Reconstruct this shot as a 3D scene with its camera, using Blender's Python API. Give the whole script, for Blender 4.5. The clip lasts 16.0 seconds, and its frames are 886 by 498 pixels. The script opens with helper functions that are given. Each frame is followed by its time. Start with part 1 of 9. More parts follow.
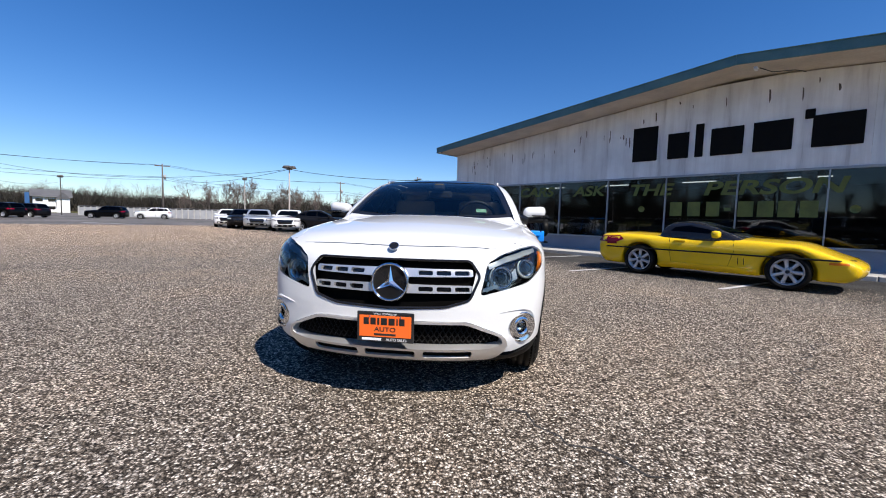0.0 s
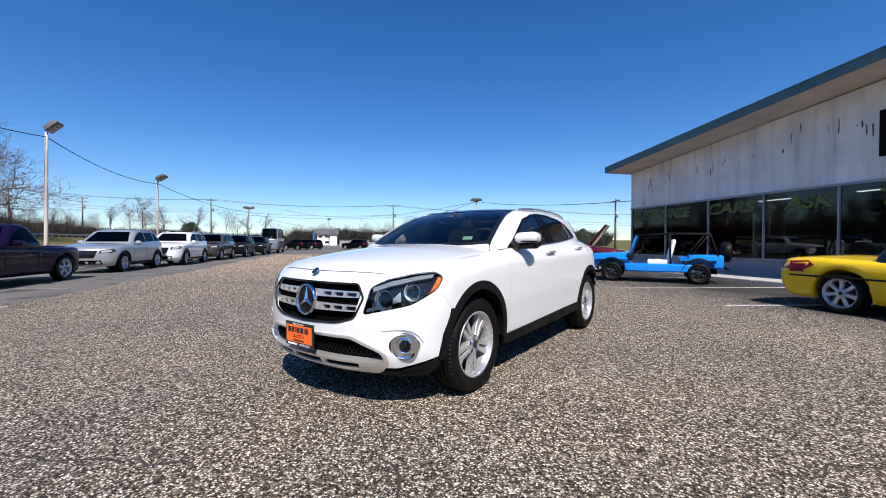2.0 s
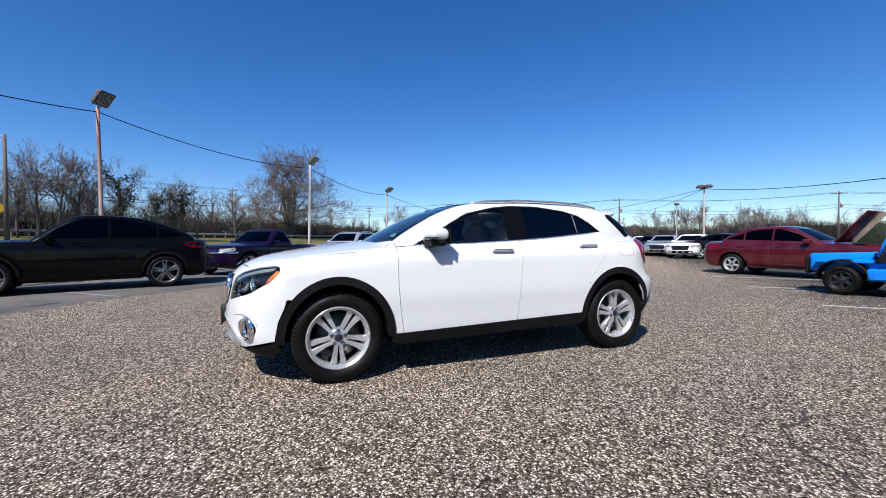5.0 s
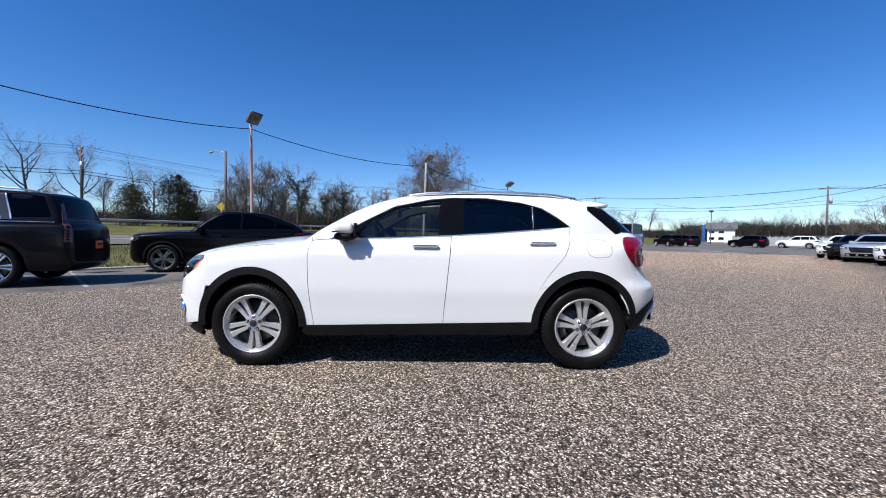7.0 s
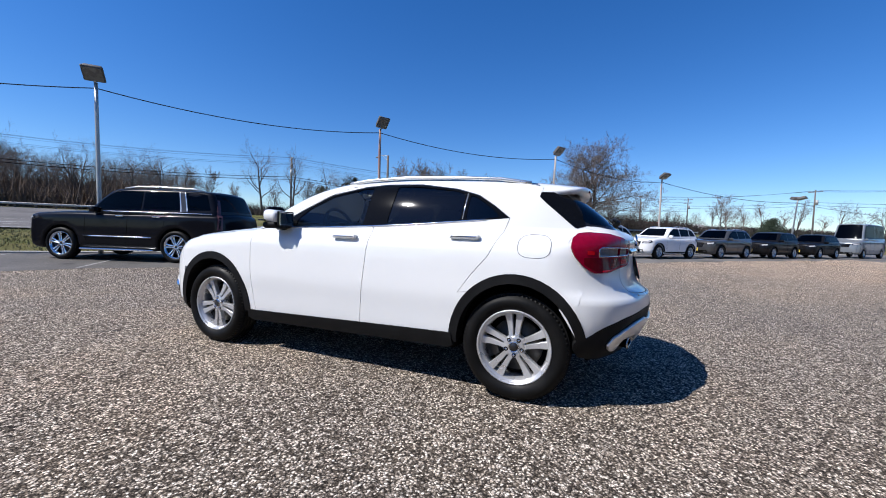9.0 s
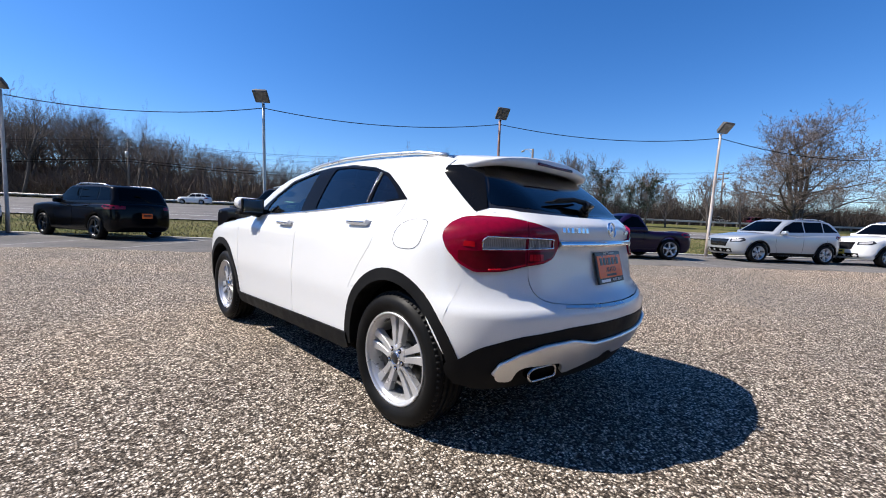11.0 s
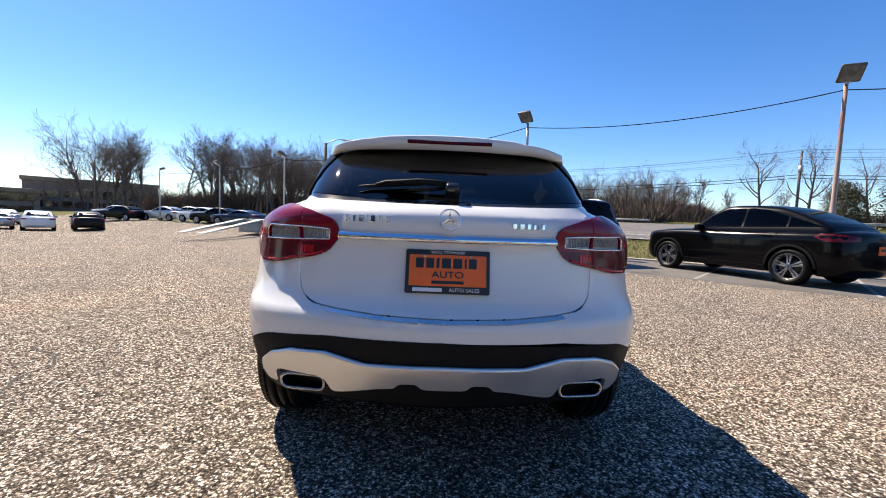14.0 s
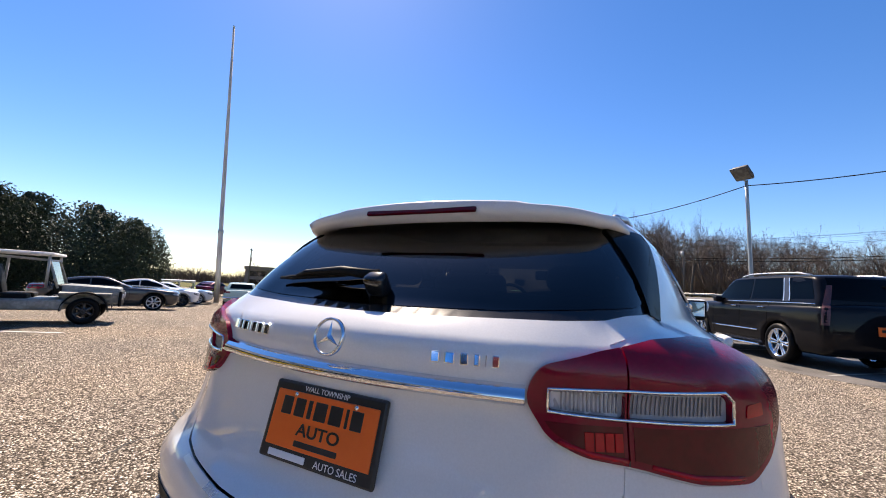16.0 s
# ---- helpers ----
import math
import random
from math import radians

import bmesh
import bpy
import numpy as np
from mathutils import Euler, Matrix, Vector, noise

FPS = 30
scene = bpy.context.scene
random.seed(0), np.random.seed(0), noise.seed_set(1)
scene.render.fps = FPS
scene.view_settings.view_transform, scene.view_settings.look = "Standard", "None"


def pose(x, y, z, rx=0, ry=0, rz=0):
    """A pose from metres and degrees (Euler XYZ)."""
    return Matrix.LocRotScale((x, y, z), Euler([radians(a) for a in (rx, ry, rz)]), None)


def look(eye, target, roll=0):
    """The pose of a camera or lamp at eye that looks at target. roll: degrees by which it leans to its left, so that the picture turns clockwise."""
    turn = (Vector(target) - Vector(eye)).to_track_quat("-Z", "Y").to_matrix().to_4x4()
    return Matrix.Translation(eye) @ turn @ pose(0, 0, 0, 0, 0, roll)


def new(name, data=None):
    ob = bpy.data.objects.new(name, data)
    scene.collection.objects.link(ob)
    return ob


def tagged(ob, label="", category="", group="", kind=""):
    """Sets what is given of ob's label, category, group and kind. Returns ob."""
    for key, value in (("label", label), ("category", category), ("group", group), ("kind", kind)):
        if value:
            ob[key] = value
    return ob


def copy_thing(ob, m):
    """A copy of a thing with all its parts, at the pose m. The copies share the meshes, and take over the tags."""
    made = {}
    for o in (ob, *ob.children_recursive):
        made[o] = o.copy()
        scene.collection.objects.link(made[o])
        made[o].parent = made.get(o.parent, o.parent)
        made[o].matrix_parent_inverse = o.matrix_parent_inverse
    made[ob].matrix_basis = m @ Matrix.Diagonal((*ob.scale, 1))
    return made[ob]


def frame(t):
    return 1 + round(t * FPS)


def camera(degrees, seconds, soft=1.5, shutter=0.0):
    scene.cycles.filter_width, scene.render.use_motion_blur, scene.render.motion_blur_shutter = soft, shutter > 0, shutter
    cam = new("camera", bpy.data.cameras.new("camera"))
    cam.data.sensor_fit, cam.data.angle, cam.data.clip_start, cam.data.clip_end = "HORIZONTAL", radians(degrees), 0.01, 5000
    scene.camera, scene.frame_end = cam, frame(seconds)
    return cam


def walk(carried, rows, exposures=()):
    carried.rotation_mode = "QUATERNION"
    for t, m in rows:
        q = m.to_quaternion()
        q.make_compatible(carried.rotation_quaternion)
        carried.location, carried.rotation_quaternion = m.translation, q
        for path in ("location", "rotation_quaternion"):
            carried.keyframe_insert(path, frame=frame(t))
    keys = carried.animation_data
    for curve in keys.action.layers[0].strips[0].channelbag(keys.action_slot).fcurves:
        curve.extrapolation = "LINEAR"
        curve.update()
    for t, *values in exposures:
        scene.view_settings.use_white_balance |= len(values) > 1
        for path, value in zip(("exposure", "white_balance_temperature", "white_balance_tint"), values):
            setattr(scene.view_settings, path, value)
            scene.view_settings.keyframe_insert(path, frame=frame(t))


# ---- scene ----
cam = camera(96.7, 16.0, 1.0)
PATH = [
    (0, (0.546, -4.271, 1.045), (0.299, -2.292, 0.898), 1.6),
    (0.5, (1.018, -4.225, 1.05), (0.498, -2.298, 0.921), 1.9),
    (1, (1.473, -4.162, 1.066), (0.714, -2.314, 0.967), 1.8),
    (1.5, (1.924, -4.015, 1.058), (0.945, -2.273, 0.998), 1.0),
    (2, (2.366, -3.822, 1.088), (1.182, -2.21, 1.058), 0.1),
    (2.5, (2.718, -3.575, 1.079), (1.364, -2.102, 1.063), -0.7),
    (3, (3.073, -3.232, 1.066), (1.571, -1.913, 1.056), -1.0),
    (3.5, (3.374, -2.824, 1.064), (1.745, -1.662, 1.054), -1.1),
    (4, (3.616, -2.43, 1.062), (1.891, -1.418, 1.048), -0.9),
    (4.2, (3.685, -2.281, 1.067), (1.925, -1.331, 1.049), -0.7),
    (6.3, (4.105, -0.47, 1.079), (2.124, -0.202, 1.018), 0.2),
    (6.5, (4.093, -0.258, 1.074), (2.102, -0.073, 1.012), 0.4),
    (7, (4.043, 0.203, 1.08), (2.044, 0.198, 1.014), 0.7),
    (7.5, (3.937, 0.658, 1.07), (1.949, 0.452, 0.999), 0.8),
    (8, (3.78, 1.115, 1.072), (1.823, 0.712, 0.996), 0.9),
    (8.5, (3.569, 1.516, 1.054), (1.661, 0.921, 0.968), 1.4),
    (9, (3.306, 1.876, 1.073), (1.465, 1.101, 0.977), 2.0),
    (9.2, (3.189, 1.994, 1.074), (1.376, 1.156, 0.97), 2.4),
    (11.3, (1.896, 3.028, 1.056), (0.58, 1.529, 0.912), 2.2),
    (11.5, (1.769, 3.099, 1.046), (0.519, 1.544, 0.903), 2.2),
    (12, (1.430, 3.246, 1.032), (0.368, 1.558, 0.884), 1.8),
    (12.5, (1.126, 3.378, 1.035), (0.272, 1.575, 0.890), 1.6),
    (13, (0.796, 3.466, 1.029), (0.183, 1.567, 0.893), 1.8),
    (13.5, (0.430, 3.520, 1.029), (0.089, 1.553, 0.896), 2.1),
    (14, (0.058, 3.519, 1.037), (0.007, 1.524, 0.899), 2.3),
    (14.5, (-0.330, 3.489, 1.053), (-0.116, 1.506, 0.909), 3.3),
    (15, (-0.686, 3.388, 1.062), (-0.211, 1.448, 0.954), 3.6),
    (15.5, (-0.792, 3.172, 1.102), (-0.073, 1.306, 1.123), 3.2),
    (16, (-0.610, 2.737, 1.162), (0.296, 0.965, 1.362), 3.1),
]
walk(cam, [(t, look(eye, target, roll)) for t, eye, target, roll in PATH], ((0.0, 0.46, 6170.0, 12.5), (4.0, 0.46, 6000.0, 12.0), (9.0, 0.47, 5850.0, 12.0), (11.5, 0.84, 6330.0, 12.0), (13.5, 1.07, 6930.0, 13.0), (15.0, 1.08, 7000.0, 15.5), (16.0, 1.03, 7350.0, 17.0)))

from mathutils import geometry

# ---------------------------------------------------------------- light
SUN = Vector((0.605, -0.59, 1.0)).normalized()
world = bpy.data.worlds.new("clear_sky")
scene.world = world
world.use_nodes = True
wn = world.node_tree.nodes
sky = wn.new("ShaderNodeTexSky")
sky.sky_type = "NISHITA"
sky.sun_disc = False
sky.sun_elevation = math.asin(SUN.z)
sky.sun_rotation = math.atan2(SUN.x, SUN.y)
sky.altitude = 600
sky.air_density = 1.0
sky.dust_density = 0.2
sky.ozone_density = 4.0
wn["Background"].inputs["Strength"].default_value = 0.096
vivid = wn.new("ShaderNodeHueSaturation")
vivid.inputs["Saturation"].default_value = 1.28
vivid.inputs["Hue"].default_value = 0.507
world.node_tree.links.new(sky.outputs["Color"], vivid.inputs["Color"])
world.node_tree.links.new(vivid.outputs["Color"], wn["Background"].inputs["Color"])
sun_data = bpy.data.lights.new("sun", "SUN")
sun_data.energy, sun_data.angle, sun_data.color = 5.0, radians(0.53), (1.0, 0.92, 0.80)
sun = new("sun", sun_data)
sun.matrix_world = look((30, -30, 50), Vector((30, -30, 50)) - SUN)


# ---------------------------------------------------------------- materials
def nodes_of(name):
    m = bpy.data.materials.new(name)
    m.use_nodes = True
    return m, m.node_tree.nodes, m.node_tree.links, m.node_tree.nodes["Principled BSDF"]


def rgb(c):
    return (c[0], c[1], c[2], 1.0)


def noise_at(n, l, scale, detail=4.0, rough=0.55, space="Object", stretch=None):
    tc = n.new("ShaderNodeTexCoord")
    tex = n.new("ShaderNodeTexNoise")
    tex.inputs["Scale"].default_value = scale
    tex.inputs["Detail"].default_value = detail
    tex.inputs["Roughness"].default_value = rough
    if stretch:
        mp = n.new("ShaderNodeMapping")
        mp.inputs["Scale"].default_value = stretch
        l.new(tc.outputs[space], mp.inputs["Vector"])
        l.new(mp.outputs["Vector"], tex.inputs["Vector"])
    else:
        l.new(tc.outputs[space], tex.inputs["Vector"])
    return tex


def ramp(n, l, src, stops):
    r = n.new("ShaderNodeValToRGB")
    e = r.color_ramp.elements
    while len(e) < len(stops):
        e.new(0.5)
    for k, (pos, c) in zip(e, stops):
        k.position = pos
        k.color = rgb(c) if not isinstance(c, float) else (c, c, c, 1)
    l.new(src, r.inputs["Fac"])
    return r


def mixed(n, l, fac, a, b, blend="MIX"):
    m = n.new("ShaderNodeMix")
    m.data_type, m.blend_type = "RGBA", blend
    for sock, v in ((m.inputs[0], fac), (m.inputs[6], a), (m.inputs[7], b)):
        if isinstance(v, (int, float)):
            sock.default_value = v
        elif isinstance(v, tuple):
            sock.default_value = rgb(v)
        else:
            l.new(v, sock)
    return m.outputs[2]


def bumped(n, l, bsdf, height, strength, distance):
    b = n.new("ShaderNodeBump")
    b.inputs["Strength"].default_value = strength
    b.inputs["Distance"].default_value = distance
    l.new(height, b.inputs["Height"])
    l.new(b.outputs["Normal"], bsdf.inputs["Normal"])


def surface(name, a, b, rough=0.6, scale=3.0, fine=60.0, metal=0.0, bump=0.0, dist=0.004, coat=0.0, spec=0.5, rvar=0.15, stretch=None):
    """Two-scale mottled surface between colours a and b."""
    m, n, l, p = nodes_of(name)
    big = noise_at(n, l, scale, stretch=stretch)
    small = noise_at(n, l, fine, 2.0, stretch=stretch)
    f = n.new("ShaderNodeMath")
    f.operation = "MULTIPLY_ADD"
    f.inputs[1].default_value = 0.35
    l.new(small.outputs["Fac"], f.inputs[0])
    l.new(big.outputs["Fac"], f.inputs[2])
    r = ramp(n, l, f.outputs[0], ((0.42, a), (0.92, b)))
    l.new(r.outputs["Color"], p.inputs["Base Color"])
    rr = ramp(n, l, big.outputs["Fac"], ((0.3, max(0.0, rough - rvar)), (0.7, min(1.0, rough + rvar))))
    l.new(rr.outputs["Color"], p.inputs["Roughness"])
    p.inputs["Metallic"].default_value = metal
    p.inputs["Specular IOR Level"].default_value = spec
    p.inputs["Coat Weight"].default_value = coat
    p.inputs["Coat Roughness"].default_value = 0.05
    if bump:
        bumped(n, l, p, small.outputs["Fac"], bump, dist)
    return m


def paint(name, c, metal=0.0, rough=0.32, dust=0.06, coat=1.0, croug=0.03):
    """Clear-coated car paint with faint dust and colour drift."""
    m, n, l, p = nodes_of(name)
    big = noise_at(n, l, 2.2, 5.0)
    fine = noise_at(n, l, 240.0, 2.0)
    d = ramp(n, l, big.outputs["Fac"], ((0.35, 0.0), (0.8, dust)))
    base = mixed(n, l, d.outputs["Color"], c, (0.42, 0.39, 0.34))
    flake = ramp(n, l, fine.outputs["Fac"], ((0.3, 0.94), (0.7, 1.0)))
    base = mixed(n, l, 1.0, base, flake.outputs["Color"], "MULTIPLY")
    l.new(base, p.inputs["Base Color"])
    p.inputs["Metallic"].default_value = metal
    p.inputs["Roughness"].default_value = rough
    p.inputs["Coat Weight"].default_value = coat
    p.inputs["Specular IOR Level"].default_value = 0.04
    cr = ramp(n, l, big.outputs["Fac"], ((0.3, croug), (0.8, croug + 0.05)))
    l.new(cr.outputs["Color"], p.inputs["Coat Roughness"])
    return m


def glass(name, tint, rough=0.0, ior=1.52, gloss=0.96):
    """Thin tinted glazing: clear body, glossy skin."""
    m, n, l, p = nodes_of(name)
    out = n["Material Output"]
    tr = n.new("ShaderNodeBsdfTransparent")
    tr.inputs["Color"].default_value = rgb(tint)
    gl = n.new("ShaderNodeBsdfGlossy")
    gl.inputs["Roughness"].default_value = rough
    gl.inputs["Color"].default_value = (gloss, gloss, gloss, 1)
    fr = n.new("ShaderNodeFresnel")
    fr.inputs["IOR"].default_value = ior
    mx = n.new("ShaderNodeMixShader")
    l.new(fr.outputs[0], mx.inputs[0])
    l.new(tr.outputs[0], mx.inputs[1])
    l.new(gl.outputs[0], mx.inputs[2])
    l.new(mx.outputs[0], out.inputs["Surface"])
    n.remove(p)
    return m


def lens_glass(name, c, rough=0.06):
    """Coloured lamp lens: glossy skin over a saturated body with fine ribs."""
    m, n, l, p = nodes_of(name)
    rib = noise_at(n, l, 35.0, 2.0)
    r = ramp(n, l, rib.outputs["Fac"], ((0.35, tuple(v * 0.8 for v in c)), (0.65, c)))
    l.new(r.outputs["Color"], p.inputs["Base Color"])
    p.inputs["Roughness"].default_value = 0.25
    p.inputs["Specular IOR Level"].default_value = 0.15
    p.inputs["Coat Weight"].default_value = 0.4
    p.inputs["Coat Roughness"].default_value = rough * 0.3
    return m


def chrome(name, c=(0.75, 0.76, 0.78), rough=0.08):
    m, n, l, p = nodes_of(name)
    sm = noise_at(n, l, 9.0)
    r = ramp(n, l, sm.outputs["Fac"], ((0.3, rough * 0.6), (0.7, rough * 1.5)))
    l.new(r.outputs["Color"], p.inputs["Roughness"])
    p.inputs["Base Color"].default_value = rgb(c)
    p.inputs["Metallic"].default_value = 1.0
    return m


def aggregate(name="chip_seal_paving", tar=None):
    """Worn chip-seal paving: pale and dark stone chips in grey binder, patches; tar: the two distances towards the shop between which chips thin out over asphalt."""
    m, n, l, p = nodes_of(name)
    tc = n.new("ShaderNodeTexCoord")
    wob = n.new("ShaderNodeTexNoise")
    wob.inputs["Scale"].default_value = 26.0
    l.new(tc.outputs["Object"], wob.inputs["Vector"])
    warp = mixed(n, l, 0.028, tc.outputs["Object"], wob.outputs["Color"], "ADD")
    v = n.new("ShaderNodeTexVoronoi")
    v.inputs["Scale"].default_value = 85.0
    v.inputs["Randomness"].default_value = 1.0
    l.new(warp, v.inputs["Vector"])
    sep = n.new("ShaderNodeSeparateColor")
    l.new(v.outputs["Color"], sep.inputs["Color"])
    chips = ramp(n, l, sep.outputs["Red"], ((0.0, (0.06, 0.05, 0.042)), (0.34, (0.13, 0.108, 0.088)), (0.56, (0.28, 0.238, 0.198)), (0.76, (0.51, 0.447, 0.384)), (0.95, (0.82, 0.745, 0.662))))
    edge = ramp(n, l, v.outputs["Distance"], ((0.3, 1.06), (0.69, 0.2)))
    col = mixed(n, l, 1.0, chips.outputs["Color"], edge.outputs["Color"], "MULTIPLY")
    v2 = n.new("ShaderNodeTexVoronoi")
    v2.inputs["Scale"].default_value = 150.0
    l.new(tc.outputs["Object"], v2.inputs["Vector"])
    sep2 = n.new("ShaderNodeSeparateColor")
    l.new(v2.outputs["Color"], sep2.inputs["Color"])
    grit = ramp(n, l, sep2.outputs["Green"], ((0.2, 0.6), (0.9, 1.42)))
    col = mixed(n, l, 1.0, col, grit.outputs["Color"], "MULTIPLY")
    # bare and thick clusters a hand wide, then patches metres wide
    clump = noise_at(n, l, 9.0, 3.0, 0.6)
    cl = ramp(n, l, clump.outputs["Fac"], ((0.3, 0.88), (0.7, 1.12)))
    col = mixed(n, l, 1.0, col, cl.outputs["Color"], "MULTIPLY")
    patch = noise_at(n, l, 0.35, 5.0, 0.6)
    tone = ramp(n, l, patch.outputs["Fac"], ((0.3, (0.9, 0.885, 0.86)), (0.5, (1.08, 1.05, 0.98)), (0.72, (1.3, 1.19, 1.04))))
    col = mixed(n, l, 1.0, col, tone.outputs["Color"], "MULTIPLY")
    # paler, warmer stretch towards the far end of the lot
    where = n.new("ShaderNodeVectorMath")
    where.operation = "DOT_PRODUCT"
    where.inputs[1].default_value = (0.775, -0.632, 0.0)
    l.new(tc.outputs["Object"], where.inputs[0])
    drift = n.new("ShaderNodeMath")
    drift.operation = "MULTIPLY_ADD"
    drift.inputs[1].default_value = 6.0
    l.new(patch.outputs["Fac"], drift.inputs[0])
    l.new(where.outputs["Value"], drift.inputs[2])
    far = n.new("ShaderNodeMapRange")
    far.inputs["From Min"].default_value, far.inputs["From Max"].default_value = -4.0, -15.0
    l.new(drift.outputs[0], far.inputs["Value"])
    col = mixed(n, l, far.outputs["Result"], col, mixed(n, l, 1.0, col, (1.5, 1.36, 1.24), "MULTIPLY"))
    stain = noise_at(n, l, 1.7, 6.0, 0.65)
    st = ramp(n, l, stain.outputs["Fac"], ((0.62, 0.0), (0.74, 0.5)))
    col = mixed(n, l, st.outputs["Color"], col, (0.06, 0.055, 0.05))
    if tar:
        fine = noise_at(n, l, 90.0, 3.0, 0.7)
        g = ramp(n, l, fine.outputs["Fac"], ((0.3, (0.028, 0.027, 0.026)), (0.7, (0.075, 0.072, 0.068))))
        worn = noise_at(n, l, 0.8, 5.0, 0.6)
        w = ramp(n, l, worn.outputs["Fac"], ((0.35, 0.7), (0.7, 1.5)))
        base = mixed(n, l, 1.0, g.outputs["Color"], w.outputs["Color"], "MULTIPLY")
        xyz = n.new("ShaderNodeSeparateXYZ")
        l.new(tc.outputs["Object"], xyz.inputs[0])
        mx, my, jag, sub = (n.new("ShaderNodeMath") for _ in range(4))
        mx.operation, my.operation, jag.operation, sub.operation = "MULTIPLY", "MULTIPLY_ADD", "MULTIPLY_ADD", "ADD"
        mx.inputs[1].default_value, my.inputs[1].default_value, jag.inputs[1].default_value = 0.632, 0.775, 3.2
        l.new(xyz.outputs["X"], mx.inputs[0])
        l.new(xyz.outputs["Y"], my.inputs[0])
        l.new(mx.outputs[0], my.inputs[2])
        ragged = noise_at(n, l, 0.9, 8.0, 0.75)
        l.new(ragged.outputs["Fac"], jag.inputs[0])
        l.new(my.outputs[0], jag.inputs[2])
        sub.inputs[1].default_value = -1.6
        l.new(jag.outputs[0], sub.inputs[0])
        away = n.new("ShaderNodeMapRange")
        away.inputs["From Min"].default_value, away.inputs["From Max"].default_value = tar
        l.new(sub.outputs[0], away.inputs["Value"])
        bare = n.new("ShaderNodeMath")
        bare.operation = "GREATER_THAN"
        l.new(away.outputs["Result"], bare.inputs[0])
        l.new(sep.outputs["Blue"], bare.inputs[1])
        col = mixed(n, l, bare.outputs[0], col, base)
    l.new(col, p.inputs["Base Color"])
    p.inputs["Roughness"].default_value = 0.9
    p.inputs["Specular IOR Level"].default_value = 0.08
    h = ramp(n, l, v.outputs["Distance"], ((0.2, 1.0), (0.75, 0.0)))
    bumped(n, l, p, h.outputs["Color"], 0.75, 0.006)
    return m


def tarmac(name, lo, hi, warm=1.0):
    """Smooth aged asphalt with grit, oil stains and lighter wear."""
    m, n, l, p = nodes_of(name)
    big = noise_at(n, l, 0.22, 6.0, 0.6)
    fine = noise_at(n, l, 90.0, 3.0, 0.7)
    r = ramp(n, l, big.outputs["Fac"], ((0.3, (lo, lo * 0.94, lo * 0.88)), (0.7, (hi, hi * 0.93, hi * 0.86))))
    g = ramp(n, l, fine.outputs["Fac"], ((0.3, 0.6), (0.7, 1.45)))
    col = mixed(n, l, 1.0, r.outputs["Color"], g.outputs["Color"], "MULTIPLY")
    oil = noise_at(n, l, 1.1, 4.0, 0.5)
    o = ramp(n, l, oil.outputs["Fac"], ((0.58, 0.0), (0.7, 0.65)))
    col = mixed(n, l, o.outputs["Color"], col, (0.03, 0.03, 0.03))
    l.new(col, p.inputs["Base Color"])
    p.inputs["Roughness"].default_value = 0.75
    p.inputs["Specular IOR Level"].default_value = 0.12
    bumped(n, l, p, fine.outputs["Fac"], 0.5, 0.004)
    return m


def turf():
    m, n, l, p = nodes_of("dormant_grass")
    big = noise_at(n, l, 0.25, 5.0, 0.6)
    fine = noise_at(n, l, 30.0, 3.0, 0.7)
    r = ramp(n, l, big.outputs["Fac"], ((0.35, (0.075, 0.085, 0.025)), (0.55, (0.13, 0.12, 0.045)), (0.75, (0.2, 0.165, 0.085))))
    g = ramp(n, l, fine.outputs["Fac"], ((0.3, 0.55), (0.7, 1.4)))
    l.new(mixed(n, l, 1.0, r.outputs["Color"], g.outputs["Color"], "MULTIPLY"), p.inputs["Base Color"])
    p.inputs["Roughness"].default_value = 0.95
    p.inputs["Specular IOR Level"].default_value = 0.1
    bumped(n, l, p, fine.outputs["Fac"], 1.0, 0.05)
    return m


def stained_wall():
    """White painted panel siding with grey rain streaks."""
    m, n, l, p = nodes_of("weathered_white_wall")
    streak = noise_at(n, l, 2.0, 6.0, 0.6, stretch=(2.2, 2.2, 0.16))
    blot = noise_at(n, l, 0.7, 5.0, 0.6)
    s = ramp(n, l, streak.outputs["Fac"], ((0.42, (0.86, 0.85, 0.83)), (0.62, (0.74, 0.72, 0.7)), (0.75, (0.5, 0.47, 0.45))))
    b = ramp(n, l, blot.outputs["Fac"], ((0.35, 0.86), (0.65, 1.05)))
    l.new(mixed(n, l, 1.0, s.outputs["Color"], b.outputs["Color"], "MULTIPLY"), p.inputs["Base Color"])
    p.inputs["Roughness"].default_value = 0.7
    bumped(n, l, p, streak.outputs["Fac"], 0.15, 0.01)
    return m


WHITE_PAINT = paint("white_car_paint", (0.72, 0.725, 0.715), dust=0.04)
BLACK_TRIM = surface("black_textured_trim", (0.004, 0.004, 0.0042), (0.009, 0.009, 0.0092), 0.6, 6, 220, bump=0.25, dist=0.0008, spec=0.14)
BLACK_GLOSS = paint("gloss_black", (0.008, 0.008, 0.009), dust=0.02)
PILLAR_BLACK = surface("pillar_black", (0.002, 0.002, 0.002), (0.004, 0.004, 0.004), 0.9, 5, 90, spec=0.02, coat=0.3, rvar=0.05)
GAP_DARK = surface("underbody_black", (0.002, 0.002, 0.002), (0.006, 0.0055, 0.005), 0.9, 4, 60, spec=0.03)
RUBBER = surface("tyre_rubber", (0.003, 0.003, 0.003), (0.008, 0.0078, 0.0075), 0.5, 7, 150, bump=0.2, dist=0.001, spec=0.12)
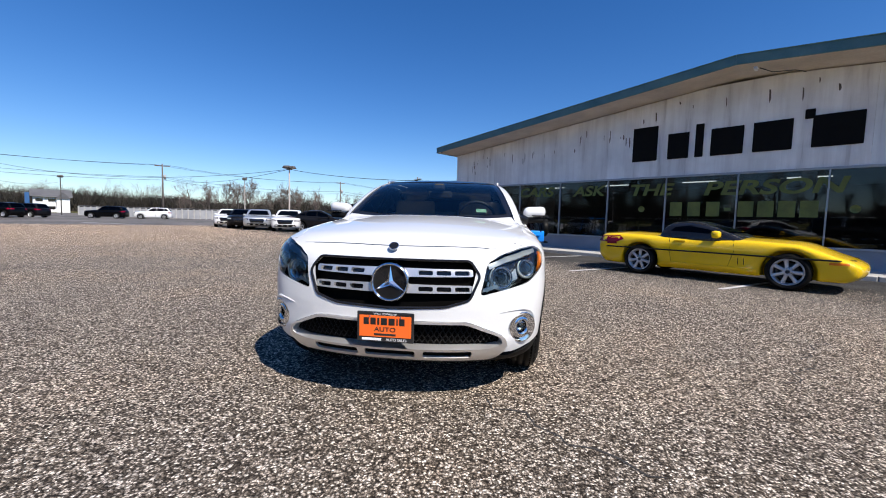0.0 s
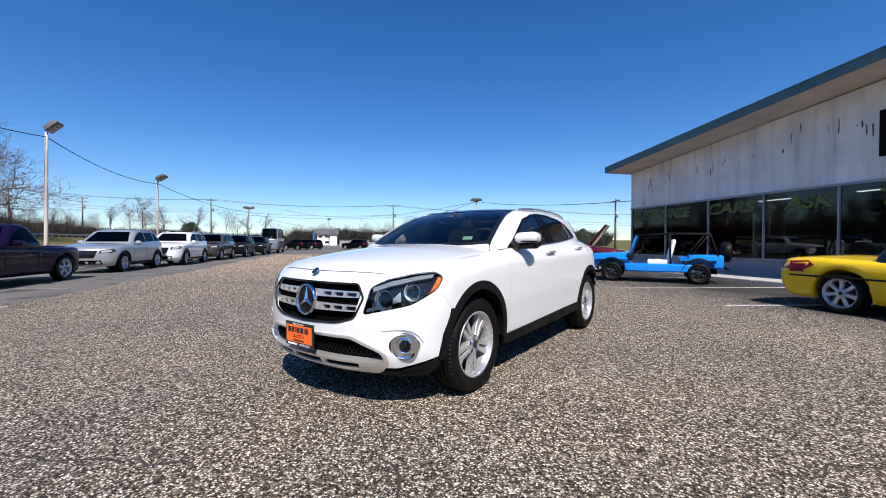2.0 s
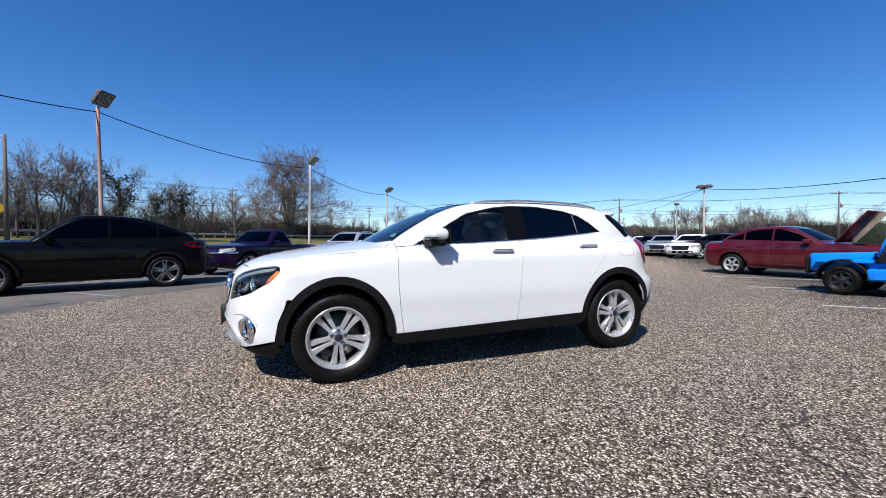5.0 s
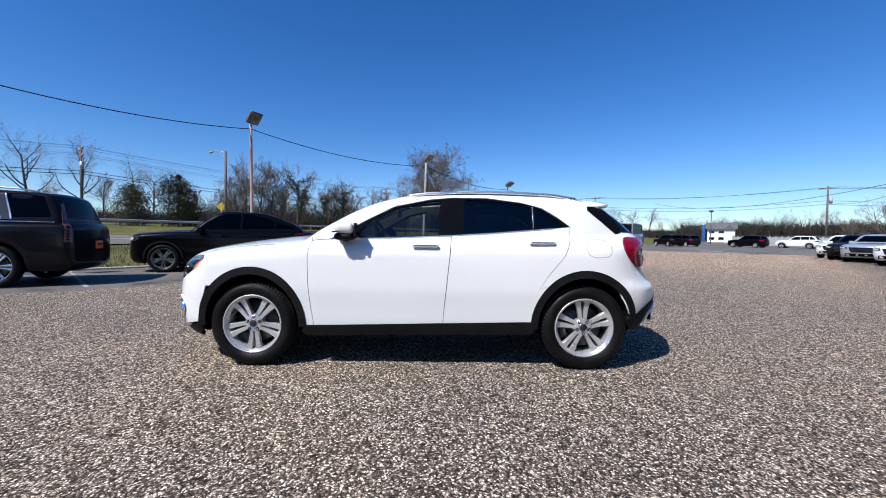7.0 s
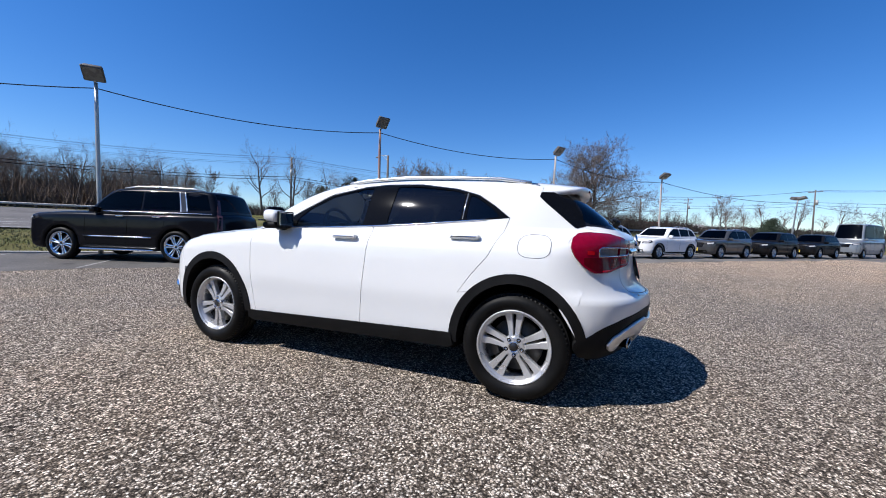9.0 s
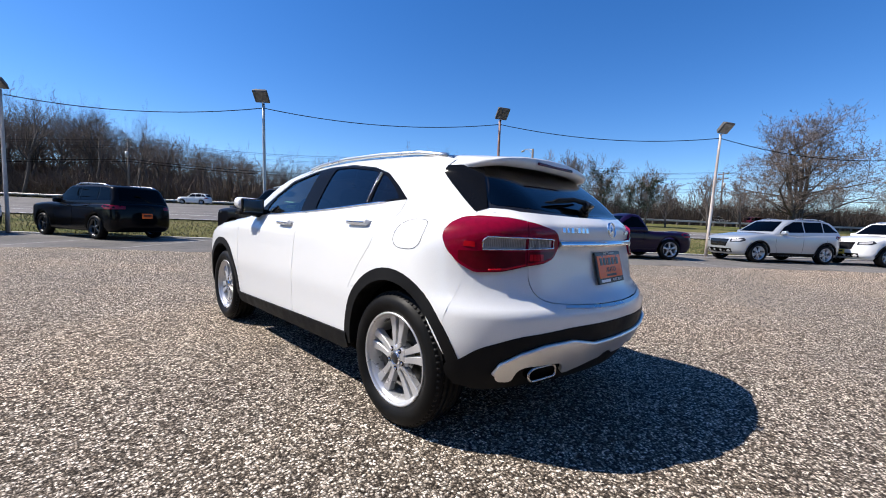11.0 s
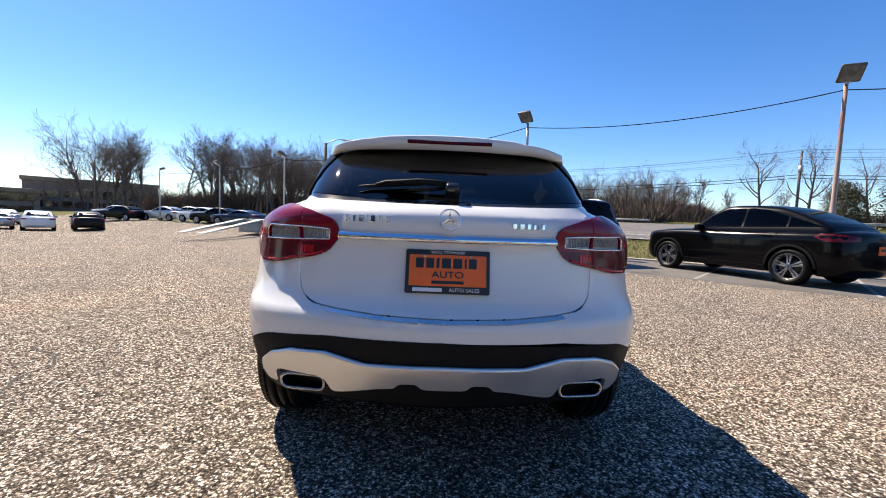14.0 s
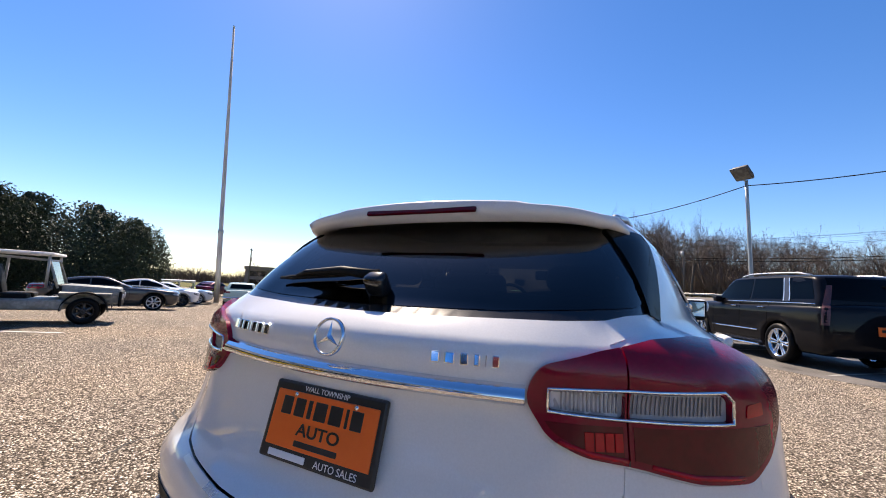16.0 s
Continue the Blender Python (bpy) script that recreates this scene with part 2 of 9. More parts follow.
ALLOY = surface("silver_alloy", (0.46, 0.46, 0.465), (0.58, 0.58, 0.58), 0.32, 5, 90, metal=0.6, coat=0.3)
DARK_ALLOY = surface("black_alloy", (0.012, 0.012, 0.013), (0.03, 0.03, 0.032), 0.35, 5, 90, metal=0.4, coat=0.6)
CHROME = chrome("bright_chrome")
DIM_CHROME = chrome("sooty_chrome", (0.4, 0.4, 0.41), 0.12)
MIRROR = chrome("mirror_silver", (0.72, 0.74, 0.75), 0.004)
SATIN = surface("satin_silver_trim", (0.62, 0.62, 0.61), (0.74, 0.735, 0.72), 0.3, 5, 120, metal=0.9, rvar=0.08)
SILVER_PAINT = surface("silver_trim_paint", (0.74, 0.725, 0.70), (0.82, 0.805, 0.78), 0.36, 5, 120, metal=0.8, rvar=0.06)
MACHINED = surface("grey_machined_alloy", (0.12, 0.12, 0.125), (0.24, 0.24, 0.245), 0.3, 5, 90, metal=0.7, coat=0.3)
BRAKE_IRON = surface("brake_disc_iron", (0.05, 0.047, 0.044), (0.1, 0.095, 0.09), 0.5, 9, 70, metal=0.8)
CLEAR_GLASS = glass("clear_glass", (0.86, 0.9, 0.88))
WIND_GLASS = glass("windscreen_glass", (0.62, 0.68, 0.66))
SIDE_GLASS = glass("side_window_glass", (0.5, 0.55, 0.54))
PRIVACY_GLASS = glass("privacy_glass", (0.05, 0.052, 0.055), 0.025)
DARK_GLASS = glass("dark_vehicle_glass", (0.04, 0.042, 0.045), 0.02, 1.4, 0.4)
RED_LENS = lens_glass("red_lens", (0.21, 0.0, 0.016), 0.03)
DEEP_RED = lens_glass("deep_red_lens", (0.1, 0.001, 0.006))
AMBER_LENS = lens_glass("amber_lens", (0.8, 0.2, 0.01))
WHITE_LENS = lens_glass("white_lens", (0.45, 0.44, 0.44))
LAMP_DARK = lens_glass("dark_lamp_housing", (0.035, 0.035, 0.038))
SMOKED_LENS = lens_glass("smoked_lens", (0.3, 0.29, 0.29))
BRIGHT_RED = lens_glass("bright_red_lens", (0.48, 0.002, 0.01))
SMOKED_STRIP = surface("smoked_strip", (0.36, 0.37, 0.39), (0.5, 0.51, 0.53), 0.2, 8, 90, metal=0.5, coat=0.6)
BEIGE = surface("beige_leather", (0.42, 0.37, 0.3), (0.55, 0.49, 0.41), 0.5, 8, 120, bump=0.2, dist=0.001)
CABIN_DARK = surface("cabin_dark_plastic", (0.018, 0.018, 0.019), (0.04, 0.04, 0.04), 0.6, 5, 90)
ORANGE = surface("orange_plate_face", (0.88, 0.13, 0.012), (0.95, 0.17, 0.02), 0.45, 6, 60)
PLATE_BLACK = surface("plate_frame_black", (0.01, 0.01, 0.01), (0.025, 0.025, 0.025), 0.4, 6, 60)
WHITE_PRINT = surface("white_print", (0.75, 0.75, 0.74), (0.85, 0.85, 0.84), 0.5, 6, 60)
YELLOW_PLATE = surface("yellow_plate_face", (0.75, 0.52, 0.05), (0.82, 0.6, 0.1), 0.5, 6, 60)
GALV = surface("galvanised_steel", (0.32, 0.32, 0.31), (0.5, 0.5, 0.48), 0.5, 5, 60, metal=0.5, bump=0.1)
POLE_WHITE = surface("flaking_white_pole_paint", (0.34, 0.26, 0.21), (0.62, 0.58, 0.53), 0.7, 3.5, 40, bump=0.3, stretch=(1, 1, 0.25))
RUST_POLE = surface("rusty_pole_paint", (0.2, 0.075, 0.04), (0.55, 0.44, 0.38), 0.75, 2.2, 30, bump=0.3, stretch=(1, 1, 0.2))
WOOD_POLE = surface("weathered_pole_wood", (0.07, 0.055, 0.045), (0.17, 0.145, 0.125), 0.85, 5, 60, bump=0.5, stretch=(4, 4, 0.3))
CONCRETE = surface("pale_concrete", (0.34, 0.33, 0.3), (0.5, 0.48, 0.45), 0.85, 1.5, 40, bump=0.3)
PAVE = aggregate()
SHOP_LOT = aggregate("tarred_lot_with_loose_chips", (4.6, 7.4))
ASPHALT = tarmac("aged_lot_asphalt", 0.075, 0.19)
ROAD = tarmac("road_asphalt", 0.11, 0.17)
GRASS = turf()
FAINT_LINE = surface("rubbed_line_paint", (0.13, 0.12, 0.11), (0.42, 0.41, 0.39), 0.85, 5, 40, bump=0.2)
LINE = surface("worn_white_line_paint", (0.3, 0.29, 0.28), (0.72, 0.71, 0.69), 0.8, 7, 45, bump=0.2)


# ---------------------------------------------------------------- mesh helpers
def link_mesh(name, me, material, parent=None, label="", smooth=True):
    ob = new(name, me)
    if material is not None:
        me.materials.append(material)
    if smooth:
        for poly in me.polygons:
            poly.use_smooth = True
    if parent is not None:
        ob.parent = parent
    if label:
        ob["label"] = label
    return ob


def part(name, bm, material, parent=None, label="", smooth=True):
    me = bpy.data.meshes.new(name)
    bm.to_mesh(me)
    bm.free()
    return link_mesh(name, me, material, parent, label, smooth)


def raw(name, verts, faces, material, parent=None, label="", smooth=True, normals=None):
    me = bpy.data.meshes.new(name)
    me.from_pydata([tuple(map(float, v)) for v in verts], [], [tuple(int(i) for i in f) for f in faces])
    me.update()
    ob = link_mesh(name, me, material, parent, label, smooth)
    if normals is not None:
        me.normals_split_custom_set_from_vertices([tuple(map(float, v)) for v in normals])
    return ob


def empty(name, m=None):
    ob = new(name)
    ob.empty_display_size = 0.2
    if m is not None:
        ob.matrix_world = m
    return ob


def box(bm, lo, hi, bevel=0.0, seg=2, m=None):
    """A bevelled box between two corners, added to bm."""
    r = bmesh.ops.create_cube(bm, size=1.0)
    vs = r["verts"]
    c = [(a + b) / 2 for a, b in zip(lo, hi)]
    s = [b - a for a, b in zip(lo, hi)]
    for v in vs:
        v.co = Vector((c[0] + v.co.x * s[0], c[1] + v.co.y * s[1], c[2] + v.co.z * s[2]))
    if bevel > 0:
        es = list({e for v in vs for e in v.link_edges})
        out = bmesh.ops.bevel(bm, geom=es, offset=min(bevel, 0.45 * min(abs(k) for k in s)), segments=seg, affect="EDGES", profile=0.5)
        vs = list({v for f in out["faces"] for v in f.verts} | {v for v in vs if v.is_valid})
    if m is not None:
        for v in vs:
            v.co = m @ v.co
    return vs


def boxed(name, lo, hi, material, parent=None, bevel=0.0, label="", seg=2, m=None):
    bm = bmesh.new()
    box(bm, lo, hi, bevel, seg, m)
    return part(name, bm, material, parent, label, smooth=bevel > 0 and seg > 2)


def ring_tube(path, radius, sides=6, closed=False):
    """Verts and faces of a tube along 3D points; radius a number or one per point."""
    pts = [Vector(p) for p in path]
    n = len(pts)
    rad = [radius] * n if isinstance(radius, (int, float)) else list(radius)
    vs, fs = [], []
    up = Vector((0, 0, 1))
    prev = None
    for i, p in enumerate(pts):
        a = pts[(i - 1) % n] if (closed or i > 0) else p
        b = pts[(i + 1) % n] if (closed or i < n - 1) else p
        t = (b - a)
        t = t.normalized() if t.length > 1e-9 else Vector((0, 0, 1))
        if prev is None:
            prev = t.cross(up if abs(t.z) < 0.9 else Vector((1, 0, 0))).normalized()
        x = (prev - t * prev.dot(t))
        x = x.normalized() if x.length > 1e-6 else t.orthogonal().normalized()
        prev = x
        y = t.cross(x)
        for k in range(sides):
            an = 2 * math.pi * k / sides
            vs.append(p + (x * math.cos(an) + y * math.sin(an)) * rad[i])
    for i in range(n if closed else n - 1):
        j = (i + 1) % n
        for k in range(sides):
            k2 = (k + 1) % sides
            fs.append((i * sides + k, i * sides + k2, j * sides + k2, j * sides + k))
    if not closed:
        fs.append(tuple(range(sides))[::-1])
        fs.append(tuple((n - 1) * sides + k for k in range(sides)))
    return vs, fs


def tube(name, path, radius, material, parent=None, sides=8, closed=False, label=""):
    vs, fs = ring_tube(path, radius, sides, closed)
    return raw(name, vs, fs, material, parent, label)


def merged(name, pieces, material, parent=None, label="", smooth=True):
    """One mesh out of several (verts, faces)."""
    vs, fs = [], []
    for v, f in pieces:
        o = len(vs)
        vs += list(v)
        fs += [tuple(i + o for i in q) for q in f]
    return raw(name, vs, fs, material, parent, label, smooth)


def lathe(profile, seg=40, axis="x"):
    """Verts and faces of a profile (r, h) turned about the x (or z) axis."""
    vs, fs = [], []
    n = len(profile)
    for k in range(seg):
        a = 2 * math.pi * k / seg
        for r, h in profile:
            vs.append(Vector((h, r * math.cos(a), r * math.sin(a))) if axis == "x" else Vector((r * math.cos(a), r * math.sin(a), h)))
    for k in range(seg):
        j = (k + 1) % seg
        for i in range(n - 1):
            fs.append((k * n + i, k * n + i + 1, j * n + i + 1, j * n + i))
    return vs, fs


def span(a, b, n):
    return [a + (b - a) * i / n for i in range(n + 1)]


def curve_keys(keys):
    """A smooth monotone curve through (x, y) keys, for arrays."""
    kx = np.array([k[0] for k in keys], float)
    ky = np.array([k[1] for k in keys], float)
    h = np.diff(kx)
    d = np.diff(ky) / h
    m = np.zeros(len(kx))
    m[1:-1] = np.where(d[:-1] * d[1:] > 0, 2 * d[:-1] * d[1:] / np.where(np.abs(d[:-1] + d[1:]) < 1e-9, 1e-9, d[:-1] + d[1:]), 0)
    m[0], m[-1] = d[0], d[-1]

    def at(x):
        x = np.asarray(x, float)
        q = np.clip(x, kx[0], kx[-1])
        i = np.clip(np.searchsorted(kx, q) - 1, 0, len(h) - 1)
        t = (q - kx[i]) / h[i]
        a = (1 + 2 * t) * (1 - t) ** 2
        return a * ky[i] + t * (1 - t) ** 2 * h[i] * m[i] + t * t * (3 - 2 * t) * ky[i + 1] + t * t * (t - 1) * h[i] * m[i + 1]

    return at


def smax(a, b, k):
    h = np.maximum(k - np.abs(a - b), 0.0) / k
    return np.maximum(a, b) + h * h * k * 0.25


def smin(a, b, k):
    return -smax(-a, -b, k)



# ---------------------------------------------------------------- vehicle shells
class Shell:
    """A vehicle's outer skin as an implicit solid; its nose points to -y, its left is +x."""

    def __init__(self, spec):
        c = {k: curve_keys(v) for k, v in spec.items() if isinstance(v, tuple)}
        self.c, self.s = c, spec

    def low(self, x, y, z):
        c, s = self.c, self.s
        ax = np.abs(x)
        side = ax - c["wide"](y) * c["section"](z)
        front = c["nose"](z) + s["nose_bow"] * ax ** s.get("nose_pow", 2.4) - y
        rear = y - c["tail"](z) + s["tail_bow"] * ax ** 2.0
        top = z - c["deck"](y) + s.get("deck_crown", 0.1) * x * x
        f = smax(side, front, s.get("nose_round", 0.2))
        f = smax(f, rear, s.get("tail_round", 0.25))
        f = smax(f, top, s.get("deck_round", 0.1))
        return smax(f, s["floor"] - z, 0.06)

    def high(self, x, y, z):
        c, s = self.c, self.s
        ax = np.abs(x)
        side = ax - c["cabin"](z) * c["cabin_plan"](y)
        front = c["screen"](z) + s.get("screen_bow", 0.25) * x * x - y
        rear = y - c["back"](z) + s.get("back_bow", 0.18) * x * x
        top = z - c["roof"](y) + s.get("roof_crown", 0.09) * x * x
        f = smax(side, front, s.get("pillar_round", 0.12))
        f = smax(f, rear, s.get("back_round", 0.14))
        f = smax(f, top, s.get("roof_round", 0.1))
        return smax(f, s["floor"] + 0.3 - z, 0.05)

    def __call__(self, x, y, z):
        if "roof" not in self.c:
            return self.low(x, y, z)
        return smin(self.low(x, y, z), self.high(x, y, z), self.s.get("belt_blend", 0.04))

    def normal(self, p):
        e = 0.002
        x, y, z = p[:, 0], p[:, 1], p[:, 2]
        g = np.stack([self(x + e, y, z) - self(x - e, y, z), self(x, y + e, z) - self(x, y - e, z), self(x, y, z + e) - self(x, y, z - e)], 1)
        return g / np.maximum(np.linalg.norm(g, axis=1, keepdims=True), 1e-9)

    def cast(self, o, d, span=2.6, steps=100):
        """First places at which rays from outside meet the skin."""
        o, d = np.asarray(o, float), np.asarray(d, float)
        n = len(o)
        ts = np.linspace(0, span, steps)[1:]
        lo, hi, miss = np.zeros(n), np.zeros(n), np.zeros(n, bool)
        block = max(1, 60000 // steps)
        for k in range(0, n, block):
            q = o[k:k + block, None, :] + d[k:k + block, None, :] * ts[None, :, None]
            v = self(q[..., 0].ravel(), q[..., 1].ravel(), q[..., 2].ravel()).reshape(q.shape[:2])
            inside = v < 0
            found = inside.any(1)
            first = np.where(found, inside.argmax(1), v.argmin(1))
            hi[k:k + block] = ts[first]
            lo[k:k + block] = np.where(found, hi[k:k + block] - span / (steps - 1), hi[k:k + block])
            miss[k:k + block] = ~found
        for _ in range(14):
            m = (lo + hi) / 2
            q = o + d * m[:, None]
            inside = self(q[:, 0], q[:, 1], q[:, 2]) < 0
            hi = np.where(inside & ~miss, m, hi)
            lo = np.where(inside | miss, lo, m)
        p = o + d * hi[:, None]
        return p, self.normal(p)


def to_flat(kind, p, pivot=1.2):
    """A place on the skin in a panel's own flat measure."""
    x, y, z = p
    if kind in ("left", "right"):
        return (y, z)
    if kind == "top":
        return (x, y)
    if kind in ("front", "back"):
        return (x, z)
    if kind == "nose":
        return (math.atan2(x, -(y + pivot)), z)
    return (math.atan2(x, y - pivot), z)


def rays(kind, uv, pivot=1.2):
    u, v = uv[:, 0], uv[:, 1]
    one, nil = np.ones_like(u), np.zeros_like(u)
    if kind == "left":
        return np.stack([one * 1.35, u, v], 1), np.stack([-one, nil, nil], 1)
    if kind == "right":
        return np.stack([-one * 1.35, u, v], 1), np.stack([one, nil, nil], 1)
    if kind == "top":
        return np.stack([u, v, one * 2.6], 1), np.stack([nil, nil, -one], 1)
    if kind == "front":
        return np.stack([u, -one * 3.4, v], 1), np.stack([nil, one, nil], 1)
    if kind == "back":
        return np.stack([u, one * 3.4, v], 1), np.stack([nil, -one, nil], 1)
    sg = -1.0 if kind == "nose" else 1.0
    s, c = np.sin(u), np.cos(u) * sg
    return np.stack([s * 2.4, sg * pivot + c * 2.4, v], 1), np.stack([-s, -c, nil], 1)


def in_poly(pts, poly):
    """Even-odd test of points against one closed outline."""
    x, y = pts[:, 0], pts[:, 1]
    inside = np.zeros(len(pts), bool)
    a = np.asarray(poly, float)
    for (x1, y1), (x2, y2) in zip(a, np.roll(a, -1, 0)):
        cross = ((y1 > y) != (y2 > y)) & (x < (x2 - x1) * (y - y1) / (y2 - y1 + 1e-15) + x1)
        inside ^= cross
    return inside


def densify(poly, step):
    out = []
    for (x1, y1), (x2, y2) in zip(poly, list(poly[1:]) + [poly[0]]):
        k = max(1, int(math.ceil(math.hypot(x2 - x1, y2 - y1) / step)))
        out += [(x1 + (x2 - x1) * i / k, y1 + (y2 - y1) * i / k) for i in range(k)]
    return out


def rounded(poly, r, seg=4):
    """An outline with its corners turned round by about r."""
    out = []
    n = len(poly)
    for i in range(n):
        p0, p, p1 = (Vector(poly[(i + k) % n][:2]) for k in (-1, 0, 1))
        a, b = p0 - p, p1 - p
        ra = min(r, a.length * 0.45)
        rb = min(r, b.length * 0.45)
        if a.length < 1e-6 or b.length < 1e-6:
            continue
        s, e = p + a.normalized() * ra, p + b.normalized() * rb
        for k in range(seg + 1):
            t = k / seg
            q = s * (1 - t) ** 2 + p * 2 * t * (1 - t) + e * t * t
            out.append((q.x, q.y))
    return out


def shrink(poly, d):
    """Moves an outline inwards by d."""
    a = np.asarray(poly, float)
    area = 0.5 * np.sum(a[:, 0] * np.roll(a[:, 1], -1) - np.roll(a[:, 0], -1) * a[:, 1])
    e1 = a - np.roll(a, 1, 0)
    e2 = np.roll(a, -1, 0) - a
    t = e1 / np.maximum(np.linalg.norm(e1, axis=1, keepdims=True), 1e-9) + e2 / np.maximum(np.linalg.norm(e2, axis=1, keepdims=True), 1e-9)
    t /= np.maximum(np.linalg.norm(t, axis=1, keepdims=True), 1e-9)
    nrm = np.stack([-t[:, 1], t[:, 0]], 1) * (1 if area > 0 else -1)
    return [tuple(q) for q in a + nrm * d]


def panel_mesh(shell, kind, outline, holes=(), step=0.045, lift=0.0, depth=0.012, gap=0.0, pivot=1.2):
    """Verts, faces and normals of a skin panel cut to an outline, with a turned-in rim."""
    outer = shrink(outline, gap) if gap else list(outline)
    loops = [densify(outer, step * 0.6)] + [densify(list(h), step * 0.5) for h in holes]
    pts, edges = [], []
    for lp in loops:
        o = len(pts)
        pts += lp
        edges += [(o + i, o + (i + 1) % len(lp)) for i in range(len(lp))]
    a = np.asarray(loops[0])
    lo, hi = a.min(0), a.max(0)
    gx, gy = np.meshgrid(np.arange(lo[0] + step / 2, hi[0], step), np.arange(lo[1] + step / 2, hi[1], step))
    g = np.stack([gx.ravel(), gy.ravel()], 1)
    if len(g):
        keep = in_poly(g, loops[0])
        for h in loops[1:]:
            keep &= ~in_poly(g, h)
        rim = np.asarray(pts)
        g = g[keep]
        if len(g):
            far = np.min((g[:, None, 0] - rim[None, :, 0]) ** 2 + (g[:, None, 1] - rim[None, :, 1]) ** 2, axis=1) > (step * 0.35) ** 2
            g = g[far]
    allp = [Vector(p) for p in pts] + [Vector(p) for p in g]
    vs, _, fs, *_ = geometry.delaunay_2d_cdt(allp, edges, [], 0, 1e-6)
    uv = np.array([(v.x, v.y) for v in vs])
    tri = np.array([f for f in fs if len(f) == 3])
    cen = uv[tri].mean(1)
    ok = in_poly(cen, loops[0])
    for h in loops[1:]:
        ok &= ~in_poly(cen, h)
    tri = tri[ok]
    o, d = rays(kind, uv, pivot)
    p, nm = shell.cast(o, d, *((4.6, 180) if kind in ("front", "back") else ()))
    p = p + nm * lift
    out_n = -d
    fn = np.cross(p[tri[:, 1]] - p[tri[:, 0]], p[tri[:, 2]] - p[tri[:, 0]])
    flip = np.sum(fn * out_n[tri[:, 0]], axis=1) < 0
    tri[flip] = tri[flip][:, ::-1]
    count = {}
    for t in tri:
        for i in range(3):
            e = (t[i], t[(i + 1) % 3])
            count[tuple(sorted(e))] = count.get(tuple(sorted(e)), []) + [e]
    faces = [tuple(t) for t in tri]
    verts, norms = list(p), list(nm)
    if depth:
        base = {}
        for es in count.values():
            if len(es) == 1:
                i, j = es[0]
                for k in (i, j):
                    if k not in base:
                        base[k] = len(verts)
                        verts += [p[k], p[k] - nm[k] * depth]
                        norms += [nm[k], nm[k]]
                t = p[j] - p[i]
                sidew = np.cross(t, nm[i])
                sidew = sidew / max(np.linalg.norm(sidew), 1e-9)
                for k in (i, j):
                    norms[base[k]] = norms[base[k] + 1] = sidew
                faces.append((base[j], base[i], base[i] + 1, base[j] + 1))
    return verts, faces, norms


def mirrored(mesh):
    v, f, n = mesh
    return [(-a[0], a[1], a[2]) for a in v], [q[::-1] for q in f], [(-a[0], a[1], a[2]) for a in n]


def panel(name, shell, kind, outline, material, parent, label="", both=False, **kw):
    m = panel_mesh(shell, kind, outline, **kw)
    ob = raw(name, m[0], m[1], material, parent, label, normals=m[2])
    if both:
        q = mirrored(m)
        return ob, raw(name, q[0], q[1], material, parent, label, normals=q[2])
    return ob


def skin_net(f, lo, hi, h):
    """The whole skin as a net of quads, drawn tight onto the solid."""
    ax = [np.arange(lo[i], hi[i] + h, h) for i in range(3)]
    gx, gy, gz = np.meshgrid(*ax, indexing="ij")
    val = f(gx.ravel(), gy.ravel(), gz.ravel()).reshape(gx.shape)
    ins = val < 0
    s = np.array(gx.shape) - 1
    acc, cnt = np.zeros((*s, 3)), np.zeros(s)
    corners = [np.array(c) for c in np.ndindex(2, 2, 2)]

    def cut(arr, c):
        return arr[c[0]:c[0] + s[0], c[1]:c[1] + s[1], c[2]:c[2] + s[2]]

    for c in corners:
        for k in range(3):
            if c[k] == 0:
                d = c.copy()
                d[k] = 1
                a, b = cut(val, c), cut(val, d)
                x = (a < 0) != (b < 0)
                t = np.where(x, a / np.where(x, a - b, 1), 0)
                for m in range(3):
                    off = c[m] + (t if m == k else 0)
                    acc[..., m] += np.where(x, off, 0)
                cnt += x
    act = cnt > 0
    idx = -np.ones(s, int)
    idx[act] = np.arange(act.sum())
    cell = np.argwhere(act)
    v = (cell + acc[act] / cnt[act][:, None]) * h + np.array(lo)
    faces = []
    for k in range(3):
        a, b = [m for m in range(3) if m != k]
        sl0, sl1 = [slice(None)] * 3, [slice(None)] * 3
        sl0[k], sl1[k] = slice(0, -1), slice(1, None)
        x = ins[tuple(sl0)] != ins[tuple(sl1)]
        q = np.argwhere(x)
        q = q[(q[:, a] >= 1) & (q[:, b] >= 1) & (q[:, a] <= s[a] - 1) & (q[:, b] <= s[b] - 1)]
        ids = np.empty((len(q), 4), int)
        for col, (da, db) in enumerate(((-1, -1), (0, -1), (0, 0), (-1, 0))):
            c = q.copy()
            c[:, a] += da
            c[:, b] += db
            ids[:, col] = idx[c[:, 0], c[:, 1], c[:, 2]]
        flip = ins[q[:, 0], q[:, 1], q[:, 2]] == (k == 1)
        ids[flip] = ids[flip][:, ::-1]
        faces += [tuple(r) for r in ids[ids.min(1) >= 0].tolist()]
    for _ in range(3):
        e = 0.002
        x, y, z = v[:, 0], v[:, 1], v[:, 2]
        g = np.stack([f(x + e, y, z) - f(x - e, y, z), f(x, y + e, z) - f(x, y - e, z), f(x, y, z + e) - f(x, y, z - e)], 1) / (2 * e)
        w = f(x, y, z)
        step = np.clip(w / np.maximum((g * g).sum(1), 0.3), -h * 0.5, h * 0.5)
        v = v - g * step[:, None]
    return v, faces



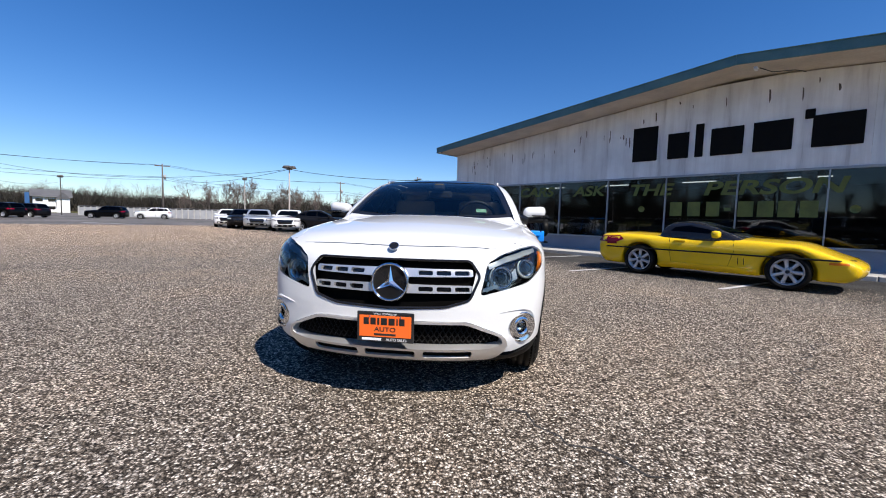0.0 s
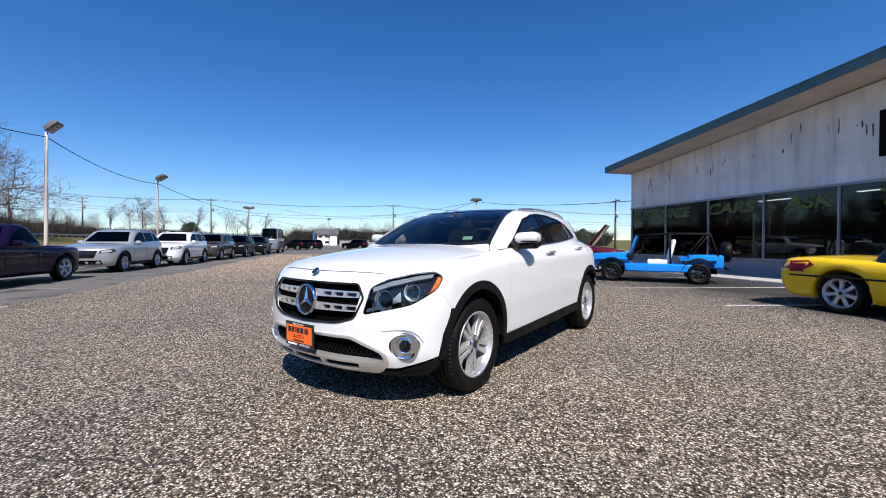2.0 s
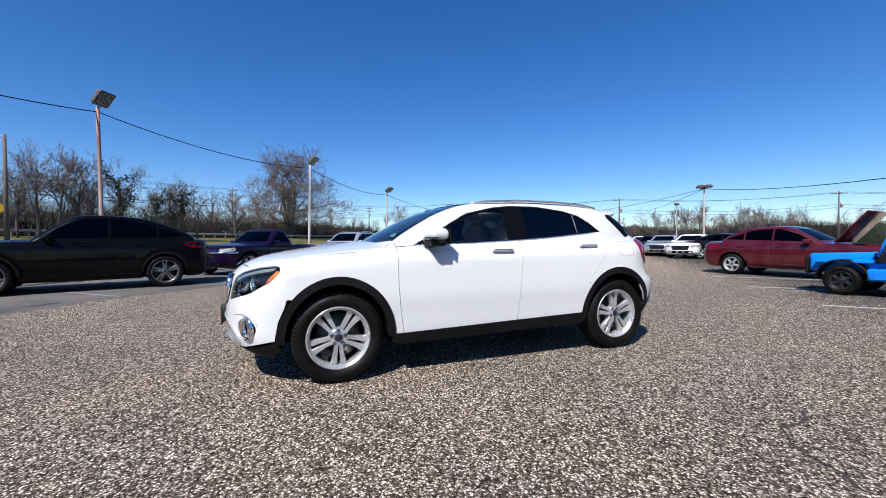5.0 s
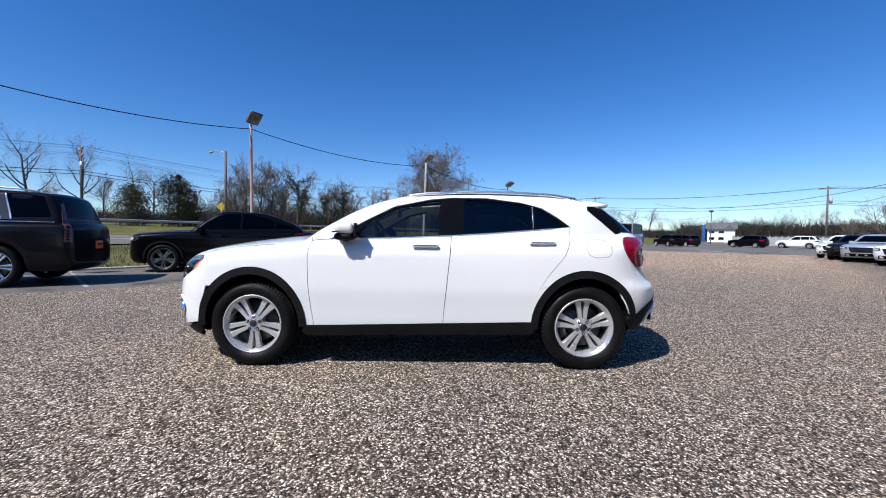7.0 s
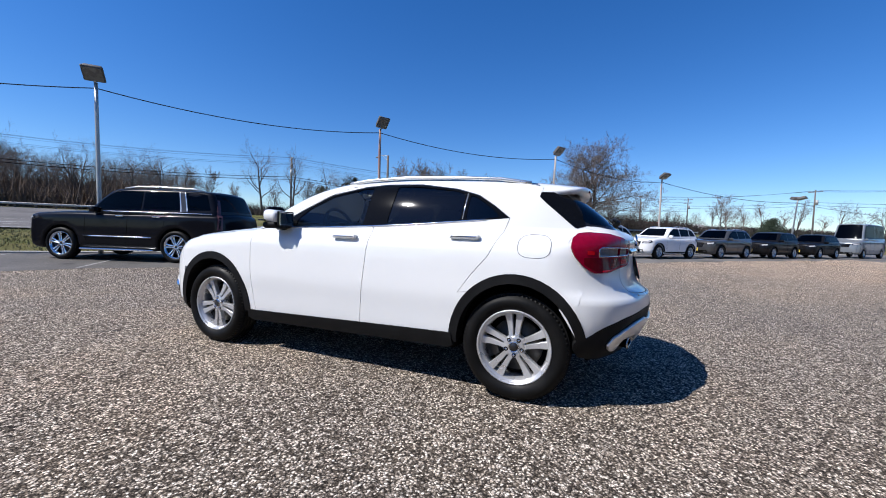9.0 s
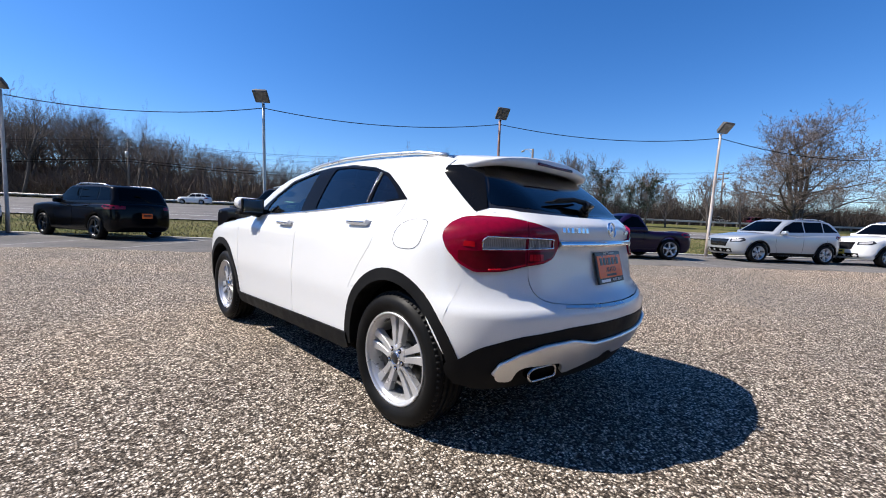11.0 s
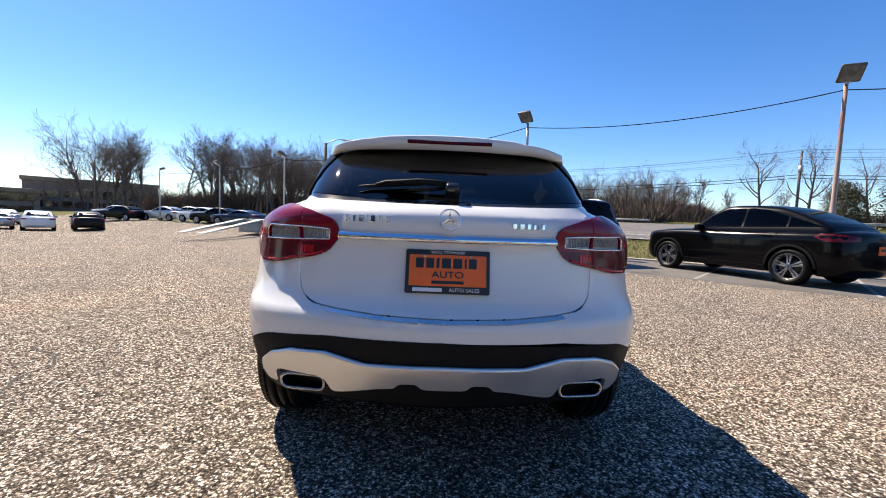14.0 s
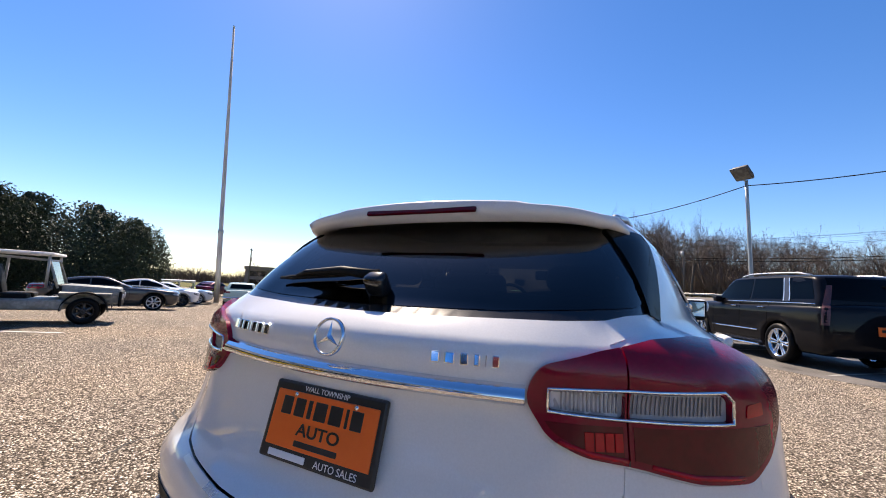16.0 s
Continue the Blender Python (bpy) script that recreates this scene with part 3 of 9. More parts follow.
# ---------------------------------------------------------------- wheels
def wheel_meshes(R=0.346, rim=0.235, width=0.225, spokes=5, twin=True, tread=True):
    """Meshes of a wheel whose axle is x, its face towards +x, the hub face near x = 0.07."""
    hw = width / 2
    seg = 56 if tread else 26
    tyre = [(rim - 0.012, hw - 0.035), (rim + 0.008, hw - 0.012), (rim + 0.035, hw + 0.004), (R * 0.5 + rim * 0.5 + 0.005, hw + 0.008), (R - 0.03, hw - 0.002), (R - 0.012, hw - 0.02)]
    grooves = []
    for x0 in (0.6, 0.2, -0.2, -0.6) if tread else ():
        gx = x0 * hw
        grooves += [(R, gx + 0.006), (R - 0.009, gx + 0.005), (R - 0.009, gx - 0.005), (R, gx - 0.006)]
    prof = tyre + [(R, hw - 0.04)] + grooves + [(R, -hw + 0.04)] + [(r, -h) for r, h in tyre[::-1]]
    tv, tf = lathe(prof, seg)
    if tread:
        blocks = []
        for k in range(72):
            a = 2 * math.pi * k / 72
            for sx in (-1, 1):
                bm = [(R - 0.012, sx * (hw - 0.014)), (R - 0.0015, sx * (hw - 0.05))]
                c, s = math.cos(a), math.sin(a)
                w = 0.009
                q = []
                for r, h in bm:
                    for d in (-w, w):
                        q.append(Vector((h, r * c - d * s, r * s + d * c)))
                for r, h in bm:
                    for d in (-w, w):
                        q.append(Vector((h, (r - 0.016) * c - d * s, (r - 0.016) * s + d * c)))
                blocks.append((q, [(0, 2, 3, 1), (0, 1, 5, 4), (2, 6, 7, 3), (0, 4, 6, 2), (1, 3, 7, 5)]))
        for v, f in blocks:
            o = len(tv)
            tv = tv + v
            tf = tf + [tuple(i + o for i in q) for q in f]
    barrel = lathe([(rim - 0.02, -hw + 0.02), (rim - 0.03, hw - 0.06), (rim - 0.018, hw - 0.03), (rim + 0.002, hw - 0.02), (rim + 0.006, hw - 0.012), (rim - 0.002, hw - 0.008), (rim - 0.009, hw - 0.016), (rim - 0.013, hw - 0.05)], seg)
    # spokes: tapering bars from hub to rim, in pairs
    pieces = []
    face = hw - 0.03
    for k in range(spokes):
        a0 = 2 * math.pi * k / spokes + math.pi / 2
        for off in ((-1, 1) if twin else (0,)):
            rows = []
            for t in (0.0, 0.3, 0.62, 0.88, 1.0):
                r = 0.045 + (rim - 0.068) * t + (0.012 if t == 1 else 0)
                lat = off * (0.0175 + 0.008 * t + 0.014 * t * t)
                hwid = (0.0135 + 0.0045 * t + 0.009 * t ** 3) if twin else (0.026 - 0.006 * t + 0.012 * t * t)
                dep = face - 0.003 - 0.012 * math.sin(t * math.pi) * 0.6 - 0.007 * t
                rows.append((r, lat, hwid, dep))
            v, f = [], []
            for r, lat, hwid, dep in rows:
                for sx, sz in ((-1.06, -0.034), (-0.98, -0.003), (-0.86, 0), (0.86, 0), (0.98, -0.003), (1.06, -0.034)):
                    yy, zz = r, lat + sx * hwid
                    v.append(Vector((dep + sz, yy * math.cos(a0) - zz * math.sin(a0), yy * math.sin(a0) + zz * math.cos(a0))))
            for i in range(4):
                for j in range(5):
                    b = i * 6 + j
                    f.append((b, b + 1, b + 7, b + 6))
            pieces.append((v, f))
    hub = lathe([(0.0, face - 0.006), (0.036, face - 0.006), (0.04, face - 0.003), (0.066, face - 0.006), (0.074, face - 0.02), (0.076, face - 0.07)], 40 if tread else 20)
    disc = lathe([(0.05, 0.0), (rim * 0.72, 0.0), (rim * 0.72, -0.02), (0.05, -0.02)], seg // 2)
    back = lathe([(0.0, -0.05), (rim - 0.03, -0.05)], seg // 2)
    cap = lathe([(0.0, face + 0.003), (0.026, face + 0.002), (0.031, face - 0.004)], 24)
    cap_ring = lathe([(0.028, face + 0.002), (0.031, face + 0.005), (0.035, face + 0.001), (0.036, face - 0.006)], 28)
    nuts, pockets = [], []
    for k in range(spokes):
        a = 2 * math.pi * (k + 0.5) / spokes + math.pi / 2
        v, f = lathe([(0.0, face + 0.002), (0.0075, face + 0.001), (0.0085, face - 0.02)], 6)
        nuts.append(([Vector((p.x, p.y + 0.053 * math.cos(a), p.z + 0.053 * math.sin(a))) for p in v], f))
        v, f = lathe([(0.0, face - 0.0025), (0.0135, face - 0.0025), (0.0135, face - 0.03)], 14)
        pockets.append(([Vector((p.x, p.y + 0.053 * math.cos(a), p.z + 0.053 * math.sin(a))) for p in v], f))
    cal = []
    for k in range(7):
        a = radians(150 + k * 10)
        for r in (rim * 0.5, rim * 0.85):
            for h in (-0.03, 0.02):
                cal.append(Vector((h, r * math.cos(a), r * math.sin(a))))
    cf = []
    for k in range(6):
        b = k * 4
        cf += [(b + 1, b + 3, b + 7, b + 5), (b + 2, b, b + 4, b + 6), (b + 3, b + 2, b + 6, b + 7), (b, b + 1, b + 5, b + 4)]
    return dict(tyre=(tv, tf), barrel=barrel, spokes=pieces, hub=hub, disc=disc, back=back, cap=cap, cap_ring=cap_ring, nuts=nuts, pockets=pockets, caliper=(cal, cf))


WHEELS = {}


def put_wheel(parent, x, y, z, right, style, R=0.346, rim=0.235, alloy=None, width=0.225, turn=0.0):
    """A wheel thing-part with its own tyre, rim, spokes, hub, disc."""
    key = (style, R, rim, width)
    alloy = alloy or ALLOY
    if key not in WHEELS:
        n, twin = {"twin5": (5, True), "five": (5, False), "six": (6, False), "twin6": (6, True), "seven": (7, False), "ten": (10, False)}[style]
        WHEELS[key] = (wheel_meshes(R, rim, width, n, twin, tread=(style == "twin5")), {})
    m, made = WHEELS[key]
    w = empty("wheel")
    w.parent = parent
    w.matrix_local = pose(x, y, z, turn, 0, 180 if right else 0)

    def sub(name, pieces, mt, smooth=True):
        k = (name, mt.name)
        if k not in made:
            ob = merged(name, pieces, mt, w, smooth=smooth)
            made[k] = ob.data
            return ob
        ob = new(name, made[k])
        ob.parent = w
        return ob

    sub("tyre", [m["tyre"]], RUBBER)
    sub("rim", [m["barrel"], m["hub"]], alloy)
    if style == "twin5":
        for i, sp in enumerate(m["spokes"]):
            sub("spoke" if i == 0 else "spoke_%d" % i, [sp], alloy, False).name = "spoke"
        for i, nt in enumerate(m["nuts"]):
            sub("wheel_nut" if i == 0 else "wheel_nut_%d" % i, [nt], CHROME).name = "wheel_nut"
        for i, nt in enumerate(m["pockets"]):
            sub("nut_pocket" if i == 0 else "nut_pocket_%d" % i, [nt], GAP_DARK).name = "nut_pocket"
        sub("cap_ring", [m["cap_ring"]], CHROME)
    else:
        sub("spokes", m["spokes"], alloy)
    sub("brake_disc", [m["disc"]], BRAKE_IRON)
    sub("caliper", [m["caliper"]], DARK_ALLOY)
    sub("backing", [m["back"]], GAP_DARK)
    sub("hub_cap", [m["cap"]], PLATE_BLACK if style != "twin5" else DARK_ALLOY)
    return w


# ---------------------------------------------------------------- white crossover
HERO = dict(
    floor=0.2,
    wide=((-2.3, 0.85), (-1.9, 0.878), (-1.35, 0.9), (-0.5, 0.9), (0.5, 0.897), (1.35, 0.905), (1.8, 0.885), (2.2, 0.84)),
    section=((0.2, 0.92), (0.35, 0.968), (0.5, 0.985), (0.66, 1.0), (0.8, 0.997), (0.92, 0.99), (1.0, 0.972), (1.08, 0.93), (1.2, 0.86)),
    nose=((0.2, -2.06), (0.3, -2.17), (0.4, -2.205), (0.55, -2.208), (0.7, -2.195), (0.82, -2.165), (0.9, -2.10), (1.0, -1.93)),
    nose_bow=0.41, nose_round=0.2, nose_pow=2.4,
    tail=((0.2, 1.93), (0.32, 2.05), (0.45, 2.125), (0.55, 2.165), (0.65, 2.175), (0.7, 2.135), (0.74, 2.09), (0.84, 2.057), (0.95, 2.046), (1.05, 2.062), (1.11, 2.02), (1.17, 1.88)),
    tail_bow=0.36, tail_round=0.26,
    deck=((-2.3, 0.80), (-2.16, 0.875), (-2.05, 0.925), (-1.85, 0.975), (-1.55, 1.025), (-1.2, 1.065), (-0.9, 1.09), (-0.4, 1.105), (0.5, 1.12), (1.3, 1.14), (1.8, 1.135), (2.15, 1.10)),
    deck_crown=0.1, deck_round=0.11,
    cabin=((0.6, 0.86), (1.0, 0.83), (1.1, 0.80), (1.2, 0.757), (1.3, 0.705), (1.4, 0.645), (1.52, 0.55)),
    cabin_plan=((-1.1, 0.93), (-0.5, 0.98), (0.2, 1.0), (0.9, 0.985), (1.35, 0.92), (1.7, 0.80), (1.9, 0.725)),
    screen=((0.6, -1.6), (1.0, -1.12), (1.1, -0.985), (1.2, -0.81), (1.3, -0.615), (1.4, -0.375), (1.52, 0.05)),
    screen_bow=0.22,
    back=((0.6, 2.05), (1.05, 1.985), (1.12, 1.935), (1.2, 1.853), (1.3, 1.722), (1.4, 1.567), (1.52, 1.38)),
    back_bow=0.13, back_round=0.16,
    roof=((-0.7, 1.39), (-0.3, 1.437), (0.1, 1.473), (0.5, 1.486), (0.9, 1.475), (1.3, 1.455), (1.7, 1.415)),
    roof_crown=0.085, roof_round=0.1, pillar_round=0.1, belt_blend=0.03,
)
hero_skin = Shell(HERO)
car = empty("crossover_car")
tagged(car, "white compact crossover parked alone on speckled chip-seal paving", "car")
AX_F, AX_R, AX_Z, ARCH = -1.35, 1.35, 0.346, 0.432


def arc(cy, r, a0, a1, n=18):
    """Outline points on a wheel arch, angles from straight back, over the top."""
    return [(cy + r * math.cos(radians(a0 + (a1 - a0) * i / n)), AX_Z + 1.07 * r * math.sin(radians(a0 + (a1 - a0) * i / n))) for i in range(n + 1)]


def drop_on(kind, pts):
    o, d = rays(kind, np.array(pts, float))
    p, _ = hero_skin.cast(o, d)
    return p


def hood_front(x):
    return -2.075 + 0.30 * x * x


XS = [i * 0.06 for i in range(-10, 11)]
HOOD_SIDE = [(0.655, -1.86), (0.705, -1.7), (0.735, -1.4), (0.748, -1.1), (0.745, -0.97)]
COWL = [(0.70, -0.90), (0.45, -1.0), (0.0, -1.045)]
hood_pts = [(x, hood_front(x)) for x in XS] + HOOD_SIDE + COWL + [(-x, y) for x, y in COWL[:2][::-1]] + [(-x, y) for x, y in HOOD_SIDE[::-1]]
panel("hood", hero_skin, "top", hood_pts, WHITE_PAINT, car, gap=0.002, step=0.05)

# lamps and openings of the nose, as (angle, height)
LAMP = rounded([(0.485, 0.632), (0.535, 0.81), (0.64, 0.858), (0.80, 0.892), (0.95, 0.905), (1.0, 0.872), (0.945, 0.79), (0.78, 0.70)], 0.03)
GRILLE = rounded([(-0.445, 0.822), (0.445, 0.822), (0.49, 0.74), (0.43, 0.61), (0.3, 0.573), (0.0, 0.562), (-0.3, 0.573), (-0.43, 0.61), (-0.49, 0.74)], 0.022)
INTAKE = rounded([(-0.42, 0.495), (0.42, 0.495), (0.63, 0.405), (0.66, 0.335), (0.6, 0.262), (-0.6, 0.262), (-0.66, 0.335), (-0.63, 0.405)], 0.04)
FOG_C = (0.742, 0.445)
FOG = [(FOG_C[0] + 0.092 * math.cos(a * math.pi / 12), FOG_C[1] + 0.075 * math.sin(a * math.pi / 12)) for a in range(24)]


def flip_flat(pts):
    return [(-u, v) for u, v in pts[::-1]]


top_edge = [to_flat("nose", p) for p in drop_on("top", [(x, hood_front(x) - 0.004) for x in XS])]
side_l = [(0.66, 0.862), (0.80, 0.897), (0.95, 0.91), (1.005, 0.872), (0.955, 0.79)]
low_l = [(1.045, 0.66), (1.03, 0.60), (0.985, 0.5), (0.955, 0.36), (0.80, 0.325), (0.70, 0.30)]
bump_pts = top_edge + side_l + low_l + [(0.0, 0.30)] + flip_flat(low_l) + flip_flat(side_l)
for sg in (1, -1):
    strip = [(0.925, 0.80), (1.015, 0.652), (1.075, 0.662), (0.99, 0.805)]
    panel("fender_joint", hero_skin, "nose", strip if sg > 0 else flip_flat(strip), WHITE_PAINT, car, lift=-0.0016, depth=0.0, step=0.03)
    brow = [(0.60, 0.536), (0.66, 0.549), (0.74, 0.554), (0.79, 0.541), (0.82, 0.518), (0.838, 0.49), (0.85, 0.462)]
    pq, qq = hero_skin.cast(*rays("nose", np.array(brow if sg > 0 else flip_flat(brow))))
    tube("fog_lamp_brow", [Vector(a_) + Vector(b_) * 0.001 for a_, b_ in zip(pq, qq)], [0.001, 0.005, 0.009, 0.01, 0.009, 0.005, 0.001], WHITE_PAINT, car, 8)
front_bumper = panel("front_bumper", hero_skin, "nose", bump_pts, WHITE_PAINT, car, holes=[LAMP, flip_flat(LAMP), GRILLE, INTAKE, FOG, flip_flat(FOG)], step=0.045, gap=0.001)

# grille: dark recess, two slatted bars each side, round badge
grille = panel("grille", hero_skin, "nose", GRILLE, GAP_DARK, car, "gloss black radiator grille", lift=-0.055, depth=0.0, step=0.06)
rim_g = [Vector(p) for p in hero_skin.cast(*rays("nose", np.array(densify(GRILLE, 0.03))))[0]]
tube("grille_surround", rim_g, 0.008, BLACK_GLOSS, grille, 6, True)
for z0, half in ((0.758, 0.455), (0.668, 0.452)):
    for sg in (-1, 1):
        bar = shrink([(sg * 0.06, z0 - 0.025), (sg * 0.06, z0 + 0.025), (sg * half, z0 + 0.021), (sg * half, z0 - 0.019)], 0.0)
        slots = []
        for k in range(3):
            u0 = 0.155 + k * 0.1
            slots.append(rounded([(sg * u0, z0 - 0.0125), (sg * u0, z0 + 0.013), (sg * (u0 + 0.08), z0 + 0.013), (sg * (u0 + 0.08), z0 - 0.0125)], 0.008, 2))
        panel("grille_bar", hero_skin, "nose", rounded(bar, 0.01, 2), SILVER_PAINT, grille, "silver grille bar with dark slots", holes=slots, lift=-0.012, depth=0.04, step=0.03)
        panel("bar_back", hero_skin, "nose", shrink(rounded(bar, 0.01, 2), 0.006), BLACK_GLOSS, grille, lift=-0.034, depth=0.0, step=0.05)


def round_badge(parent, centre, axis, r, ring_mat, disc_mat, name="badge", spokes=True, tilt=0.0):
    """A round emblem: ring, dish and three plain tapering arms."""
    b = empty(name)
    b.parent = parent
    rot = Vector((1, 0, 0)).rotation_difference(Vector(axis)).to_matrix().to_4x4()
    b.matrix_local = Matrix.Translation(centre) @ rot
    merged("badge_ring", [lathe([(r * 0.86, 0.0), (r * 0.88, r * 0.12), (r * 0.94, r * 0.16), (r, r * 0.1), (r * 1.01, -r * 0.1)], 40)], ring_mat, b)
    if disc_mat:
        merged("badge_dish", [lathe([(0.0, -r * 0.02), (r * 0.5, 0.0), (r * 0.87, r * 0.02)], 32)], disc_mat, b)
    if spokes:
        up = (rot.inverted().to_3x3() @ Vector((0, 0, 1)))
        a0 = math.atan2(up.z, up.y)
        for k in range(3):
            a = a0 + k * 2 * math.pi / 3
            y, z = Vector((0, math.cos(a), math.sin(a))), Vector((0, -math.sin(a), math.cos(a)))
            o = Vector((r * 0.02, 0, 0))
            v = [o + z * r * 0.17, o - z * r * 0.17, y * r * 0.88 + o, Vector((r * 0.17, 0, 0)), o - y * r * 0.08]
            raw("badge_arm", v, [(0, 3, 2), (3, 1, 2), (4, 3, 0), (1, 3, 4)], ring_mat, b, smooth=False)
    return b


round_badge(car, (0, -2.192, 0.70), (0, -1, 0.06), 0.106, CHROME, BLACK_GLOSS, "grille_badge")
round_badge(car, (0, -2.118, 0.893), (0, -0.72, 0.69), 0.028, CHROME, BLACK_GLOSS, "hood_badge", spokes=False)

# lower intake: mesh back, silver frame with slots
intake = panel("lower_intake", hero_skin, "nose", INTAKE, GAP_DARK, car, "black honeycomb lower intake", lift=-0.05, depth=0.0, step=0.06)
wires = []
for k in range(40):
    u = -0.64 + k * 1.28 / 39
    for dv in (-1, 1):
        pts = hero_skin.cast(*rays("nose", np.array([(u - dv * 0.035, 0.35), (u, 0.41), (u + dv * 0.035, 0.47)])))
        wires.append(ring_tube([Vector(p) - Vector(q) * 0.035 for p, q in zip(*pts)], 0.0035, 4))
merged("honeycomb", wires, BLACK_TRIM, intake)
inner = rounded([(-0.41, 0.479), (0.41, 0.479), (0.605, 0.4), (0.625, 0.355), (0.54, 0.338), (-0.54, 0.338), (-0.625, 0.355), (-0.605, 0.4)], 0.03)
slots = [rounded([(a, 0.286), (a, 0.324), (b, 0.324), (b, 0.286)], 0.012, 3) for a, b in ((-0.46, -0.19), (-0.145, 0.145), (0.19, 0.46))]
panel("skid_trim", hero_skin, "nose", shrink(INTAKE, 0.002), SILVER_PAINT, car, "satin silver front skid trim", holes=[inner] + slots, lift=0.01, depth=0.05, step=0.035)
# near-black sheets just behind the slots stand in for the shade inside
for q in slots:
    panel("slot_shade", hero_skin, "nose", shrink(q, 0.001), GAP_DARK, intake, lift=-0.004, depth=0.0, step=0.05)
panel("front_lip", hero_skin, "nose", [(-0.93, 0.335), (-0.7, 0.268), (0.7, 0.268), (0.93, 0.335), (0.955, 0.365), (0.98, 0.30), (0.9, 0.22), (-0.9, 0.22), (-0.98, 0.30), (-0.955, 0.365)], BLACK_TRIM, car, lift=-0.004, depth=0.03)

# headlamps and fog lamps
for sg in (1, -1):
    ring = shrink(LAMP, -0.05)
    panel("lamp_surround", hero_skin, "nose", ring if sg > 0 else flip_flat(ring), WHITE_PAINT, car, holes=[LAMP if sg > 0 else flip_flat(LAMP)], lift=-0.0025, depth=0.0, step=0.03)
    edge = [(0.60, -1.95)] + [(x - 0.01, y) for x, y in HOOD_SIDE] + [(x + 0.05, y) for x, y in HOOD_SIDE[::-1]] + [(0.66, -1.95)]
    panel("fender_ledge", hero_skin, "top", [(sg * x, y) for x, y in edge], WHITE_PAINT, car, lift=-0.003, depth=0.0, step=0.03)
for sg in (1, -1):
    L = LAMP if sg > 0 else flip_flat(LAMP)
    lamp = panel("headlamp", hero_skin, "nose", shrink(L, 0.002), BLACK_GLOSS, car, "clear headlamp with black housing and amber corner", lift=-0.045, depth=0.0, step=0.04)

    def side_of(pts):
        return [(sg * u, v) for u, v in pts] if sg > 0 else [(sg * u, v) for u, v in pts][::-1]

    panel("daytime_strip", hero_skin, "nose", side_of([(0.543, 0.807), (0.66, 0.852), (0.82, 0.884), (0.94, 0.895), (0.925, 0.874), (0.80, 0.856), (0.66, 0.822), (0.548, 0.78)]), SMOKED_STRIP, lamp, "smoked daytime light strip", lift=-0.012, depth=0.02, step=0.03)
    panel("amber_reflector", hero_skin, "nose", side_of([(0.915, 0.805), (0.96, 0.875), (0.985, 0.866), (0.94, 0.792), (0.88, 0.752)]), AMBER_LENS, lamp, "amber side reflector", lift=-0.008, depth=0.01, step=0.03)
    for (u, v), rr in (((0.625, 0.735), 0.058), ((0.80, 0.785), 0.045)):
        p, q = hero_skin.cast(*rays("nose", np.array([(sg * u, v)])))
        ax = (Vector(q[0]) * 0.6 + Vector((0, -0.5, 0))).normalized()
        c = Vector(p[0]) - Vector(q[0]) * 0.04
        b = empty("projector")
        b.parent = lamp
        b.matrix_local = Matrix.Translation(c) @ Vector((1, 0, 0)).rotation_difference(ax).to_matrix().to_4x4()
        merged("reflector", [lathe([(0.012, -0.02), (rr * 0.5, -0.012), (rr * 0.85, 0.008), (rr, 0.026), (rr + 0.003, 0.024)], 24)], CHROME, b)
        tube("reflector_arc", [Vector((0.02, (rr + 0.011) * math.cos(an), (rr + 0.011) * math.sin(an))) for an in span(2.2, 5.6, 16)], [0.002 + 0.006 * math.sin(math.pi * t) for t in span(0, 1, 16)], SILVER_PAINT, b, 6)
        merged("bulb_lens", [lathe([(0.0, 0.02), (rr * 0.4, 0.016), (rr * 0.62, 0.0)], 20)], CLEAR_GLASS, b)
    panel("low_reflector", hero_skin, "nose", side_of([(0.505, 0.652), (0.60, 0.676), (0.592, 0.694), (0.512, 0.674)]), SILVER_PAINT, lamp, lift=-0.02, depth=0.012, step=0.03)
    panel("inner_reflector", hero_skin, "nose", side_of([(0.66, 0.705), (0.72, 0.722), (0.715, 0.785), (0.67, 0.74)]), SILVER_PAINT, lamp, lift=-0.025, depth=0.012, step=0.03)
    for k in range(3):
        u0 = 0.535 + k * 0.018
        panel("reflector_fin", hero_skin, "nose", side_of([(u0, 0.65 + k * 0.012), (u0 + 0.008, 0.655 + k * 0.012), (u0 + 0.015, 0.71), (u0 + 0.005, 0.71)]), SILVER_PAINT, lamp, lift=-0.03, depth=0.01, step=0.03)
    panel("lens", hero_skin, "nose", shrink(L, 0.003), CLEAR_GLASS, lamp, lift=0.001, depth=0.0, step=0.04)
    p, q = hero_skin.cast(*rays("nose", np.array([(sg * FOG_C[0], FOG_C[1])])))
    fog = empty("fog_lamp")
    fog.parent = car
    axn = (Vector(q[0]) + Vector((0, -0.35, 0))).normalized()
    fog.matrix_local = Matrix.Translation(Vector(p[0])) @ Vector((1, 0, 0)).rotation_difference(axn).to_matrix().to_4x4()
    merged("chrome_bezel", [lathe([(0.036, -0.02), (0.042, 0.004), (0.05, -0.004), (0.07, -0.01), (0.082, 0.004), (0.088, 0.002), (0.09, -0.02)], 36)], CHROME, fog)
    merged("fog_lens", [lathe([(0.0, 0.0), (0.02, -0.003), (0.036, -0.012)], 24)], CLEAR_GLASS, fog)
    merged("fog_reflector", [lathe([(0.0, -0.045), (0.02, -0.04), (0.037, -0.012)], 24)], CHROME, fog)
    merged("fog_bulb", [lathe([(0.0, -0.012), (0.012, -0.018), (0.012, -0.04)], 12)], DARK_ALLOY, fog)

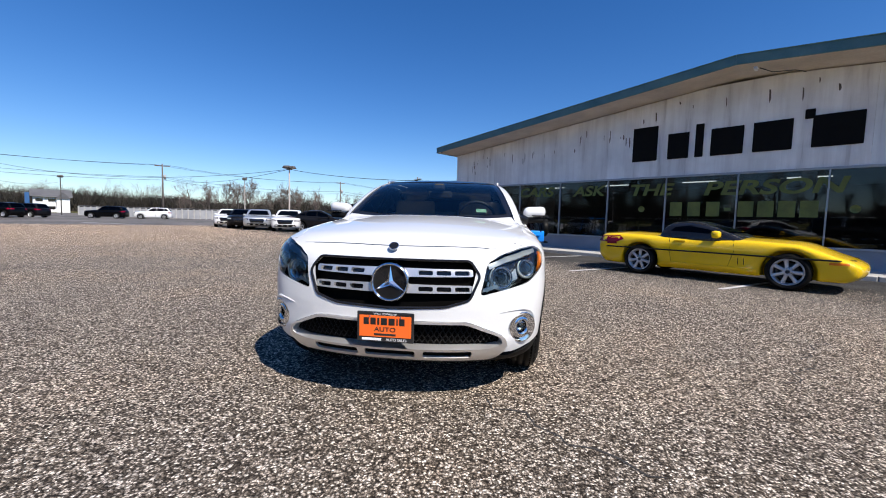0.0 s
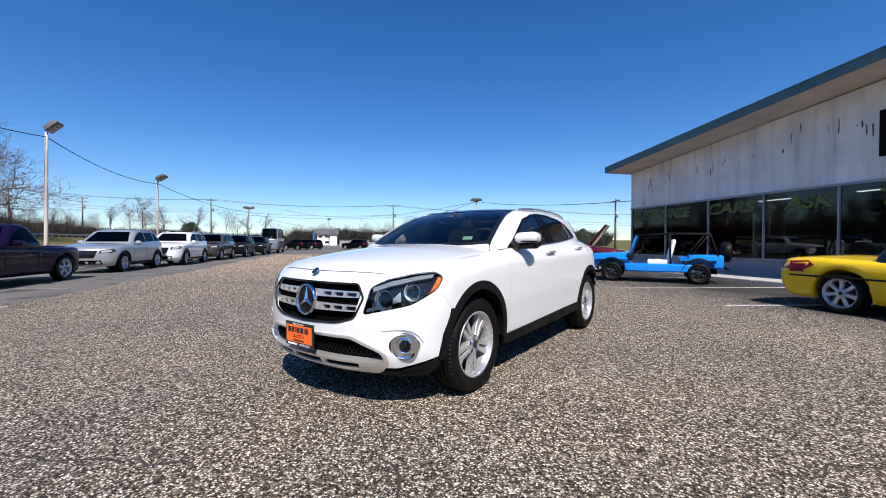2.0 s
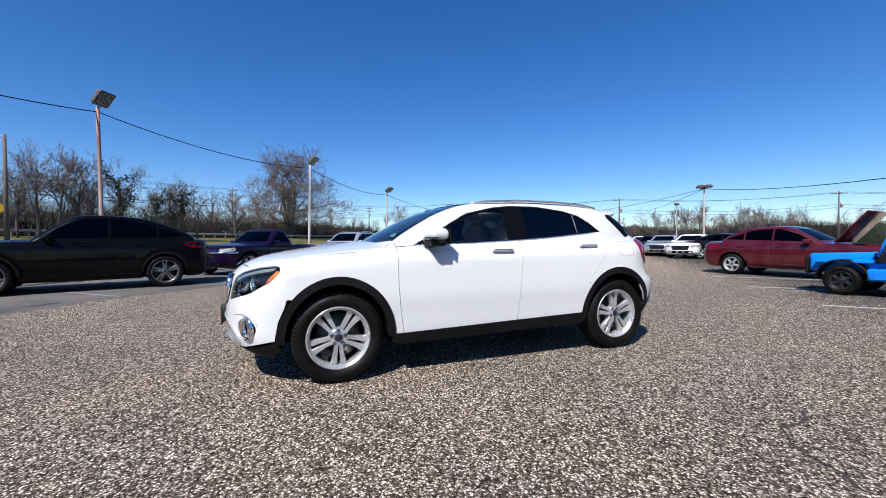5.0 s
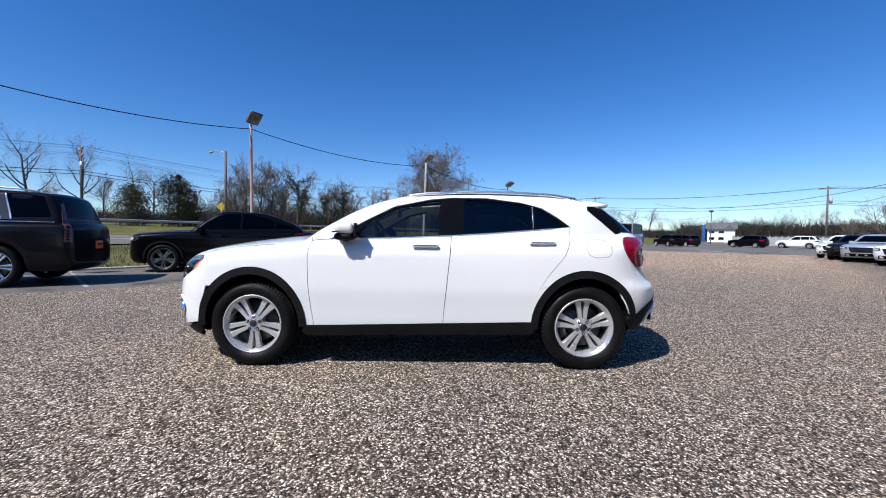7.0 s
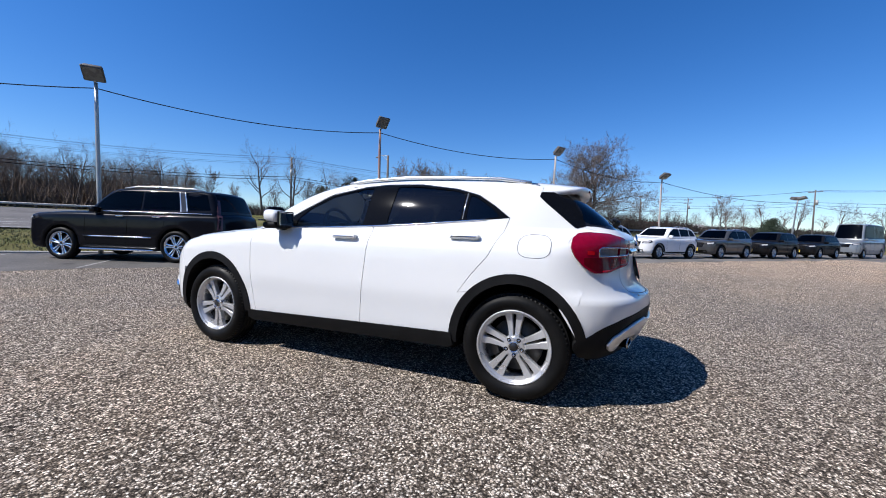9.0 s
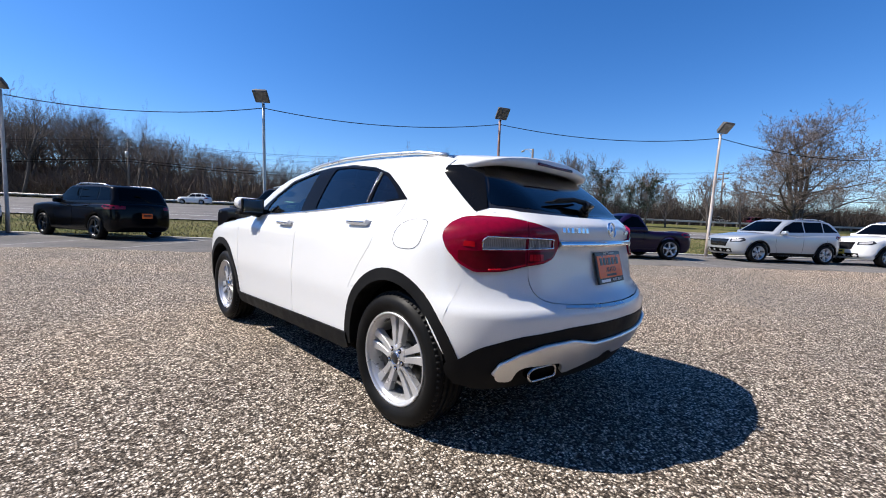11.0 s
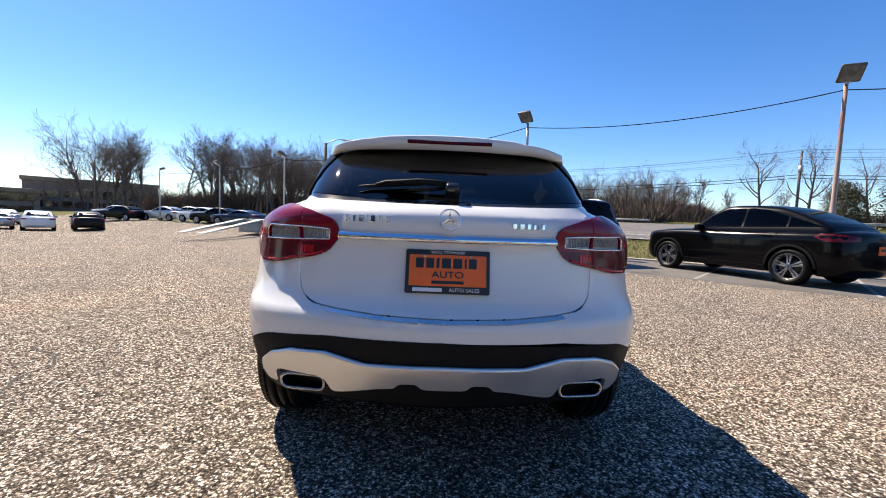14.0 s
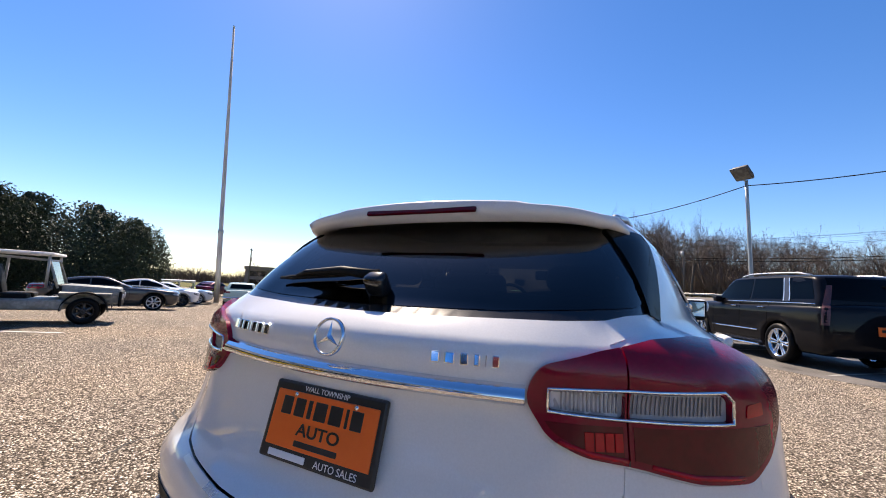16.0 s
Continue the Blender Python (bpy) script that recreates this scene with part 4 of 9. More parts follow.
# sides
seam_f = [(-0.885, 1.03), (-0.893, 0.9), (-0.888, 0.7), (-0.868, 0.5), (-0.845, 0.342)]
seam_b = [(0.262, 1.085), (0.255, 0.95), (0.235, 0.75), (0.215, 0.55), (0.2, 0.372)]
seam_r = [(1.262, 1.165), (1.235, 1.06), (1.17, 0.92), (1.06, 0.79), (0.975, 0.67)]
sill = [(-0.845, 0.342), (0.2, 0.372), (0.905, 0.39)]
belt = [(-0.745, 1.043), (-0.2, 1.062), (0.262, 1.085), (0.6, 1.108), (0.95, 1.138), (1.262, 1.168)]
dlo_top = [(1.262, 1.168), (1.15, 1.252), (1.03, 1.325), (0.86, 1.372), (0.56, 1.41), (0.27, 1.412), (0.08, 1.392), (-0.21, 1.328), (-0.43, 1.215), (-0.60, 1.118), (-0.70, 1.068), (-0.745, 1.043)]


def flat_side(kind, pts):
    return [(p[1], p[2]) for p in drop_on(kind, pts)]


hood_edge = flat_side("top", [(x + 0.004, y) for x, y in HOOD_SIDE])
bump_edge = [(q[1], q[2]) for q in drop_on("nose", [(1.0455, 0.66), (0.956, 0.79), (1.006, 0.872), (0.965, 0.905), (0.85, 0.90)])]
fender = bump_edge + hood_edge + [(-0.90, 1.07), (-0.885, 1.03)] + seam_f[1:] + [(-0.91, 0.345)] + arc(AX_F, ARCH, 4, 138)
panel("front_fender", hero_skin, "left", fender, WHITE_PAINT, car, both=True, gap=0.002)
door_f = seam_f + [(0.2, 0.372)] + seam_b[::-1] + belt[:3][::-1] + [(-0.80, 1.038)]
panel("front_door", hero_skin, "left", door_f, WHITE_PAINT, car, both=True, gap=0.0025)
rear_arch = arc(AX_R, ARCH, 176, 133)
door_r = seam_b + [(0.905, 0.39)] + rear_arch + seam_r[::-1] + belt[2:][::-1]
panel("rear_door", hero_skin, "left", door_r, WHITE_PAINT, car, both=True, gap=0.0025)
screen_edge = flat_side("top", [(0.735, -0.92), (0.68, -0.70), (0.62, -0.42), (0.575, -0.18), (0.565, -0.1)])
roof_edge = flat_side("top", [(0.56, 0.1), (0.558, 0.5), (0.55, 0.9), (0.53, 1.25), (0.51, 1.45)])
glass_edge = [(1.445, 1.36), (1.436, 1.317), (1.492, 1.268), (1.554, 1.216), (1.616, 1.166), (1.68, 1.116)]
lamp_front = [(1.705, 1.078), (1.662, 1.05), (1.652, 1.02), (1.692, 0.943), (1.766, 0.874)]
quarter = [(-0.885, 1.035), (-0.89, 1.06)] + screen_edge + roof_edge + glass_edge + lamp_front + [(1.77, 0.82)] + arc(AX_R, ARCH, 33, 133) + seam_r[::-1] + dlo_top + [(-0.80, 1.041)]
panel("side_frame", hero_skin, "left", quarter, WHITE_PAINT, car, both=True, gap=0.0015)

# windscreen pillars, laid from the hood to the roof over both edges
for sg in (1, -1):
    post = [(0.722, -0.93), (0.672, -0.70), (0.612, -0.43), (0.569, -0.2), (0.556, -0.08), (0.63, -0.02), (0.69, -0.24), (0.735, -0.46), (0.768, -0.66), (0.785, -0.80)]
    panel("windscreen_pillar", hero_skin, "top", [(sg * x, y) for x, y in post], WHITE_PAINT, car, lift=0.002, depth=0.004, step=0.025)

# black cladding: arches and sills
for cy, a0, a1 in ((AX_F, -2, 182), (AX_R, -2, 182)):
    band = arc(cy, ARCH + 0.008, a0, a1, 26) + arc(cy, ARCH - 0.05, a1, a0, 26)
    out = 0.007 if cy < 0 else 0.003
    panel("wheel_arch_trim", hero_skin, "left", band, BLACK_TRIM, car, both=True, lift=out, depth=out + 0.116, step=0.03)
sill_band = [(-0.93, 0.345), (-0.845, 0.346), (0.2, 0.374), (0.93, 0.392), (0.945, 0.31), (0.9, 0.288), (-0.88, 0.258), (-0.94, 0.28)]
panel("sill_trim", hero_skin, "left", sill_band, BLACK_TRIM, car, both=True, lift=0.01, depth=0.05)

# glazing
F_GLASS = [(-0.50, 1.066)] + [(-0.2, 1.074), (0.158, 1.088), (0.165, 1.385), (0.08, 1.378), (-0.2, 1.312), (-0.40, 1.208), (-0.50, 1.115)]
R_GLASS = [(0.36, 1.102), (0.6, 1.12), (0.928, 1.147), (0.93, 1.335), (0.85, 1.358), (0.56, 1.392), (0.375, 1.396)]
Q_GLASS = [(0.965, 1.152), (1.20, 1.175), (1.13, 1.238), (1.02, 1.31), (0.967, 1.328)]
for pts, mt, nm in ((F_GLASS, SIDE_GLASS, "front_window"), (R_GLASS, PRIVACY_GLASS, "rear_window"), (Q_GLASS, PRIVACY_GLASS, "quarter_window")):
    panel(nm, hero_skin, "left", rounded(pts, 0.02, 2), mt, car, both=True, lift=-0.008, depth=0.0)
dlo = belt[:-1] + dlo_top[:-1]
panel("window_frame", hero_skin, "left", shrink(dlo, 0.003), PILLAR_BLACK, car, both=True, holes=[rounded(q, 0.02, 2) for q in (F_GLASS, R_GLASS, Q_GLASS)], lift=-0.003, depth=0.015, step=0.04)
p, q = hero_skin.cast(*rays("left", np.array(densify(belt, 0.08)[:26])))
strip = [Vector(a) + Vector(b) * 0.003 for a, b in zip(p, q)]
tube("belt_moulding", strip, 0.006, CHROME, car, 5)
tube("belt_moulding", [Vector((-v.x, v.y, v.z)) for v in strip], 0.006, CHROME, car, 5)
for sx in ("left", "right"):
    p, q = hero_skin.cast(*rays(sx, np.array([(0.944, 1.15), (0.946, 1.24), (0.95, 1.335)])))
    tube("quarter_bar", [Vector(a) for a in p], 0.005, SATIN, car, 5)
screen_2d = [(0.0, -1.02), (0.4, -0.97), (0.665, -0.87), (0.62, -0.70), (0.565, -0.45), (0.525, -0.22), (0.27, -0.285), (0.0, -0.30)]
screen_2d = screen_2d + [(-x, y) for x, y in screen_2d[-2:0:-1]]
windscreen = panel("windscreen", hero_skin, "top", rounded(screen_2d, 0.03, 3), WIND_GLASS, car, lift=-0.004, depth=0.0)
panel("windscreen_frame", hero_skin, "top", shrink(screen_2d, -0.045), BLACK_GLOSS, car, holes=[rounded(shrink(screen_2d, 0.004), 0.03, 3)], lift=-0.006, depth=0.02)
panel("roof_panel", hero_skin, "top", [(-0.545, 1.42), (-0.553, 0.9), (-0.556, 0.3), (-0.55, -0.17), (-0.27, -0.245), (0, -0.26), (0.27, -0.245), (0.55, -0.17), (0.556, 0.3), (0.553, 0.9), (0.545, 1.42), (0, 1.46)], BLACK_GLOSS, car, "glossy black panoramic roof", gap=0.002)
boxed("registration_sticker", (-0.045, 0, -0.02), (0.045, 0.002, 0.02), surface("green_sticker", (0.05, 0.35, 0.2), (0.5, 0.7, 0.55), 0.5, 30, 90), windscreen, m=Matrix.Translation((0.44, -0.825, 1.135)) @ pose(0, 0, 0, -42, 0, 12))
boxed("mirror_pod", (-0.05, -0.05, -0.03), (0.05, 0.05, 0.03), CABIN_DARK, windscreen, 0.015, m=Matrix.Translation((0, -0.32, 1.375)))
boxed("rear_view_mirror", (-0.12, -0.012, -0.035), (0.12, 0.012, 0.035), CABIN_DARK, windscreen, 0.012, m=Matrix.Translation((0.0, -0.26, 1.30)))

# tail
HATCH_LOW = [(0.668, 0.868), (0.663, 0.83), (0.652, 0.79), (0.636, 0.76), (0.612, 0.737), (0.58, 0.722), (0.54, 0.712), (0.443, 0.703), (0.25, 0.693), (0.0, 0.69)]
base_edge = [to_flat("tail", p) for p in drop_on("back", [(0.632, 1.125), (0.45, 1.112), (0.2, 1.105), (0.0, 1.103)])]
TAIL = rounded([(0.486, 0.965), (0.49, 1.002), (0.512, 1.032), (0.62, 1.057), (0.76, 1.077), (0.90, 1.081), (0.985, 1.073), (1.045, 1.044), (1.07, 0.996), (1.045, 0.938), (0.985, 0.878), (0.915, 0.842), (0.80, 0.846), (0.68, 0.87), (0.585, 0.884), (0.527, 0.908)], 0.02)
hatch = base_edge[::-1] + [(0.66, 1.072)] + [(0.66, 0.87)] + HATCH_LOW[1:]
hatch = hatch + [(-u, v) for u, v in hatch[-2:0:-1]]
tailgate = panel("tailgate", hero_skin, "tail", hatch, WHITE_PAINT, car, gap=0.0022, step=0.04, holes=[])
bump_r = [(0.995, 0.874), (0.917, 0.838), (0.80, 0.842), (0.6685, 0.867)] + [(u + 0.0008, v - 0.0008) for u, v in HATCH_LOW[1:-1]] + [(0.0, 0.6892)]
low_r = [(0.0, 0.612), (0.45, 0.607), (0.72, 0.578), (0.88, 0.52), (0.965, 0.445), (1.03, 0.46), (1.13, 0.62), (1.14, 0.70), (1.06, 0.80)]
rb = bump_r[::-1] + [(-u, v) for u, v in bump_r[1:]]
rear_poly = [(-u, v) for u, v in bump_r] + bump_r[::-1][1:] + low_r[::-1] + [(-u, v) for u, v in low_r[1:]]
panel("rear_bumper", hero_skin, "tail", rear_poly, WHITE_PAINT, car, gap=0.001)
band_r = [(0.0, 0.615), (0.45, 0.610), (0.72, 0.582), (0.88, 0.526), (0.97, 0.452), (1.04, 0.43), (1.02, 0.35), (0.9, 0.31), (0.5, 0.335), (0.0, 0.35)]
band_r = [(-u, v) for u, v in band_r[:0:-1]][:-1] + band_r
panel("rear_lower_trim", hero_skin, "tail", rounded(band_r, 0.05, 4), BLACK_TRIM, car, lift=0.003, depth=0.03)
SKID_TOP = [(0.0, 0.525), (0.3, 0.519), (0.37, 0.533), (0.45, 0.548), (0.60, 0.538), (0.70, 0.508), (0.785, 0.458), (0.812, 0.41)]
skid = SKID_TOP + [(0.80, 0.375), (0.735, 0.372), (0.715, 0.43), (0.68, 0.447), (0.50, 0.449), (0.475, 0.43), (0.468, 0.385), (0.42, 0.39), (0.25, 0.428), (0.195, 0.432), (0.175, 0.456), (0.105, 0.46), (0.088, 0.436), (0.0, 0.436)]
skid = skid + [(-u, v) for u, v in skid[-2:0:-1]]
skid_ob = panel("rear_skid_trim", hero_skin, "tail", rounded(skid, 0.022, 3), SILVER_PAINT, car, "satin silver rear skid trim", lift=0.02, depth=0.035, step=0.035)
ridge = [(-u, v) for u, v in SKID_TOP[:0:-1]] + SKID_TOP
p, q = hero_skin.cast(*rays("tail", np.array([(a0 + (a1 - a0) * t / 6, b0 + (b1 - b0) * t / 6) for (a0, b0), (a1, b1) in zip(ridge[:-1], ridge[1:]) for t in range(6)] + [ridge[-1]])))
tube("trim_ridge", [Vector(a_) + Vector(b_) * 0.009 + Vector((0, 0, -0.004)) for a_, b_ in zip(p, q)], 0.0105, SILVER_PAINT, skid_ob, 10)
panel("tow_cover", hero_skin, "tail", [(-0.60, 0.455), (-0.53, 0.458), (-0.53, 0.535), (-0.60, 0.528)], SILVER_PAINT, skid_ob, lift=0.0225, depth=0.002)
for sg in (-1, 1):
    p, _ = hero_skin.cast(*rays("tail", np.array([(sg * 0.595, 0.402)])))
    ex = empty("exhaust_tip")
    ex.parent = car
    ex.matrix_local = Matrix.Translation(Vector(p[0]) + Vector((0, 0.014, 0))) @ pose(0, 0, 0, 0, 0, -sg * 10)
    lip = rounded([(-0.095, -0.034), (0.085, -0.036), (0.1, 0.01), (0.07, 0.034), (-0.09, 0.033)], 0.03, 4)
    lip = [(a * sg * 0.94, b * 0.82) for a, b in lip]
    tube("exhaust_rim", [Vector((a, 0.012, b)) for a, b in lip], 0.0065, DIM_CHROME, ex, 8, True)
    n = len(lip)
    raw("exhaust_throat", [Vector((a, 0.01, b)) for a, b in lip] + [Vector((a * 0.8, -0.06, b * 0.8)) for a, b in lip] + [Vector((0, -0.06, 0))], [(i, (i + 1) % n, n + (i + 1) % n, n + i) for i in range(n)] + [(n + i, n + (i + 1) % n, 2 * n) for i in range(n)], GAP_DARK, ex)

# tail lamps in two halves
def clip_u(poly, lo, hi):
    """The part of an outline between two upright lines."""
    for lim, sgn in ((lo, 1), (hi, -1)):
        out = []
        for p, q in zip(poly, poly[1:] + poly[:1]):
            a, b = (p[0] - lim) * sgn, (q[0] - lim) * sgn
            if a >= 0:
                out.append(p)
            if a * b < 0:
                t = a / (a - b)
                out.append((p[0] + (q[0] - p[0]) * t, p[1] + (q[1] - p[1]) * t))
        poly = out
    return poly


for sg in (1, -1):
    def fl(pts):
        return [(u, v) for u, v in pts] if sg > 0 else flip_flat(pts)
    lamp = empty("tail_lamp")
    lamp.parent = car
    for seg, (a, b) in enumerate(((0.4, 0.6697), (0.6733, 1.2))):
        keep = clip_u(list(TAIL), a, b)
        win = rounded([(0.53, 0.956), (0.53, 0.991), (0.667, 0.997), (0.667, 0.95)], 0.006, 2) if seg == 0 else rounded([(0.676, 0.949), (0.676, 0.997), (0.86, 0.996), (0.879, 0.982), (0.879, 0.946)], 0.006, 2)
        panel("lens_inner" if seg == 0 else "lens_outer", hero_skin, "tail", fl(keep), RED_LENS, lamp, "red tail lamp lens", holes=[fl(win)], lift=0.012, depth=0.02, step=0.03)
        panel("reversing_window", hero_skin, "tail", fl(win), WHITE_LENS, lamp, "clear ribbed lamp window", lift=0.0, depth=0.0, step=0.02)
        for c0, c1, n in (((0.548, 0.66, 14),) if seg == 0 else ((0.684, 0.868, 22),)):
            for k in range(n):
                u = c0 + (c1 - c0) * (k + 0.5) / n
                wd = (c1 - c0) / n * 0.2
                panel("lens_rib", hero_skin, "tail", fl([(u - wd, 0.957), (u + wd, 0.957), (u + wd, 0.99), (u - wd, 0.99)]), SMOKED_LENS, lamp, lift=0.004, depth=0.003, step=0.04)
    for a, b in ((0.5, 0.6695), (0.6735, 1.0)):
        low = [(u, v) for v, u in clip_u([(v, u) for u, v in shrink(clip_u(list(TAIL), a, b), 0.012)], 0.0, 0.936)]
        panel("lower_lens", hero_skin, "tail", fl(low), DEEP_RED, lamp, "dark red lower lens", lift=0.0132, depth=0.002, step=0.03)
    edge = [(0.527, 0.953), (0.527, 0.994), (0.676, 1.0), (0.862, 0.999), (0.882, 0.984), (0.882, 0.943), (0.672, 0.947)]
    pq, qq = hero_skin.cast(*rays("tail", np.array(densify(fl(edge), 0.02))))
    tube("window_bezel", [Vector(a_) + Vector(b_) * 0.012 for a_, b_ in zip(pq, qq)], 0.0036, CHROME, lamp, 5, True)
    guide = [(0.545, 0.905), (0.60, 0.8905), (0.668, 0.8805)]
    pq, qq = hero_skin.cast(*rays("tail", np.array(densify(fl(guide), 0.02)[:8])))
    tube("light_guide", [Vector(a_) + Vector(b_) * 0.0125 for a_, b_ in zip(pq, qq)], 0.0045, BRIGHT_RED, lamp, 6)
    guide = [(0.678, 0.879), (0.79, 0.858), (0.89, 0.853)]
    pq, qq = hero_skin.cast(*rays("tail", np.array(densify(fl(guide), 0.02)[:11])))
    tube("light_guide", [Vector(a_) + Vector(b_) * 0.0125 for a_, b_ in zip(pq, qq)], 0.0045, BRIGHT_RED, lamp, 6)
    panel("corner_reflector", hero_skin, "tail", fl(rounded([(0.915, 0.952), (0.918, 0.975), (0.965, 0.978), (0.968, 0.955)], 0.004, 2)), BRIGHT_RED, lamp, "bright red reflector block", lift=0.0135, depth=0.003, step=0.03)
    for k in range(4):
        w = (0.59 + k * 0.018, 0.605 + k * 0.018)
        panel("led_block", hero_skin, "tail", fl([(w[0], 0.895), (w[1], 0.895), (w[1], 0.925), (w[0], 0.925)]), BRIGHT_RED, lamp, lift=0.0155, depth=0.003, step=0.03)

# rear glass, spoiler, wiper, trim, badges
rg = [(0.0, 1.118), (0.35, 1.125), (0.612, 1.145), (0.606, 1.18), (0.53, 1.31), (0.485, 1.372), (0.0, 1.392)]
rg = rg + [(-x, z) for x, z in rg[-2:0:-1]]
panel("rear_glass", hero_skin, "back", rounded(rg, 0.02, 3), PRIVACY_GLASS, car, lift=-0.003, depth=0.0)
panel("rear_glass_frame", hero_skin, "back", shrink(rg, -0.035), BLACK_GLOSS, car, holes=[rounded(shrink(rg, 0.004), 0.02, 3)], lift=-0.005, depth=0.02)
for sg in (-1, 1):
    inner_f = [to_flat("tail", q) for q in drop_on("back", [(0.622, 1.128), (0.59, 1.22), (0.545, 1.30), (0.51, 1.35)])]
    rim_f = [(0.935, 1.112), (1.005, 1.166), (1.07, 1.216), (1.143, 1.266), (1.212, 1.317), (1.19, 1.35)]
    fin = rim_f + inner_f[::-1]
    panel("spoiler_blade", hero_skin, "tail", fin if sg > 0 else flip_flat(fin), PILLAR_BLACK, car, lift=0.003, depth=0.02, step=0.03)
    ring = shrink(TAIL, -0.05)
    panel("lamp_surround", hero_skin, "tail", ring if sg > 0 else flip_flat(ring), WHITE_PAINT, car, holes=[TAIL if sg > 0 else flip_flat(TAIL)], lift=-0.0025, depth=0.0, step=0.03)
rows = []
for i in range(25):
    x = -0.51 + 1.02 * i / 24
    ax = abs(x)
    edge = (ax / 0.51) ** 2
    zt = 1.452 - 0.10 * x * x - 0.05 * max(0, ax - 0.40) ** 1.3 * 4
    tip = 1.735 - 0.24 * x * x - 0.3 * max(0, ax - 0.47)
    deep = 0.05 * (1 - 0.45 * edge)
    swell = 0.006 if ax < 0.3 else 0.0
    rows.append([(x, 1.36, zt + 0.004), (x, 1.52, zt - 0.012 + swell * 0.5), (x, tip - 0.02, zt - 0.034 + swell), (x, tip, zt - 0.042 + swell * 0.6), (x, tip - 0.022, zt - 0.042 - deep), (x, tip - 0.10, zt - 0.046 - deep * 0.7), (x, 1.56, zt - 0.055)])
for sg in (-1, 1):
    wing = [(sg * 0.58, 1.36, 1.378), (sg * 0.592, 1.43, 1.355), (sg * 0.55, 1.60, 1.378), (sg * 0.54, 1.622, 1.374), (sg * 0.546, 1.605, 1.352), (sg * 0.586, 1.515, 1.33), (sg * 0.62, 1.435, 1.312)]
    rows = [wing] + rows if sg < 0 else rows + [wing]
sv, sf = [], []
for r in rows:
    sv += r
for i in range(26):
    for j in range(6):
        b = i * 7 + j
        sf.append((b, b + 7, b + 8, b + 1))
sf += [tuple(range(7)), tuple(26 * 7 + k for k in range(6, -1, -1))]
spoiler = raw("roof_spoiler", sv, sf, WHITE_PAINT, car)
boxed("high_brake_lamp", (-0.19, 0.0, -0.008), (0.19, 0.012, 0.008), DEEP_RED, spoiler, 0.004, "dark red brake lamp strip", m=Matrix.Translation((0, 1.718, 1.388)) @ pose(0, 0, 0, 24))
# wiper
p, q = hero_skin.cast(*rays("back", np.array([(0.0, 1.165), (0.12, 1.172), (0.26, 1.17), (0.30, 1.166)])))
arm = [Vector(a) + Vector(b) * k for a, b, k in zip(p, q, (0.03, 0.034, 0.024, 0.016))]
wiper = tube("rear_wiper", arm, [0.014, 0.012, 0.009, 0.006], BLACK_TRIM, car, 8)
p, q = hero_skin.cast(*rays("back", np.array([(0.02, 1.19), (0.15, 1.176), (0.32, 1.163), (0.37, 1.16)])))
tube("wiper_blade", [Vector(a) + Vector(b) * 0.012 for a, b in zip(p, q)], [0.006, 0.008, 0.008, 0.004], BLACK_TRIM, wiper, 6)
p, q = hero_skin.cast(*rays("back", np.array([(-0.012, 1.15)])))
boxed("wiper_cover", (-0.03, -0.022, -0.03), (0.03, 0.022, 0.03), BLACK_GLOSS, wiper, 0.014, seg=3, m=Matrix.Translation(Vector(p[0]) + Vector(q[0]) * 0.02) @ pose(0, 0, 0, -35))
us = [-0.484 + 0.968 * k / 40 for k in range(41)]
sp, sn = hero_skin.cast(*rays("tail", np.array([(u, 0.973) for u in us])))
sv, sf = [], []
for a, b in zip(sp, sn):
    a, b = Vector(a), Vector((b[0], b[1], 0)).normalized()
    sv += [a - b * 0.02 + Vector((0, 0, 0.02)), a + b * 0.006 + Vector((0, 0, 0.02)), a + b * 0.022 + Vector((0, 0, 0.006)), a + b * 0.027 + Vector((0, 0, -0.007)), a + b * 0.02 + Vector((0, 0, -0.014)), a - b * 0.02 + Vector((0, 0, -0.018))]
for k in range(40):
    for m in range(5):
        q = k * 6 + m
        sf.append((q, q + 6, q + 7, q + 1))
raw("chrome_hatch_strip", sv, sf, CHROME, car, "chrome strip over the plate recess")
round_badge(car, (0, 2.066, 1.045), (0, 1, 0.2), 0.041, CHROME, None, "tailgate_badge")


def badge_bars(x0, z0, widths, h):
    """Raised chrome bars where the model lettering sits."""
    x = x0
    for w in widths:
        p, q = hero_skin.cast(*rays("back", np.array([(x - w / 2, z0)])))
        boxed("badge_letter", (-w / 2 + 0.003, -0.002, -h / 2), (w / 2 - 0.003, 0.004, h / 2), CHROME, car, 0.002, m=Matrix.Translation(Vector(p[0])) @ Vector((0, 1, 0)).rotation_difference(Vector(q[0])).to_matrix().to_4x4())
        x -= w + (0.004 if w < 0.04 else 0.01)


badge_bars(0.40, 1.038, (0.026, 0.02, 0.028, 0.01, 0.026, 0.026, 0.026), 0.026)
badge_bars(-0.235, 1.03, (0.024, 0.026, 0.022, 0.018, 0.008, 0.02), 0.022)


